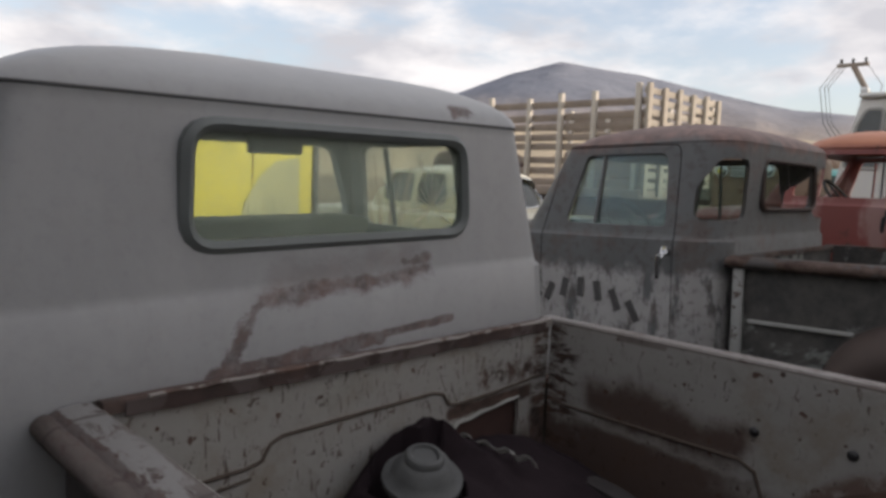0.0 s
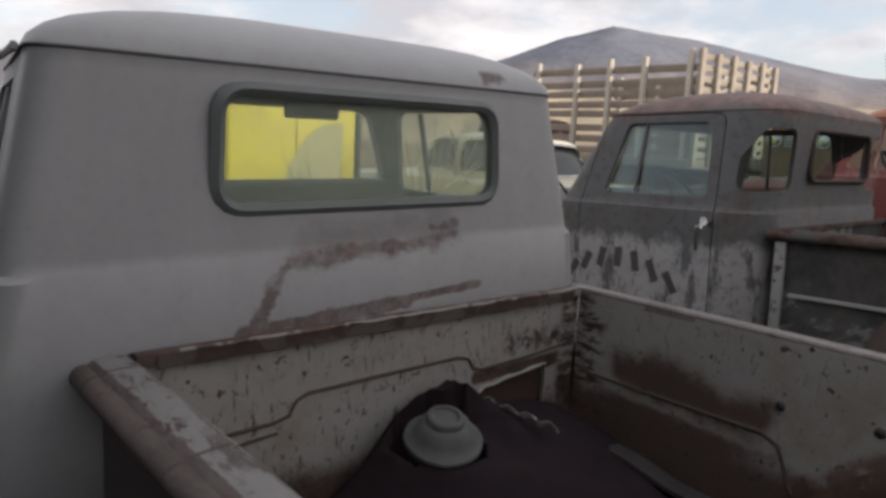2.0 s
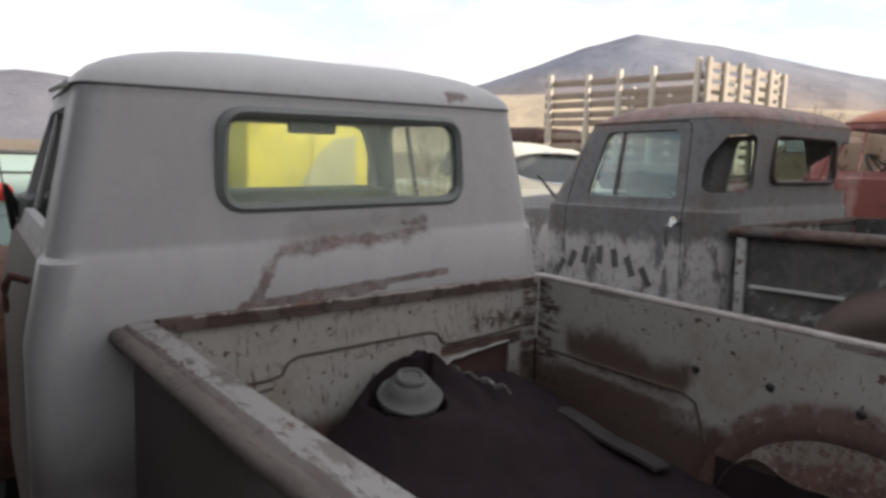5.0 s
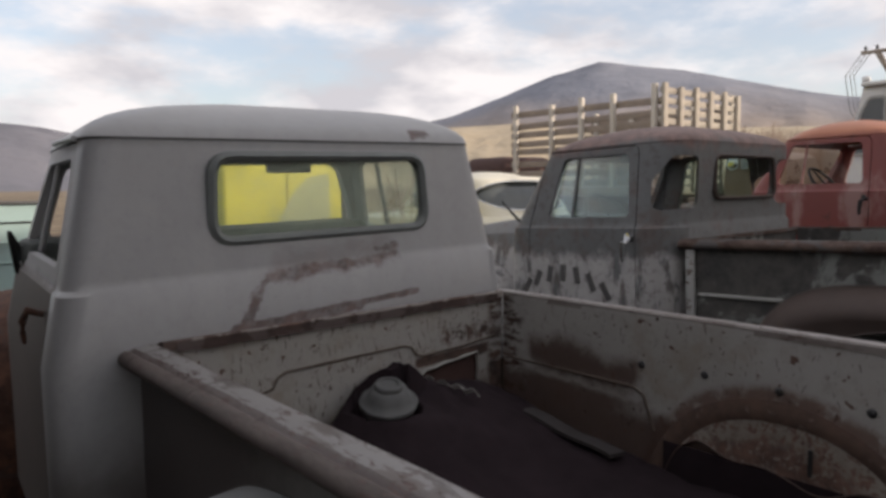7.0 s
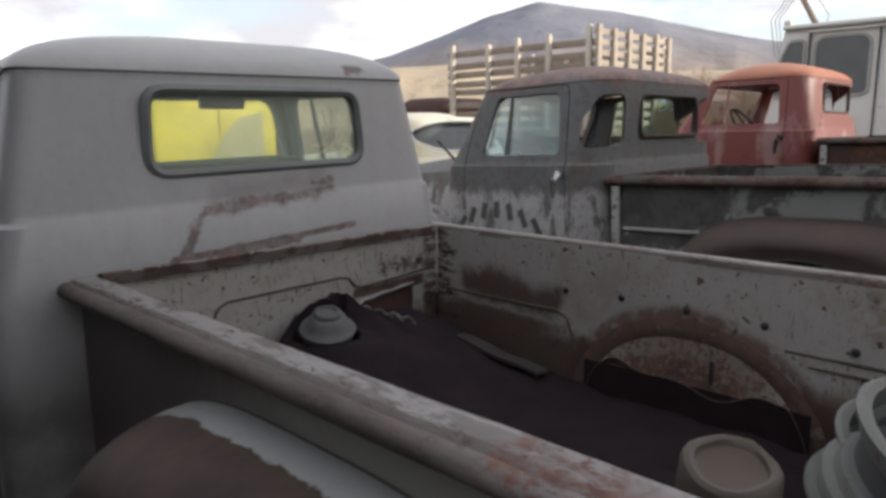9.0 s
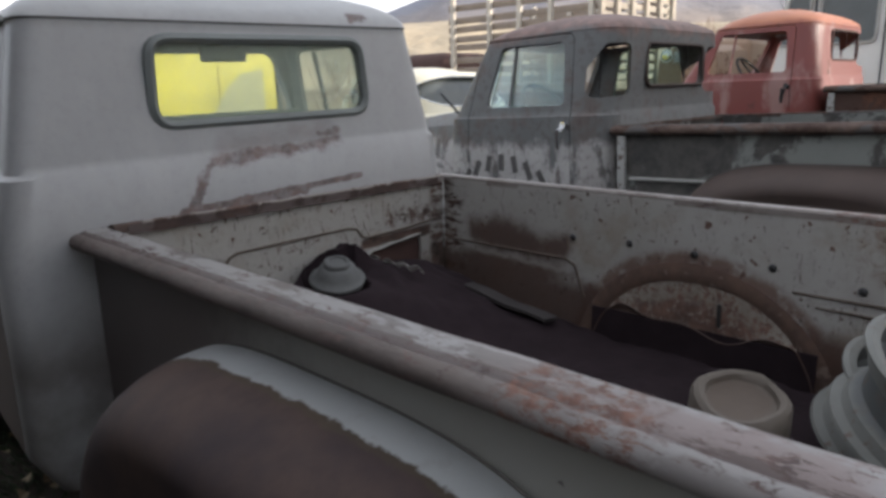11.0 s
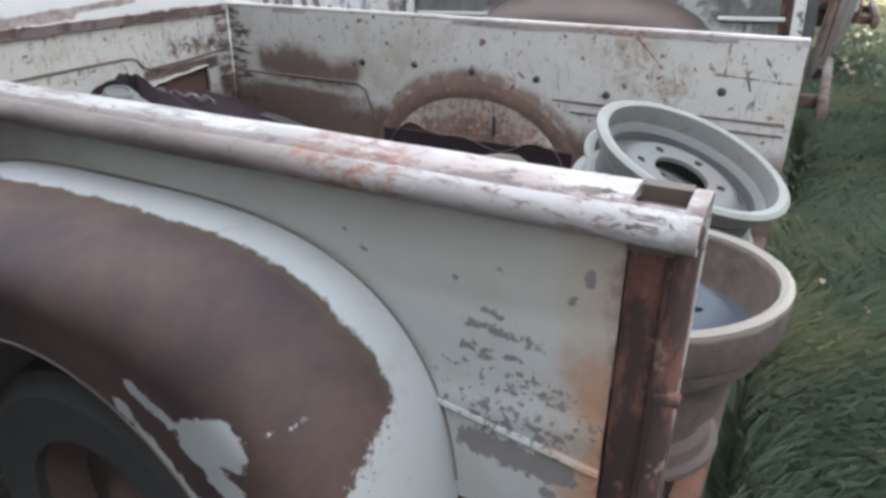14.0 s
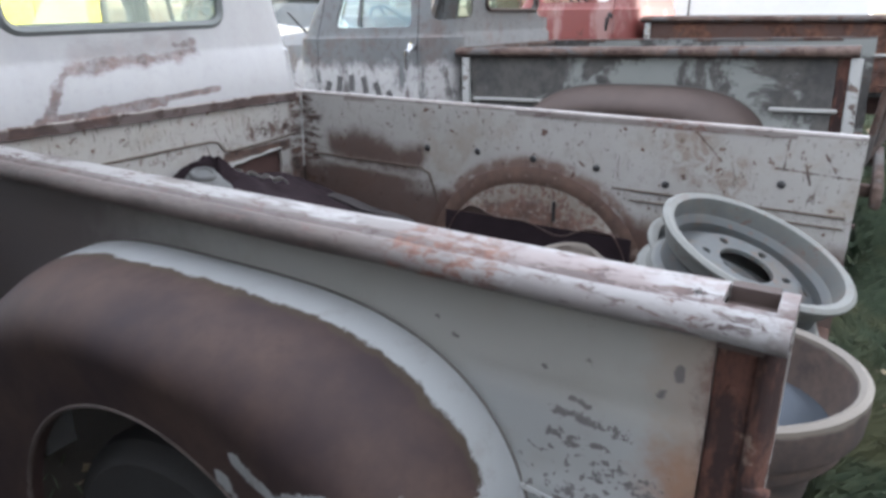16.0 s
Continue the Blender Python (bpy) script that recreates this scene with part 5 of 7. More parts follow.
def nose(parent, hw, cx, y1, y2, zb, belt, paint, fender_paint_mat, hood_up=0.0):
    """Hood, grille and front fenders."""
    rows = []
    for k in range(9):
        s = k / 8
        y = y1 - 0.06 + (y2 - y1 - 0.05) * s
        w, h = hw - 0.14 - 0.14 * s, belt - 0.03 - 0.16 * s * s + hood_up
        rows.append([(cx + w * a, y, zb + 0.1 + (h - zb - 0.1) * b) for a, b in ((-1, 0), (-1, 0.72), (-0.93, 0.86), (-0.72, 0.95), (-0.35, 0.99), (0, 1.0), (0.35, 0.99), (0.72, 0.95), (0.93, 0.86), (1, 0.72), (1, 0))])
    part("hood", skin(rows), paint, parent)
    grille = part("grille", box((cx - hw + 0.26, y2 - 0.10, zb + 0.02), (cx + hw - 0.26, y2 - 0.04, belt - 0.30), 0.02), BLACK, parent)
    for i in range(5):
        part("grille_bar", box((cx - hw + 0.26, y2 - 0.045, zb + 0.08 + 0.08 * i), (cx + hw - 0.26, y2 - 0.015, zb + 0.115 + 0.08 * i), 0.01), GALV, grille)
    for side in (-1, 1):
        rings = []
        for k in range(21):
            s = k / 20
            y, z = superarc(1 - s, (y2 - y1) / 2 + 0.02, belt - 0.20 - 0.40, 2.9, (y1 + y2) / 2, 0.40)
            yo, zo = superarc(1 - s, 0.42, 0.40, 2.0, (y1 + y2) / 2, 0.40)
            row = []
            for j in range(7):
                q = math.pi / 2 * j / 6
                row.append((cx + side * (hw - 0.26 + 0.40 * math.sin(q)), y, z + (-0.10) * (1 - math.cos(q)) * (1 if 0 < k < 20 else 0)))
            row.append((cx + side * (hw + 0.135), yo, zo))
            rings.append(row + [(p[0] - side * 0.008, p[1], p[2] - 0.008) for p in row[::-1]])
        f = part("front_fender", skin(rings), fender_paint_mat, parent)
        m = Matrix.Translation((cx + side * (hw - 0.06), y2 - 0.03, belt - 0.38)) @ Matrix.Rotation(radians(-90), 4, "X")
        part("headlight", lathe([(0.0, 0.03), (0.06, 0.02), (0.09, 0.0), (0.10, -0.02), (0.10, -0.12)], 20, m), GALV, f)
        wheel(parent, cx + side * (hw - 0.02), side, (y1 + y2) / 2)
    part("front_bumper", box((cx - hw - 0.05, y2 + 0.03, 0.42), (cx + hw + 0.05, y2 + 0.08, 0.56), 0.02), RUSTY, parent)


# the grey-cabbed pickup, whose bed stands open
truck = thing("pickup_truck", "old stepside pickup truck, grey-primed cab and rusted cream open bed", "pickup truck")
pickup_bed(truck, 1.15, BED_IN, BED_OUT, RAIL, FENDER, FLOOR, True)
REAR_WIN = rounded([(-0.447, 1.415), (0.318, 1.415), (0.300, 1.642), (-0.437, 1.642)], 0.055)
before_cab = set(truck.children)
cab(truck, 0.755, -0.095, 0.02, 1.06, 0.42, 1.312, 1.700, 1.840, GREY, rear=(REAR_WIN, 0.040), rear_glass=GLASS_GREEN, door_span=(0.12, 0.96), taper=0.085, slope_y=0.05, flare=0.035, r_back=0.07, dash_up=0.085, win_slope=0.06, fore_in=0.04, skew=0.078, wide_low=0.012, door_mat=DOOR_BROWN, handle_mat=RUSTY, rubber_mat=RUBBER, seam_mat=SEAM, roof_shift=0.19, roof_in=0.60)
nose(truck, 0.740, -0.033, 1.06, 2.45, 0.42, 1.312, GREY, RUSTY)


# crack star and mirror of the grey cab
def grey_cab_fittings():
    star = bmesh.new()
    rnd = random.Random(5)
    hub = Vector((0.205, 0.038, 1.47))
    for k in range(15):
        a = radians(-20 + 220 * k / 14 + rnd.uniform(-5, 5))
        reach = rnd.uniform(0.07, 0.15)
        end = hub + Vector((reach * 0.62 * math.cos(a), 0, reach * math.sin(a)))
        end.x, end.z = min(end.x, 0.285), max(1.425, min(end.z, 1.63))
        tube([hub + (end - hub) * 0.15, end], 0.0011, 4, star)
    part("glass_crack", star, CRACK, truck, "star of fine cracks in the rear glass")
    mirror = part("rear_view_mirror", box((0.165, 0.90, 1.612), (0.385, 0.925, 1.682), 0.012), GALV, truck, "interior mirror")
    part("mirror_stem", tube([(0.28, 0.915, 1.675), (0.28, 0.95, 1.73)], 0.007, 6), BLACK, mirror)
    for side in (-1, 1):
        x = -0.095 + side * 0.676
        lead = 0.055 - side * 0.02
        part("drip_rail", tube([(x, 0.12, 1.698), (x + lead * 0.2, 0.22, 1.702), (x + lead * 0.35, 0.36, 1.703), (x + lead * 0.48, 0.50, 1.702)], 0.008, 6), GREY, truck)
    # the cab has settled a little to one side on its mounts
    for ob in [o for o in truck.children if o not in before_cab]:
        ob.matrix_basis = pose(0, 0, 1.2, 0, -0.9, 0) @ pose(0, 0, -1.2)


grey_cab_fittings()


# what lies in the bed
DEEP_BOWL = [(0.215, 0.076), (0.225, 0.082), (0.234, 0.076), (0.233, 0.050), (0.229, 0.012), (0.222, 0.002), (0.210, -0.004), (0.207, -0.026), (0.196, -0.040), (0.180, -0.052), (0.166, -0.085), (0.155, -0.140), (0.146, -0.140), (0.156, -0.085), (0.170, -0.046), (0.190, -0.030), (0.206, 0.010), (0.215, 0.076)]


def wheel_rim(name, label, material, at, tilt, spin=0.0, disc_mat=None, shape=None):
    """A bare steel truck wheel: flanged rim, drop centre, dished disc with a hub hole and stud holes."""
    ob = thing(name, label, "wheel rim", group="loose wheel rims")
    ob.matrix_basis = Matrix.Translation(at) @ tilt
    prof = [(0.205, 0.076), (0.222, 0.080), (0.232, 0.074), (0.230, 0.066), (0.212, 0.060), (0.207, 0.030), (0.192, 0.016), (0.190, -0.030), (0.207, -0.044), (0.212, -0.066), (0.230, -0.072), (0.232, -0.080), (0.222, -0.084),
            (0.204, -0.078), (0.200, -0.046), (0.184, -0.030), (0.184, 0.016), (0.199, 0.032), (0.205, 0.076)]
    part("rim", lathe(shape or prof, 40), material, ob)
    disc = lathe([(0.186, -0.010), (0.160, -0.004), (0.140, 0.016), (0.118, 0.024), (0.085, 0.020), (0.066, 0.022), (0.064, 0.012), (0.085, 0.012), (0.118, 0.016), (0.138, 0.008), (0.158, -0.012), (0.186, -0.018), (0.186, -0.010)], 40)
    holes = []
    for k in range(6):
        a = math.tau * k / 6 + spin
        holes.append(lathe([(0.0, -0.05), (0.011, -0.05), (0.011, 0.06), (0.0, 0.06)], 10, Matrix.Translation((0.098 * math.cos(a), 0.098 * math.sin(a), 0))))
    for k in range(4):
        a = math.tau * (k + 0.5) / 4 + spin
        holes.append(box((-0.012, -0.024, -0.05), (0.012, 0.024, 0.05), 0.0, m=Matrix.Translation((0.160 * math.cos(a), 0.160 * math.sin(a), 0)) @ Matrix.Rotation(a, 4, "Z")))
    part("disc", carve(disc, holes), disc_mat or material, ob)
    return ob


UP_TILT = Vector((-0.081, -0.356, 0.930)).to_track_quat("Z", "Y").to_matrix().to_4x4()
wheel_rim("wheel_rim", "grey-white bare steel wheel rim leaning on another in the bed", RIM, (0.168, -1.835, 0.880), UP_TILT)
wheel_rim("wheel_rim", "rust-stained grey wheel rim under a leaning one", RIM, (0.325, -1.767, 0.772), UP_TILT, 0.4)
wheel_rim("wheel_rim", "cream wheel rim, rusted below, on top of a short stack", RIM_CREAM, (-0.393, -1.880, 0.835), pose(0, 0, 0, -3, 2, 10), 0.3, BLUE_GREY, DEEP_BOWL)
wheel_rim("wheel_rim", "small brown rusted wheel rim at the bottom of a stack", DULL_BROWN, (-0.39, -1.890, 0.685), pose(0, 0, 0, 0, 0, 50) @ Matrix.Diagonal((0.68, 0.68, 1.0, 1.0)))


CAN = plain("scuffed_grey_can", (0.100, 0.102, 0.102), 0.7, 0.15, 0.45, 14)


def bed_can(name, label, material, at, prof, lumps=0.0, sides=28, tilt=(0, 0)):
    bm = lathe(prof, sides)
    for v in bm.verts:
        v.co.x += lumps * noise.noise(v.co * 25)
        v.co.y += lumps * noise.noise(v.co * 25 + Vector((9, 0, 0)))
    ob = single(name, bm, material, label, "can", at)
    ob.matrix_basis = ob.matrix_basis @ pose(0, 0, 0.17) @ pose(0, 0, 0, *tilt, 0) @ pose(0, 0, -0.17)
    return ob


bed_can("metal_can", "dull grey metal can with sloping shoulders and a ringed cap", CAN, (-0.012, -0.172, 0.60), [(r, 1.05 * z) for r, z in ((0.0, 0.0), (0.062, 0.0), (0.066, 0.24), (0.080, 0.272), (0.087, 0.284), (0.090, 0.294), (0.088, 0.299), (0.074, 0.305), (0.066, 0.318), (0.056, 0.334), (0.048, 0.340), (0.044, 0.342), (0.043, 0.350), (0.039, 0.355), (0.032, 0.356), (0.028, 0.350), (0.0, 0.348))], 0.004, 32, (14, -8))
BUCKET = cap_paint()
bed_can("plastic_bucket", "weathered beige bucket with a brown-stained sunken lid", BUCKET, (-0.08, -1.49, 0.60), [(0.0, 0.0), (0.084, 0.0), (0.088, 0.03), (0.085, 0.12), (0.089, 0.29), (0.088, 0.320), (0.082, 0.338), (0.073, 0.344), (0.064, 0.341), (0.059, 0.330), (0.035, 0.324), (0.0, 0.323)], 0.009, 22, (8, -14))


def dark_heap():
    """A black tarpaulin lying in folds over the bed floor and up round the can."""
    def cover(u, v):
        x, y = -0.615 + 1.23 * u, -0.055 - 1.57 * v
        back = 0.10 if y > -0.10 else 0.27
        high = 0.27 * math.exp(-((x - 0.03) / (0.27 if x < 0.03 else 0.21)) ** 2 - ((y + 0.10) / back) ** 2) + 0.19 * math.exp(-((x - 0.40) / 0.24) ** 2 - ((y + 0.10) / 0.42) ** 2)
        high += 0.20 * math.exp(-((x + 0.045) / 0.17) ** 2 - ((y + 1.49) / 0.16) ** 2) + 0.10 * math.exp(-(x * x + (y + 0.22) ** 2) / 0.022)
        folds = 0.022 * noise.fractal(Vector((x * 4, y * 4, 3)), 1.0, 2.0, 4) + 0.006 * noise.noise(Vector((x * 24, y * 24, 5)))
        near = math.hypot(x + 0.014, y + 0.176)
        level = 0.665 + max(-0.03, high + folds)
        if y < -0.14 or near < 0.13:
            level = min(level, 0.872 - 0.25 * max(0.0, near - 0.12) + 0.14 * max(0.0, min(1.0, (x - 0.12) / 0.2)) if y < -0.10 else 0.965)
        if near < 0.102:
            level = 0.64
        return (x, y, level)
    tarp = single("tarpaulin", sheet(cover, 90, 110, (0, 0, -0.004)), FLOOR, "black tarpaulin crumpled over the bed floor", "tarpaulin")
    strip = sheet(lambda u, v: (0.215 + 0.055 * u + 0.020 * v * (0.6 + 0.4 * math.sin(u * 31)), -0.085 - 0.20 * u, 0.906 - 0.022 * u + 0.006 * math.sin(u * 23) - 0.012 * v), 26, 3, (0, 0, 0.005))
    part("torn_strip", strip, CHALK, tarp, "torn bright strip along a fold")

    board = sheet(lambda u, v: (0.440 + 0.075 * v + 0.02 * u, -0.30 - 0.36 * u, 0.786 - 0.062 * u - 0.010 * v + 0.004 * math.sin(u * 9)), 16, 3, (0, 0, 0.012))
    single("wooden_board", board, BOARD, "short grey-brown board lying on the tarpaulin in the bed", "board")


dark_heap()


# ---- dark pickup beside it ----


def old_pickup(label, at, tip, roof_top, paint, bed_in, bed_out, rail, fend, glass_mat, corners=True, knob=None, seal=None, drip=1.640, win_back=0.0, gate_open=0.0, back=0.06, lean=0.03, hood_up=0.0):
    ob = thing("pickup_truck", label, "pickup truck")
    ob.matrix_basis = pose(*at, tip, 0, 0)
    pickup_bed(ob, 1.15, bed_in, bed_out, rail, fend, FLOOR, fender_low=0.055)
    rear_poly = rounded([(-0.335, 1.362), (0.400, 1.362), (0.385, 1.590), (-0.323, 1.590)], 0.05)
    rear_y = back + 0.6 * lean
    corner_poly = rounded([(-0.150, 1.300), (0.130, 1.315), (0.130, 1.590), (-0.04, 1.590), (-0.13, 1.46)], 0.05)
    cab(ob, 0.765, 0.0, back, 1.17, 0.42, 1.222, drip, roof_top, paint, lean=lean, rear=(rear_poly, rear_y), corner=(corner_poly, (-0.585, 0.125, 0), (0.86, -0.50, 0)), blind_left=not corners, handle_mat=knob, side_glass=glass_mat, door_span=(0.22, 0.98), win_slope=0.10, r_back=0.20, win_back=win_back)
    nose(ob, 0.765, 0.0, 1.17, 2.60, 0.42, 1.222, paint, paint, hood_up)
    part("window_rubber", frame_ring(rear_poly, 0.004, 0.014, (0, rear_y - 0.004, 0), (1, 0, 0), (0, 0, 1), -0.010, 0.012), seal or BLACK, ob, "perished window seal")
    gate = part("tailgate", box((-0.645, -2.078, 0.62), (0.645, -2.052, 1.135), 0.010), rail, ob, "tailgate leaning open, dull and dark" if gate_open else "shut tailgate, dull and dark")
    gate.matrix_basis = pose(-0.645, -2.065, 0.62, 0, 0, -0.7 * gate_open) @ pose(0, 0, 0, gate_open, 0, 0) @ pose(0.645, 2.065, -0.62)
    part("top_bead", tube([(-0.645, -2.066, 1.135), (0.645, -2.066, 1.135)], 0.020, 10), rail, gate)
    part("pressed_panel", box((-0.52, -2.088, 0.70), (0.52, -2.070, 1.05), 0.016), rail, gate)
    for x in (-0.655, 0.655):
        part("gate_hook", tube([(x, -2.03, 0.98), (x * 1.02, -2.085, 0.99), (x * 1.02, -2.095, 0.95)], 0.007, 6), RUSTY, gate)
    bumper = part("rear_bumper", box((-0.62, -2.17, 0.42), (0.62, -2.12, 0.53), 0.02), RAIL_DARK, ob, "dark rear bumper bar")
    for x in (-0.42, 0.42):
        part("bracket", box((x - 0.025, -2.13, 0.44), (x + 0.025, -1.90, 0.50), 0.006), RAIL_DARK, bumper)
    for y in (-0.055, -1.99):
        part("corner_post", box((-0.715, y - 0.024, 0.55), (-0.692, y + 0.024, 1.10), 0.006), FLAKED_POST, ob, "post with flaking white paint")
    # the light each rib catches is put into its pale colour
    for ya, yb in ((-0.10, -0.52), (-1.66, -1.94)):
        part("pressed_rib", box((-0.706, yb, 0.862), (-0.688, ya, 0.880), 0.005), CHALK, ob, "pale pressed rib")
    part("running_board", box((-0.80, 0.10, 0.40), (-0.70, 1.15, 0.44), 0.01), RUSTY, ob)
    return ob


second = old_pickup("dark rusty pickup truck with chalky white patches low on its door", (2.75, 0.0, 0.11), -2.0, 1.795, DARK_CAB, DARK_BED, DARK_BED, RAIL_DARK, DULL_BROWN, GLASS_CLEAR, drip=1.670, win_back=0.07, gate_open=8, back=0.02, lean=-0.03, seal=DULL_BROWN, hood_up=0.085)
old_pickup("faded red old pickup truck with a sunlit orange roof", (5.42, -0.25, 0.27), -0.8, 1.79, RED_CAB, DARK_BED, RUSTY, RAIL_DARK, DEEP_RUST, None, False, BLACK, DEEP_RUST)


def door_writing():
    """Worn sign-writing on the dark door that can no longer be read: bars along an arc."""
    for y, z, turn, tall in ((1.00, 0.835, 34, 0.10), (0.915, 0.885, 24, 0.10), (0.82, 0.915, 12, 0.10), (0.72, 0.925, 2, 0.10), (0.62, 0.915, -10, 0.10), (0.52, 0.880, -22, 0.11), (0.42, 0.835, -30, 0.11)):
        bm = bmesh.new()
        box((-0.0015, -0.019, -tall / 2), (0.0015, 0.019, tall / 2), 0.0, bm)
        bmesh.ops.transform(bm, matrix=pose(-0.7815, y, z + 0.02, turn, 0, 0), verts=bm.verts)
        part("lettering", bm, LETTER, second, "faded black sign-writing", smooth=False)
    part("wiper_stick", tube([(-0.62, 1.16, 1.21), (-0.68, 1.30, 1.38)], [0.010, 0.007], 6), BLACK, second)


door_writing()


# ---- white van behind the red truck ----
def white_van():
    ob = thing("van", "chalky white old van with arched side windows", "van", (8.95, -0.1, 0.45))
    def ring(s):
        y = 1.60 - 3.35 * s
        pts = rounded([(-1.0, 0.45), (1.0, 0.45), (0.95, 2.21), (-0.95, 2.21)], [0.08, 0.08, 0.06, 0.06], 4)
        return [(p.x, y - (0.20 * (p.y - 0.45) if s == 0 else 0.0), p.y) for p in pts]
    part("body", skin([ring(s) for s in (0.0, 0.1, 0.4, 0.7, 1.0)]), WHITE, ob)
    roof = part("roof", box((-1.02, -1.80, 2.205), (1.02, 1.27, 2.262), 0.024, seg=3), WHITE, ob, "pale overhanging roof panel")
    part("marker_lamp", lathe([(0.0, 0.05), (0.03, 0.045), (0.045, 0.02), (0.045, -0.03), (0.0, -0.04)], 14, pose(-0.96, 1.23, 2.285, 80, 0, 0)), WHITE, roof)
    wins = [rounded([(1.02, 1.42), (1.37, 1.42), (1.26, 1.90), (1.18, 2.07), (1.02, 2.07)], [0.05, 0.05, 0.10, 0.08, 0.05], 6), rounded([(0.31, 1.42), (0.89, 1.42), (0.89, 2.09), (0.31, 2.09)], [0.08, 0.08, 0.13, 0.13], 6)]
    lean = (0.0284, 0, 1)
    for w in wins:
        glazed = part("side_window", raised(w, (-1.013, 0, 0), (0, 1, 0), lean, -0.012, 0.012), GLASS_DARK, ob, "dark arched side window", smooth=False)
        part("window_rubber", frame_ring(w, 0.008, 0.022, (-1.013, 0, 0), (0, 1, 0), lean, -0.022, 0.022), CHALK, glazed)
    part("gutter", box((-1.012, -1.7, 2.155), (-0.945, 0.98, 2.175), 0.008), WHITE, ob)
    for y in (0.955, 0.22):
        part("door_seam", box((-1.004, y - 0.006, 0.55), (-0.955, y + 0.006, 2.15)), BLACK, ob)
    part("sill_trim", box((-1.012, -1.7, 0.60), (-0.99, 1.4, 0.66), 0.006), CHALK, ob)
    for y in (0.9, -1.2):
        wheel(ob, -0.88, -1, y, 0.36)
        wheel(ob, 0.88, 1, y, 0.36)


white_van()


def utility_pole():
    """A pole that leans over, with a short cross-arm, knobs and slack wires."""
    mast = thing("utility_pole", "leaning weathered pole with a short cross-arm and slack wires", "pole", (15.5, 1.46, slope(15.5, 1.5)))
    top = Vector((0.0, 1.92, 3.50))
    part("pole", tube([(0, -0.02, -0.1), top * 0.5, top], [0.075, 0.065, 0.055], 10), WOOD_DARK, mast)
    arm = part("cross_arm", box((-0.05, 1.92 - 0.30, 3.46), (0.05, 1.92 + 0.30, 3.53), 0.01), WOOD_DARK, mast)
    for y in (1.68, 1.92, 2.14):
        part("insulator", lathe([(0.0, 0.10), (0.025, 0.095), (0.035, 0.05), (0.02, 0.03), (0.03, 0.0), (0.0, 0.0)], 10, Matrix.Translation((0, y, 3.53))), BLACK, arm)
    for k, (ya, yb, zb) in enumerate(((2.20, 1.75, 1.2), (2.12, 1.62, 1.3), (2.05, 1.50, 1.4), (1.66, 1.20, 1.9))):
        out = 0.32 if k < 3 else -0.30
        part("wire", tube([(0.03 * k, ya, 3.50), (0.03 * k, ya + out, 3.05), (0.02 * k, ya + out * 0.6, 2.3), (0.0, yb, zb)], 0.010, 5), GALV, mast)


utility_pole()


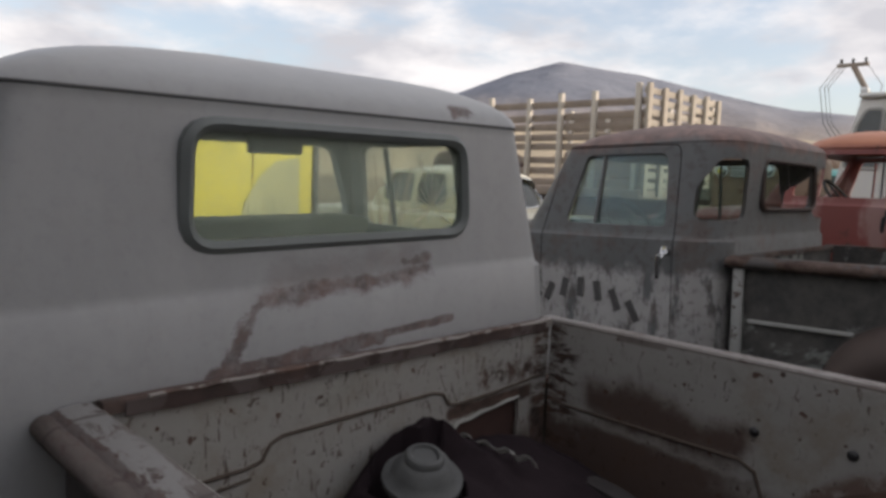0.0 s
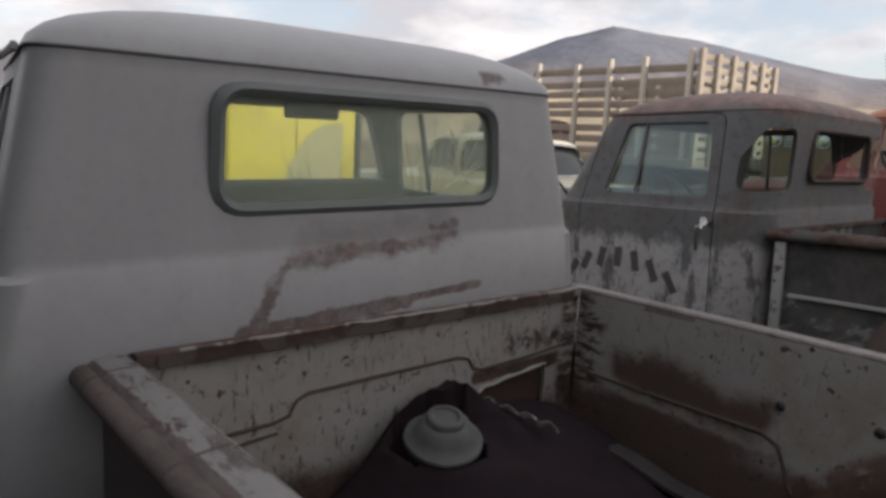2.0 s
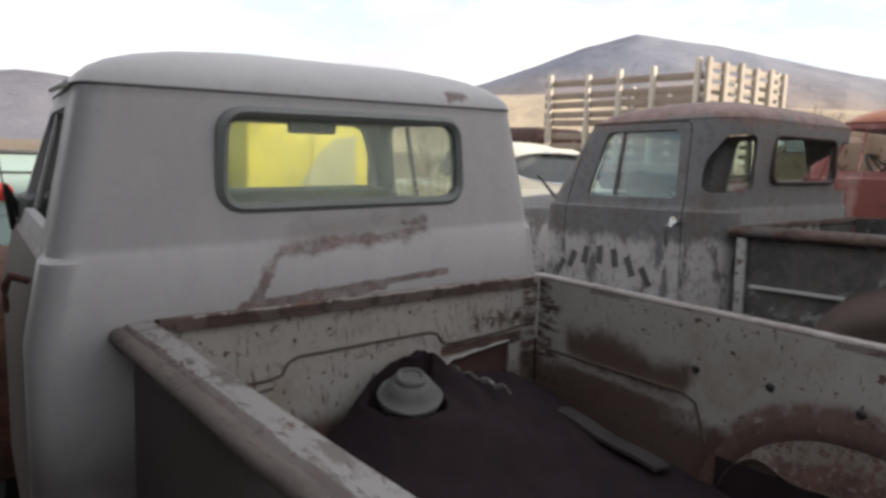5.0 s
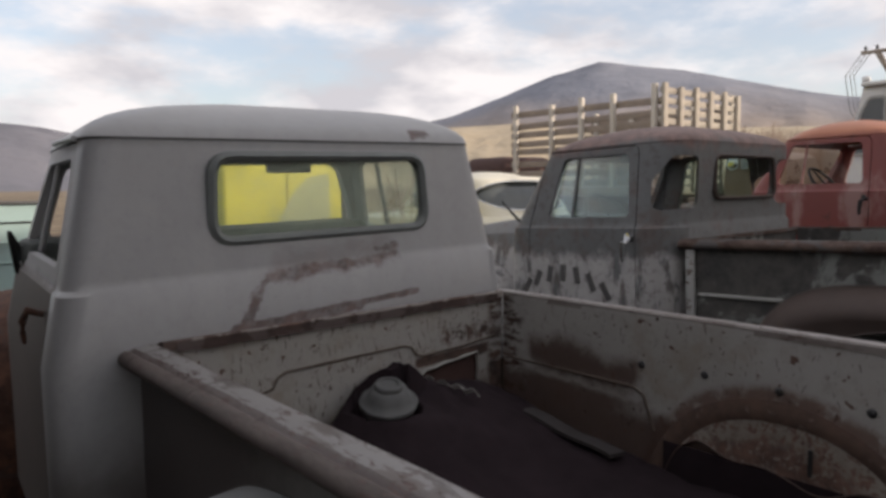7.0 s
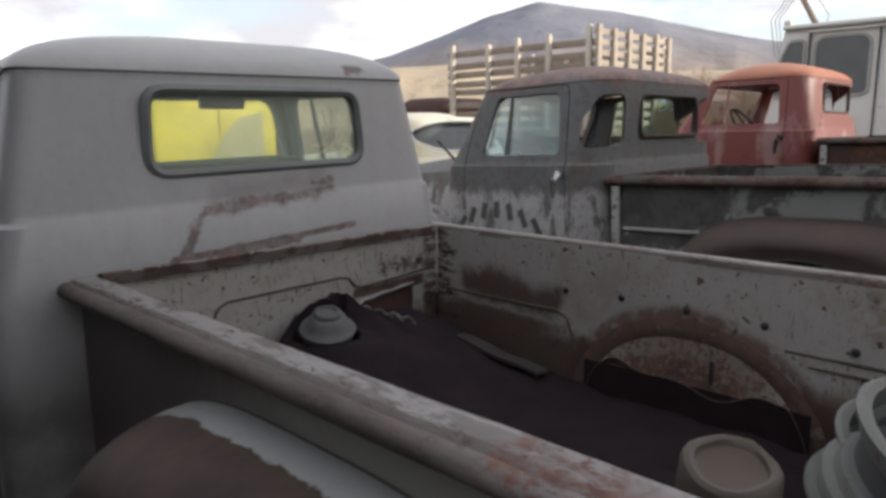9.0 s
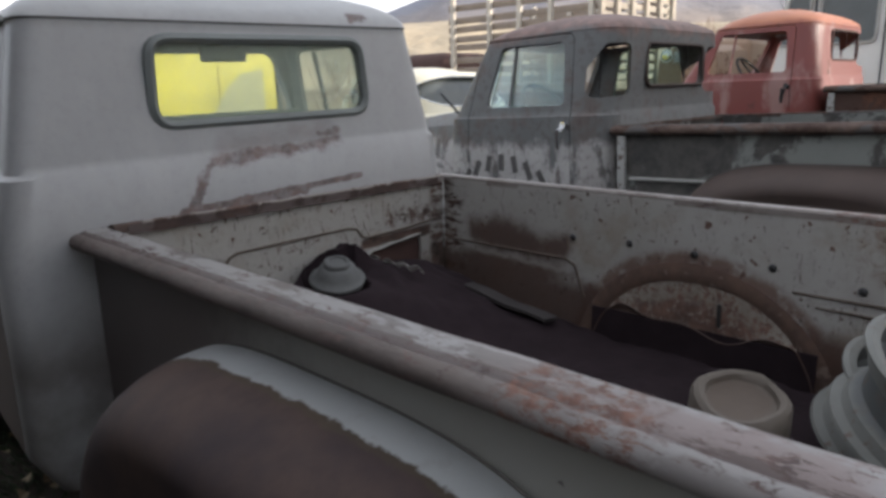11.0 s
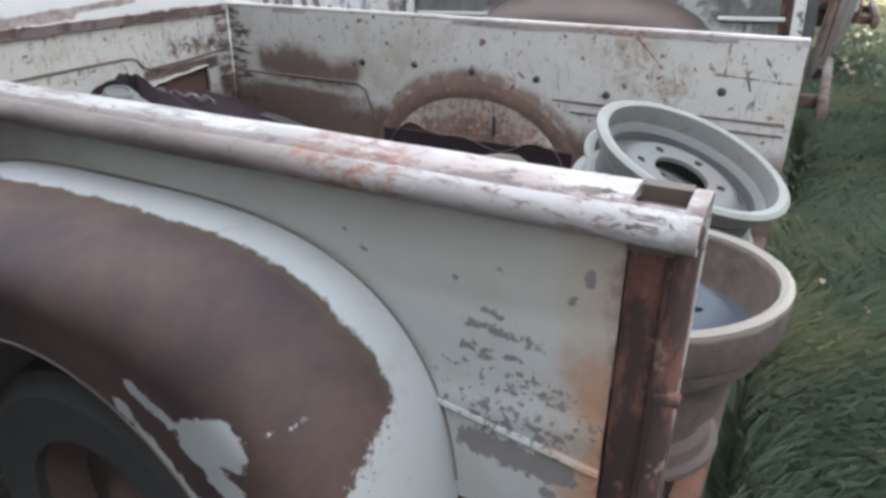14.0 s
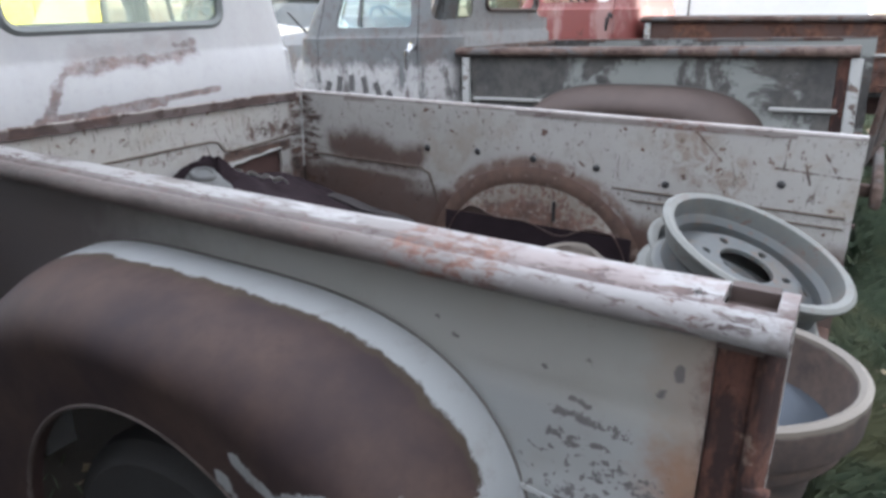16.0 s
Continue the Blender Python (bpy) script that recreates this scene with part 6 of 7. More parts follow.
# ---- cars ----
def sedan(name, label, at, turn, paint, length=4.9, width=1.8, z0=0.30, deck=1.02, roof=1.52, alloy=False, cabin=(0.30, 0.62), crown=0.0):
    """A saloon car lofted along its length: bonnet, cabin with carved windows, boot, bumpers and wheels. It heads along +y."""
    ob = thing(name, label, "car", at, turn)
    hw = width / 2
    rows = []
    for k in range(25):
        s = k / 24
        y = length * (s - 0.5)
        nose_in = 1 - 0.16 * abs(2 * s - 1) ** 5
        h = deck - 0.10 * abs(2 * s - 1) ** 3
        w = hw * nose_in
        rows.append([(w * a, y, z0 + (h - z0) * b) for a, b in ((-0.92, 0), (-1, 0.2), (-1, 0.62), (-0.97, 0.86), (-0.86, 0.97), (-0.4, 1.0), (0, 1.01), (0.4, 1.0), (0.86, 0.97), (0.97, 0.86), (1, 0.62), (1, 0.2), (0.92, 0))])
    wells = [lathe([(0.0, -0.3), (0.37, -0.3), (0.37, 0.3), (0.0, 0.3)], 24, Matrix.Translation((sx * hw, ly * length, 0.34)) @ Matrix.Rotation(radians(90), 4, "Y")) for sx in (-1, 1) for ly in (-0.29, 0.31)]
    part("body", carve(skin(rows), wells), paint, ob)
    y0, y1 = -length / 2 + cabin[0] * length - 0.32, -length / 2 + cabin[1] * length + 0.32
    def top_ring(d):
        out = []
        for k in range(8):
            q = k / 7
            z = deck - 0.04 + (roof - deck + 0.04 - d) * math.sin(math.pi / 2 * q) if k else deck - 0.04
            pull = 0.42 * q if q < 0.85 else 0.36 + 0.9 * (q - 0.78)
            w = (hw - 0.10 - 0.16 * q ** 1.6 - (0.20 if k == 7 else 0.0)) - d
            out.append([(p.x, p.y, z) for p in rounded([(-w, y0 + pull + d), (w, y0 + pull + d), (w * 0.96, y1 - pull - d), (-w * 0.96, y1 - pull - d)], [0.35, 0.35, 0.28, 0.28], 6)])
        for shrink, rise in ((0.78, 0.55), (0.45, 0.9), (0.12, 1.0)) if crown else ():
            out.append([(x * shrink, mid + (y - mid) * shrink, roof - d + crown * rise) for x, y, z in out[7]])
        return out
    def rear_y(x, z):
        q = math.asin(min(1.0, (z - deck + 0.04) / (roof - deck + 0.04))) * 2 / math.pi
        past = max(0.0, abs(x) - (hw - 0.10 - 0.16 * q ** 1.6 - 0.35))
        return y0 + 0.42 * q + 0.35 - math.sqrt(max(0.0, 0.35 ** 2 - past * past))
    mid = (y0 + y1) / 2
    shell = skin(top_ring(0.0))
    zl, zh = deck + 0.05, roof - (0.06 if crown else 0.12)
    round_win = 0.11 if crown else 0.06
    holes = [skin(top_ring(0.05)), raised(rounded([(y0 + 0.40, zl), (mid - 0.05, zl), (mid - 0.05, zh), (y0 + 0.56, zh)], round_win), (0, 0, 0), (0, 1, 0), (0, 0, 1), -2, 2), raised(rounded([(mid + 0.05, zl), (y1 - 0.35, zl), (y1 - 0.55, zh), (mid + 0.05, zh)], round_win), (0, 0, 0), (0, 1, 0), (0, 0, 1), -2, 2)]
    back = rounded([(-hw + 0.13, zl), (hw - 0.13, zl), (hw - 0.24, zh), (-hw + 0.24, zh)], round_win * 1.5)
    if crown:
        back = [((hw - 0.155) * math.copysign(abs(math.cos(a)) ** 0.75, math.cos(a)), (zl + zh) / 2 - 0.01 + (zh - zl) / 2 * math.copysign(abs(math.sin(a)) ** 0.8, math.sin(a))) for a in [math.tau * k / 36 for k in range(36)]]
    else:
        back = [(p.x, p.y) for p in back]
    holes.append(raised(back, (0, (y0 + y1) / 2, 0), (1, 0, 0), (0, 0, 1), -2.4, 2.4))
    part("cabin", carve(shell, holes), paint, ob)
    part("glazing", skin([[(x * 0.985, y0 + (y - y0) * 0.985 + 0.02, z - 0.02) for x, y, z in r] for r in top_ring(0.02)]), GLASS_DARK, ob, "dark window glass")
    part("window_trim", tube([(x, rear_y(x, z) - 0.004, z) for x, z in back], 0.012, 6, closed=True), CHROME, ob, "bright trim round the rear window")
    for sy in (-1, 1):
        part("bumper", box((-hw * 0.92, sy * (length / 2 + 0.02) - 0.04, 0.42), (hw * 0.92, sy * (length / 2 + 0.02) + 0.04, 0.56), 0.03), CHROME if not alloy else paint, ob)
    for sx in (-1, 1):
        for ly in (-0.29, 0.31):
            m = Matrix.Translation((sx * (hw - 0.10), ly * length, 0.33)) @ Matrix.Rotation(radians(90) * sx, 4, "Y")
            w = part("wheel", lathe([(0.0, 0.07), (0.05, 0.07), (0.07, 0.05), (0.20, 0.045), (0.215, 0.09), (0.215, -0.09), (0.0, -0.09)], 24, m), GALV, ob)
            part("tyre", lathe([(0.21, -0.10), (0.30, -0.10), (0.33, -0.07), (0.33, 0.07), (0.30, 0.10), (0.21, 0.09), (0.21, -0.10)], 30, m), TYRE_DARK, w)
            if alloy:
                for k in range(5):
                    a = math.tau * k / 5
                    part("wheel_slot", box((-0.03, -0.035, 0.046), (0.045, 0.035, 0.056), 0.0, m=m @ Matrix.Rotation(a, 4, "Z") @ Matrix.Translation((0.13, 0, 0))), BLACK, w)
        if alloy:
            part("sill", box((sx * hw * 0.985 - 0.02, -length * 0.29 + 0.40, 0.225), (sx * hw * 0.985 + 0.02, length * 0.31 - 0.40, 0.40), 0.015), CHALK, ob, "pale grey lower sill")
        part("tail_lamp", box((sx * hw * 0.80 - 0.07, -length / 2 - 0.02, 0.72), (sx * hw * 0.80 + 0.07, -length / 2 + 0.06, 0.84), 0.03), LAMP_RED, ob)
    return ob


sedan("saloon_car", "cream old saloon car with a wraparound rear window", (5.81, 5.55, 0.22), -4, CREAM, deck=0.96, roof=1.455, crown=0.065)
sedan("saloon_car", "red modern car with silver wheels, parked in sunlight", (14.6, -4.87, 0.72), 0, BRIGHT_RED, 4.4, 1.75, 0.22, 0.95, 1.45, True)
sedan("saloon_car", "turquoise old car with rust, seen beyond the trucks", (12.0, 2.55, 0.44), 86, TURQUOISE)


# ---- brown truck nose beyond the turquoise car ----
def brown_truck():
    """The front of a small old truck: rounded hood, pale slatted grille, round headlights. It heads along -x."""
    ob = thing("old_truck", "small old brown truck with a pale slatted grille and round headlights", "truck", (7.60, 2.24, 0.40))
    rows = []
    for k in range(8):
        q = k / 7
        w, h = 0.40 + 0.06 * q, 1.50 + 0.05 * math.sin(math.pi / 2 * q)
        rows.append([(0.85 * q, w * a, 0.55 + (h - 0.55) * b) for a, b in ((-1, 0), (-1, 0.78), (-0.93, 0.91), (-0.70, 0.98), (0, 1.0), (0.70, 0.98), (0.93, 0.91), (1, 0.78), (1, 0))])
    part("hood", skin(rows), RUST_TAN, ob)
    part("cab", box((0.82, -0.48, 0.50), (1.75, 0.52, 1.62), 0.10, seg=4), RUST_TAN, ob)
    grille = part("grille", box((-0.02, -0.15, 1.31), (0.01, 0.17, 1.455), 0.006), BLACK, ob)
    for i in range(4):
        part("grille_bar", box((-0.035, -0.15, 1.320 + 0.036 * i), (-0.012, 0.17, 1.338 + 0.036 * i), 0.004), WHITE, grille)
    for y in (-0.27, 0.29):
        m = pose(0.0, y, 1.40, 0, -90, 0)
        lamp = part("headlight", lathe([(0.0, 0.040), (0.05, 0.034), (0.068, 0.016), (0.068, -0.08), (0.0, -0.08)], 20, m), CHROME, ob)
        part("bezel", lathe([(0.068, 0.016), (0.084, 0.020), (0.090, 0.008), (0.084, -0.015), (0.068, 0.0), (0.068, 0.016)], 20, m), WHITE, lamp)
    part("bumper", box((-0.14, -0.52, 0.42), (-0.08, 0.54, 0.56), 0.02), CHALK, ob)
    for x in (0.38, 1.40):
        wheel_along(ob, x, -0.44)
        wheel_along(ob, x, 0.46)


def wheel_along(parent, x, y):
    m = Matrix.Translation((x, y, 0.36)) @ Matrix.Rotation(radians(90) * (1 if y < 0 else -1), 4, "X")
    whole = part("wheel", lathe([(0.0, 0.04), (0.10, 0.03), (0.20, 0.05), (0.215, 0.07), (0.215, -0.09), (0.0, -0.09)], 24, m), GALV, parent)
    part("tyre", lathe([(0.21, -0.09), (0.32, -0.10), (0.36, -0.05), (0.36, 0.05), (0.32, 0.085), (0.21, 0.075), (0.21, -0.09)], 30, m), TYRE_DARK, whole)


brown_truck()


# ---- stake-sided truck ----
def stake_truck():
    ob = thing("stake_truck", "old flatbed truck with tall weathered stake sides", "truck", (8.85, 0.0, 0.40))
    part("deck", box((-0.05, 4.35, 0.95), (2.60, 7.9, 1.10), 0.02), WOOD_DARK, ob)
    part("frame", box((0.6, 4.2, 0.6), (1.7, 10.0, 0.92), 0.02), DEEP_RUST, ob)
    stakes = ((4.48, 2.76), (5.28, 2.68), (5.95, 2.68), (6.63, 2.62), (7.53, 2.68))
    rnd = random.Random(4)
    for x in (0.0, 2.56):
        for y, zt in stakes:
            # side stakes take a paler wood copy, their sunlit look put in
            part("stake", box((x - 0.045, y - 0.040, 1.0), (x + 0.045, y + 0.040, zt), 0.008), WOOD_PALE, ob)
        for r in range(8):
            z = 1.14 + r * 0.185
            dz = rnd.uniform(-0.02, 0.02)
            part("slat", box((x + 0.048, 4.40, z + dz), (x + 0.075, 7.7, z + 0.115 + dz), 0.004, m=Matrix.Translation((0, 4, z)) @ Matrix.Rotation(radians(rnd.uniform(-0.5, 0.5)), 4, "X") @ Matrix.Translation((0, -4, -z))), WOOD_DARK, ob)
    for k in range(6):
        x = 0.06 + k * 0.49
        part("stake", box((x - 0.06, 4.30, 1.0), (x + 0.06, 4.36, 2.76 - 0.03 * (k % 2)), 0.008), WOOD, ob)
    for r in range(10):
        z = 1.12 + r * 0.165
        part("slat", box((0.0, 4.363, z), (2.58, 4.39, z + 0.10), 0.004), WOOD, ob)
    part("cab", box((0.35, 8.1, 0.9), (2.05, 9.6, 1.75), 0.30, seg=4), DEEP_RUST, ob)
    for y in (4.9, 9.6):
        wheel(ob, 0.25, -1, y, 0.42, 0.42)
        wheel(ob, 2.05, 1, y, 0.42, 0.42)


stake_truck()


# ---- yellow truck ahead, seen through the cab ----
def yellow_truck():
    ob = thing("box_truck", "yellow truck with a tall flat body parked ahead", "truck", (2.23, 4.52, 0.10))
    body = part("body", box((-0.70, 0.0, 0.62), (0.72, 2.6, 2.25), 0.05, seg=3), YELLOW, ob)
    part("corner_post", box((0.63, -0.02, 0.62), (0.695, 0.03, 2.22), 0.012), BLACK, body)
    part("rear_door_seam", box((-0.02, -0.004, 0.8), (-0.012, 0.02, 2.15)), RUSTY, body)
    # pale polygon: a reflection painted onto the body as a panel
    part("lower_panel", raised([(-0.20, 0.70), (0.48, 0.70), (0.48, 1.60), (0.22, 1.55), (0.06, 1.41), (-0.10, 1.16)], (0, -0.002, 0), (1, 0, 0), (0, 0, 1), -0.02, 0.006), PALE_YELLOW, body, "pale patch painted on the body for a reflection", smooth=False)
    for z in (1.0, 1.75):
        part("hinge", box((0.30, -0.02, z), (0.44, 0.012, z + 0.05), 0.006), BLACK, body)
    hood = part("hood", box((-1.52, 0.35, 0.60), (-0.72, 1.7, 1.34), 0.16, seg=4), OLIVE, ob, "dull olive engine cover")
    for x, y, z in ((-1.32, 0.40, 1.36), (-1.00, 0.45, 1.33)):
        part("lamp", lathe([(0.0, 0.07), (0.06, 0.06), (0.095, 0.02), (0.10, -0.05), (0.0, -0.07)], 18, pose(x, y, z, 90, 0, 0)), INSIDE, hood)
    for y in (0.4, 1.9):
        wheel(ob, -0.40, -1, y, 0.38, 0.38)
        wheel(ob, 0.58, 1, y, 0.38, 0.38)


yellow_truck()


# ---- teal trailer ahead on the other side ----
def teal_truck():
    ob = thing("cargo_trailer", "pale teal trailer with a black top rail and round red lamp", "trailer", (-0.98, 3.8, -0.05))
    gate = part("tailgate", sheet(lambda u, v: (-0.75 + 1.62 * u, 0.0 + 0.004 * math.sin(u * 9), 0.55 + 0.95 * v), 20, 10, (0, 0.03, 0)), TEAL, ob)
    for z in (1.10, 1.24, 1.38):
        part("pressed_bead", tube([(-0.72, -0.004, z), (0.84, -0.004, z)], 0.008, 6), BLACK if z > 1.3 else TEAL, gate)
    part("top_rail", box((-0.78, -0.02, 1.502), (0.90, 0.05, 1.530), 0.01), BLACK, ob)
    for x in (-0.76, 0.86):
        part("side_panel", box((x - 0.02, 0.034, 0.55), (x + 0.02, 2.4, 1.50), 0.01), TEAL, ob)
    part("floor", box((-0.74, 0.034, 0.60), (0.84, 2.4, 0.64), 0.006), WOOD_DARK, ob)
    lamp = part("tail_lamp", lathe([(0.0, 0.03), (0.035, 0.026), (0.056, 0.008), (0.060, -0.02), (0.0, -0.03)], 20, pose(0.50, -0.05, 1.25, 90, 0, 0)), LAMP_RED, ob, "round red tail lamp")
    part("lamp_arm", tube([(0.50, -0.03, 1.30), (0.49, -0.02, 1.40), (0.48, 0.0, 1.51)], 0.006, 6), BLACK, lamp)
    part("drawbar", tube([(0.05, 2.4, 0.58), (0.05, 3.4, 0.55)], 0.035, 8), RUSTY, ob)
    for x, s in ((-0.75, -1), (0.85, 1)):
        wheel(ob, x, s, 1.2, 0.36)


teal_truck()


# ---- tyres standing in a row ----
def tyre_row():
    half = [(0.335, 0.085), (0.340, 0.108), (0.356, 0.116), (0.372, 0.112), (0.380, 0.118), (0.43, 0.140), (0.49, 0.146), (0.528, 0.141), (0.534, 0.132), (0.556, 0.124), (0.584, 0.098), (0.597, 0.05)]
    prof = [(r, -w) for r, w in half] + [(0.60, 0.0)] + [(r, w) for r, w in reversed(half)] + [(0.365, 0.0), (0.335, -0.085)]
    base = single("tyre", lathe(prof, 52), TYRE, "large dusty grey tractor tyre leaning in a row on the grass", "tyre", group="row of tyres")
    for s in (-1, 1):
        part("bead", lathe([(0.330, s * 0.088), (0.336, s * 0.112), (0.350, s * 0.120), (0.362, s * 0.112), (0.352, s * 0.100), (0.330, s * 0.088)], 52), TYRE_DARK, base, "dark bead round the opening")
        part("sidewall_ring", lathe([(0.470, s * 0.1445), (0.476, s * 0.150), (0.486, s * 0.151), (0.492, s * 0.1455)], 52), TYRE, base)
    for k, (x, y) in enumerate(((2.60, -3.26), (3.35, -3.10), (4.45, -3.04))):
        facing = Vector((-0.16, 0.87, 0.44)).to_track_quat("Z", "Y").to_matrix().to_4x4()
        m = Matrix.Translation((x, y, slope(x, y) + 0.60)) @ facing
        if k == 0:
            base.matrix_basis = m
        else:
            copy_thing(base, m)


tyre_row()


# ---- grass, leaves, brush ----
def blades():
    rnd = random.Random(11)
    verts, faces = [], []
    def blade(x, y, h, w, laid=False):
        a = rnd.gauss(5.0 * noise.noise(Vector((x * 0.9, y * 0.9, 12))) - 1.2, 0.7) if laid else rnd.uniform(0, math.tau)
        lean = h * (rnd.uniform(0.5, 1.4) if laid else rnd.uniform(0.2, 0.9))
        dx, dy = math.cos(a), math.sin(a)
        z = slope(x, y)
        i = len(verts)
        verts.extend([(x - dy * w, y + dx * w, z - 0.01), (x + dy * w, y - dx * w, z - 0.01), (x + dx * lean * 0.4 + dy * w * 0.7, y + dy * lean * 0.4 - dx * w * 0.7, z + h * 0.65), (x + dx * lean, y + dy * lean, z + h * 0.95)])
        faces.append((i, i + 1, i + 2))
        faces.append((i, i + 2, i + 3))
    for _ in range(150000):
        x, y = rnd.uniform(-1.2, 9.5), -0.9 - 5.6 * rnd.random() ** 1.25
        edge = 0.35 * wobble(x * 1.3, y * 1.3, 4.0, 1.0)
        if (y > -2.1 + edge * 0.4 and x < 1.0) or x < -0.75 + 2 * edge or y < -5.6 + 2 * edge:
            continue
        thick = noise.noise(Vector((x * 1.4, y * 1.4, 2)))
        if rnd.random() < 0.62 + 0.5 * thick:
            blade(x, y, rnd.uniform(0.03, 0.085) * (1.15 if x < 2.2 else 0.85), rnd.uniform(0.0007, 0.0014))
    for _ in range(95000):
        x, y = rnd.uniform(-0.75, 4.6), -2.06 - 2.4 * rnd.random() ** 1.4
        edge = 0.35 * wobble(x * 1.3, y * 1.3, 4.0, 1.0)
        if x > -0.75 + 2 * edge and rnd.random() < 0.75 + 0.6 * noise.noise(Vector((x * 2.6, y * 2.6, 7))):
            blade(x, y, rnd.uniform(0.06, 0.14), rnd.uniform(0.0007, 0.0014), True)
    for _ in range(16000):
        x, y = rnd.uniform(-1.9, -0.45), rnd.uniform(-0.7, 2.2)
        if rnd.random() < 0.5 + 0.9 * noise.noise(Vector((x * 3, y * 3, 5))):
            blade(x, y, rnd.uniform(0.015, 0.05), rnd.uniform(0.001, 0.002), True)
    for _ in range(9000):
        x, y = rnd.uniform(8.5, 22), rnd.uniform(-7, 1)
        blade(x, y, rnd.uniform(0.04, 0.09), 0.006)
    me = bpy.data.meshes.new("grass")
    me.from_pydata(verts, [], faces)
    n = Nodes("grass_blades", 0.8)
    info = n.t.nodes.new("ShaderNodeNewGeometry").outputs["Random Per Island"]
    c = n.mix(info, (0.056, 0.082, 0.050), (0.086, 0.112, 0.066))
    c = n.mix(n.step(n.noise(1.2, 4), 0.52, 0.66), c, (0.12, 0.125, 0.068))
    # far blades get the same sunlight as a tan colour
    c = n.mix(n.step(n.math("ADD", n.x, n.both(n.noise(0.8, 5), 2.0)), 8.2, 11.4), c, n.mix(info, (0.25, 0.205, 0.11), (0.16, 0.145, 0.075)))
    me.materials.append(n.done(c))
    tagged(new("grass", me), "shaded green grass in tufts", "grass", kind="stuff")


def leaves():
    rnd = random.Random(3)
    bm = bmesh.new()
    def leaf(x, y):
        s = rnd.uniform(0.024, 0.044) if y < -2.1 else rnd.uniform(0.014, 0.034)
        m = Matrix.Translation((x, y, slope(x, y) + (rnd.uniform(0.05, 0.10) if y < -2.1 and x > -0.7 else rnd.uniform(0.02, 0.05)))) @ Euler((rnd.uniform(-0.6, 0.6), rnd.uniform(-0.6, 0.6), rnd.uniform(0, 6.28))).to_matrix().to_4x4()
        edge = []
        for k in range(9):
            a = math.tau * k / 9
            r = s * (1 + 0.25 * math.cos(3 * a)) * (0.75 if k % 2 else 1.0)
            edge.append(bm.verts.new(m @ Vector((r * math.cos(a), 0.8 * r * math.sin(a), 0.25 * s * math.cos(2 * a)))))
        mid = bm.verts.new(m @ Vector((0, 0, -0.12 * s)))
        for k in range(9):
            bm.faces.new((mid, edge[k], edge[(k + 1) % 9]))
    for _ in range(70):
        x = rnd.uniform(0.3, 7.5)
        leaf(x, -2.62 + rnd.gauss(0, 0.20) + 0.02 * x)
    for _ in range(120):
        leaf(rnd.uniform(-2.2, -0.95), rnd.uniform(-1.2, 2.2))
    for _ in range(75):
        leaf(rnd.uniform(-1.15, -0.45), rnd.uniform(-0.25, 1.9))
    for _ in range(34):
        leaf(rnd.uniform(0, 8), rnd.uniform(-4, -2.2))
    for _ in range(46):
        leaf(rnd.uniform(0.4, 3.4), -2.58 + rnd.gauss(0, 0.16))
    me = bpy.data.meshes.new("leaves")
    bm.to_mesh(me)
    bm.free()
    n = Nodes("fallen_leaves", 0.75)
    info = n.t.nodes.new("ShaderNodeNewGeometry").outputs["Random Per Island"]
    c = n.mix(info, (0.15, 0.105, 0.060), (0.36, 0.30, 0.20))
    me.materials.append(n.done(n.mix(n.both(n.noise(60, 4), 0.4), c, (0.12, 0.08, 0.05))))
    tagged(new("fallen_leaves", me), "dry tan leaves scattered on the grass", "leaves", kind="stuff")


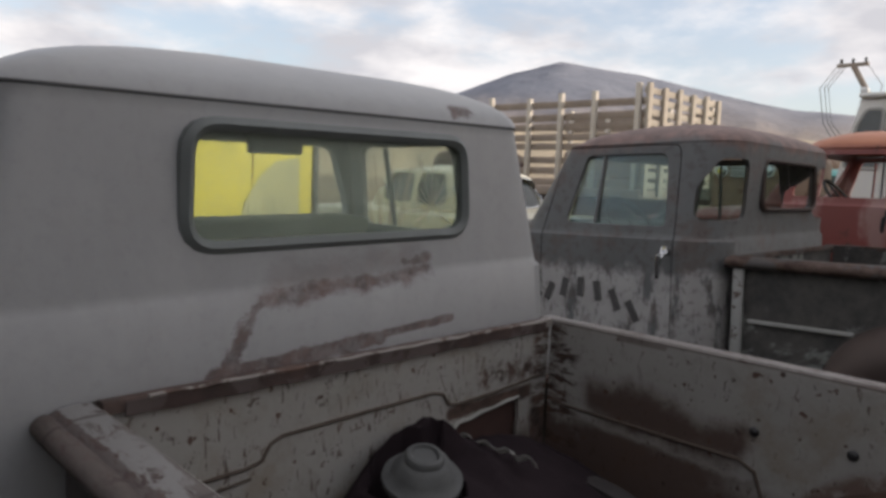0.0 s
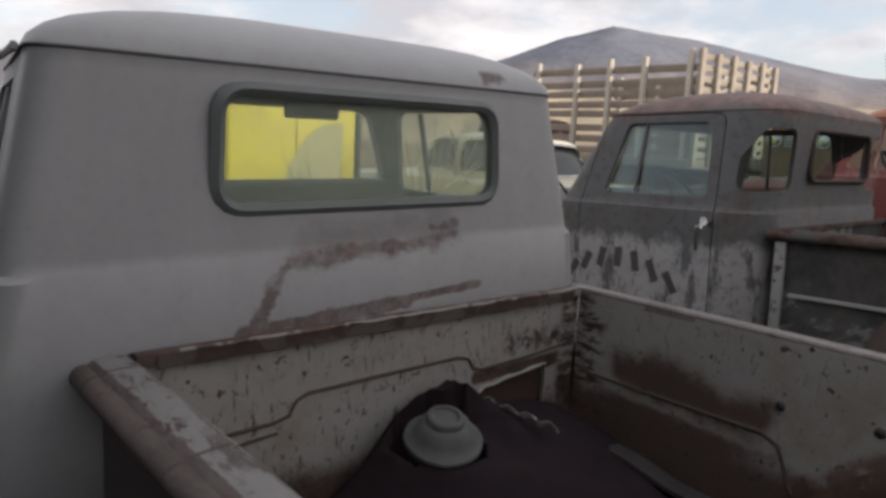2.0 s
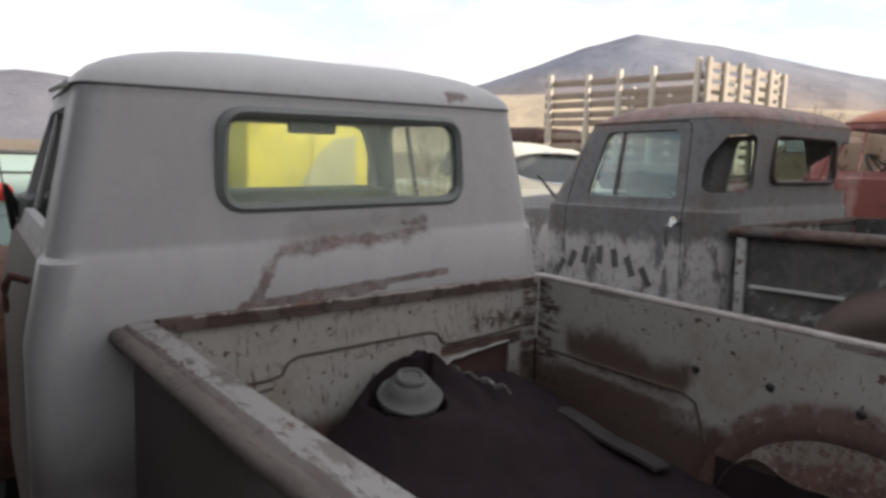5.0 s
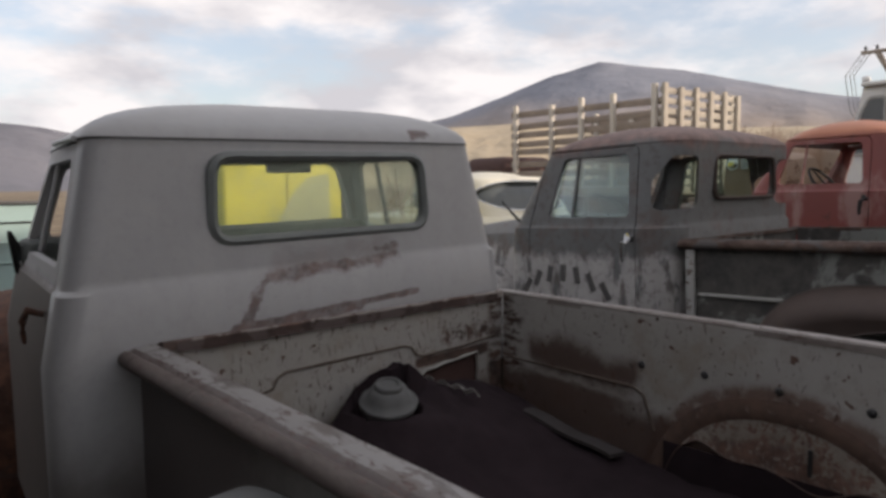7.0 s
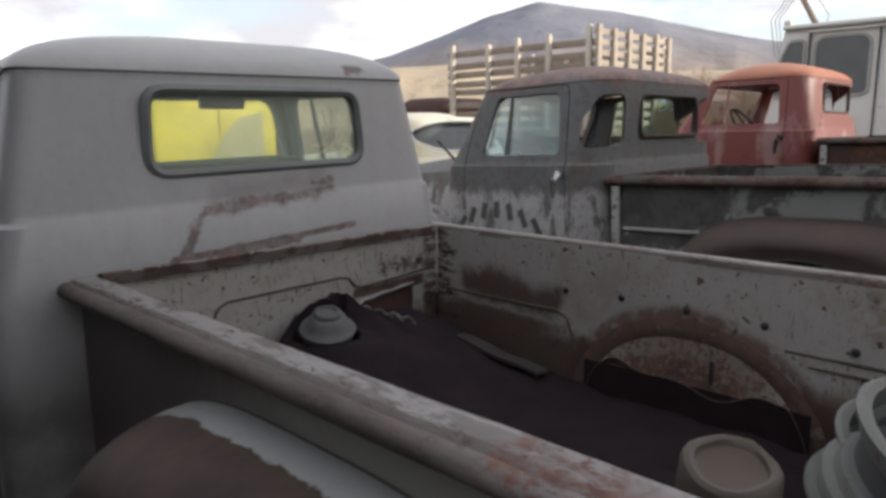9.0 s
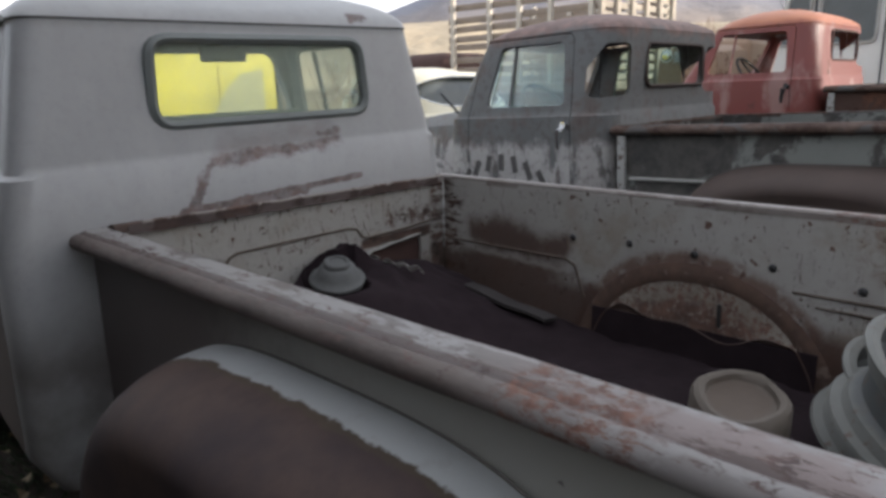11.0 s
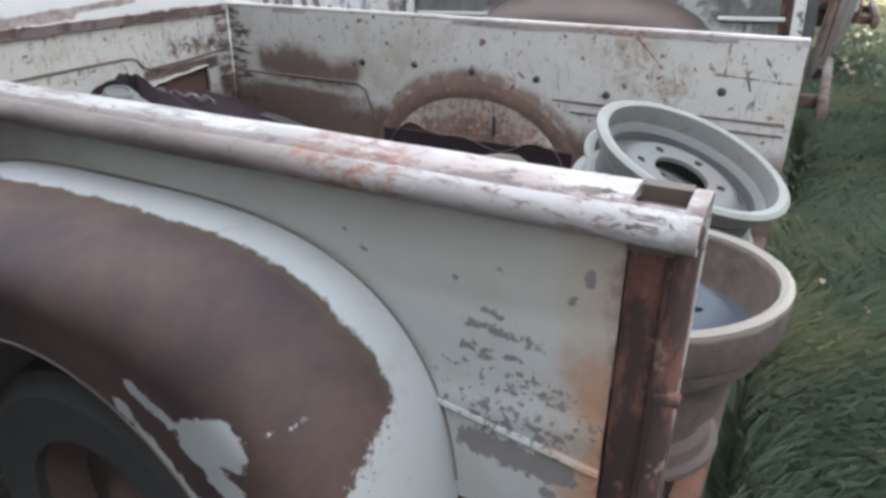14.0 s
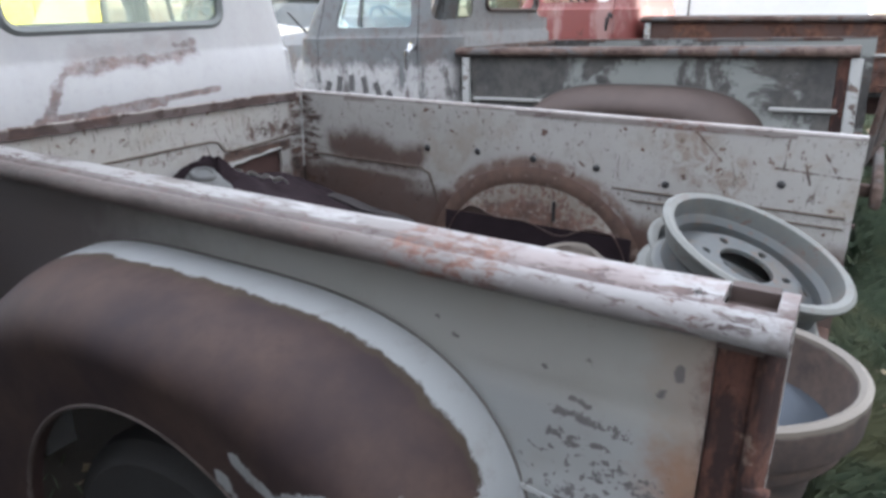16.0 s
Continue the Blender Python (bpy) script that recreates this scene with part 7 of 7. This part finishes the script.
def brush():
    """Leafless reddish brush between the yard and the hill."""
    rnd = random.Random(8)
    base = None
    for k in range(26):
        a = radians(rnd.uniform(58, 82))
        d = rnd.uniform(32, 52)
        at = (d * math.sin(a), d * math.cos(a), slope(30, 0) - 0.3)
        if base is None:
            base = thing("bush", "leafless reddish-brown brush behind the yard", "bush", at, group="far brush")
            twigs = bmesh.new()
            for _ in range(520):
                yaw, tilt, reach = rnd.uniform(0, 6.28), rnd.uniform(0.05, 1.25), rnd.uniform(1.2, 3.6)
                out = Vector((math.sin(tilt) * math.cos(yaw), math.sin(tilt) * math.sin(yaw), math.cos(tilt)))
                root = Vector((rnd.uniform(-1.6, 1.6), rnd.uniform(-1.6, 1.6), 0))
                tip = root + out * reach
                tube([root, root + out * reach * 0.5 + Vector((rnd.uniform(-0.2, 0.2), rnd.uniform(-0.2, 0.2), 0.1)), tip], [0.030, 0.020, 0.008], 3, twigs)
                for _ in range(9):
                    p = root + out * reach * rnd.uniform(0.4, 0.95)
                    q = p + Vector((rnd.uniform(-0.7, 0.7), rnd.uniform(-0.7, 0.7), rnd.uniform(0.1, 0.8)))
                    i = [twigs.verts.new(v) for v in (p, p + Vector((0.018, 0.012, 0)), q)]
                    twigs.faces.new(i)
            part("branchwork", twigs, BRUSH, base, smooth=False)
        else:
            copy_thing(base, pose(*at, 0, 0, rnd.uniform(0, 360)))


blades()
leaves()
brush()


# ---- open quarter window on the brown door ----
def quarter_window():
    tri = rounded([(0.0, 0.0), (0.075, -0.005), (0.105, 0.165)], 0.010, 4)
    at, u = (-0.742, 0.93, 1.275), Vector((-0.80, -0.60, 0)).normalized()
    vent = part("quarter_window", frame_ring(tri, 0.014, 0.002, at, tuple(u), (0, 0, 1), -0.006, 0.006), BLACK, truck, "open quarter window with a white latch")
    part("pane", raised(grown(tri, -0.012), at, tuple(u), (0, 0, 1), -0.002, 0.002), GLASS_DARK, vent, smooth=False)
    spot = Vector(at) + u * 0.045 + Vector((0, 0, 0.028))
    part("latch", box(spot - Vector((0.016, 0.010, 0.008)), spot + Vector((0.016, 0.010, 0.008)), 0.004), WHITE, vent)


quarter_window()


# ---- dry shrub between the trucks and the cream car ----
def dry_shrub():
    rnd = random.Random(8)
    bm = bmesh.new()
    for k in range(26):
        a, r, h = rnd.uniform(0, math.tau), rnd.uniform(0.15, 0.62), rnd.uniform(1.0, 1.65)
        tube([(0.03 * math.cos(a), 0.03 * math.sin(a), 0.0), (r * 0.35 * math.cos(a), r * 0.35 * math.sin(a), h * 0.55), (r * math.cos(a), r * math.sin(a), h)], [0.009, 0.007, 0.003], 5, bm=bm)
    bmesh.ops.translate(bm, verts=bm.verts, vec=(3.10, 3.65, slope(3.1, 3.65) - 0.01))
    single("shrub", bm, BRUSH, "dry shrub of thin bare stalks standing in the yard", "shrub")


dry_shrub()
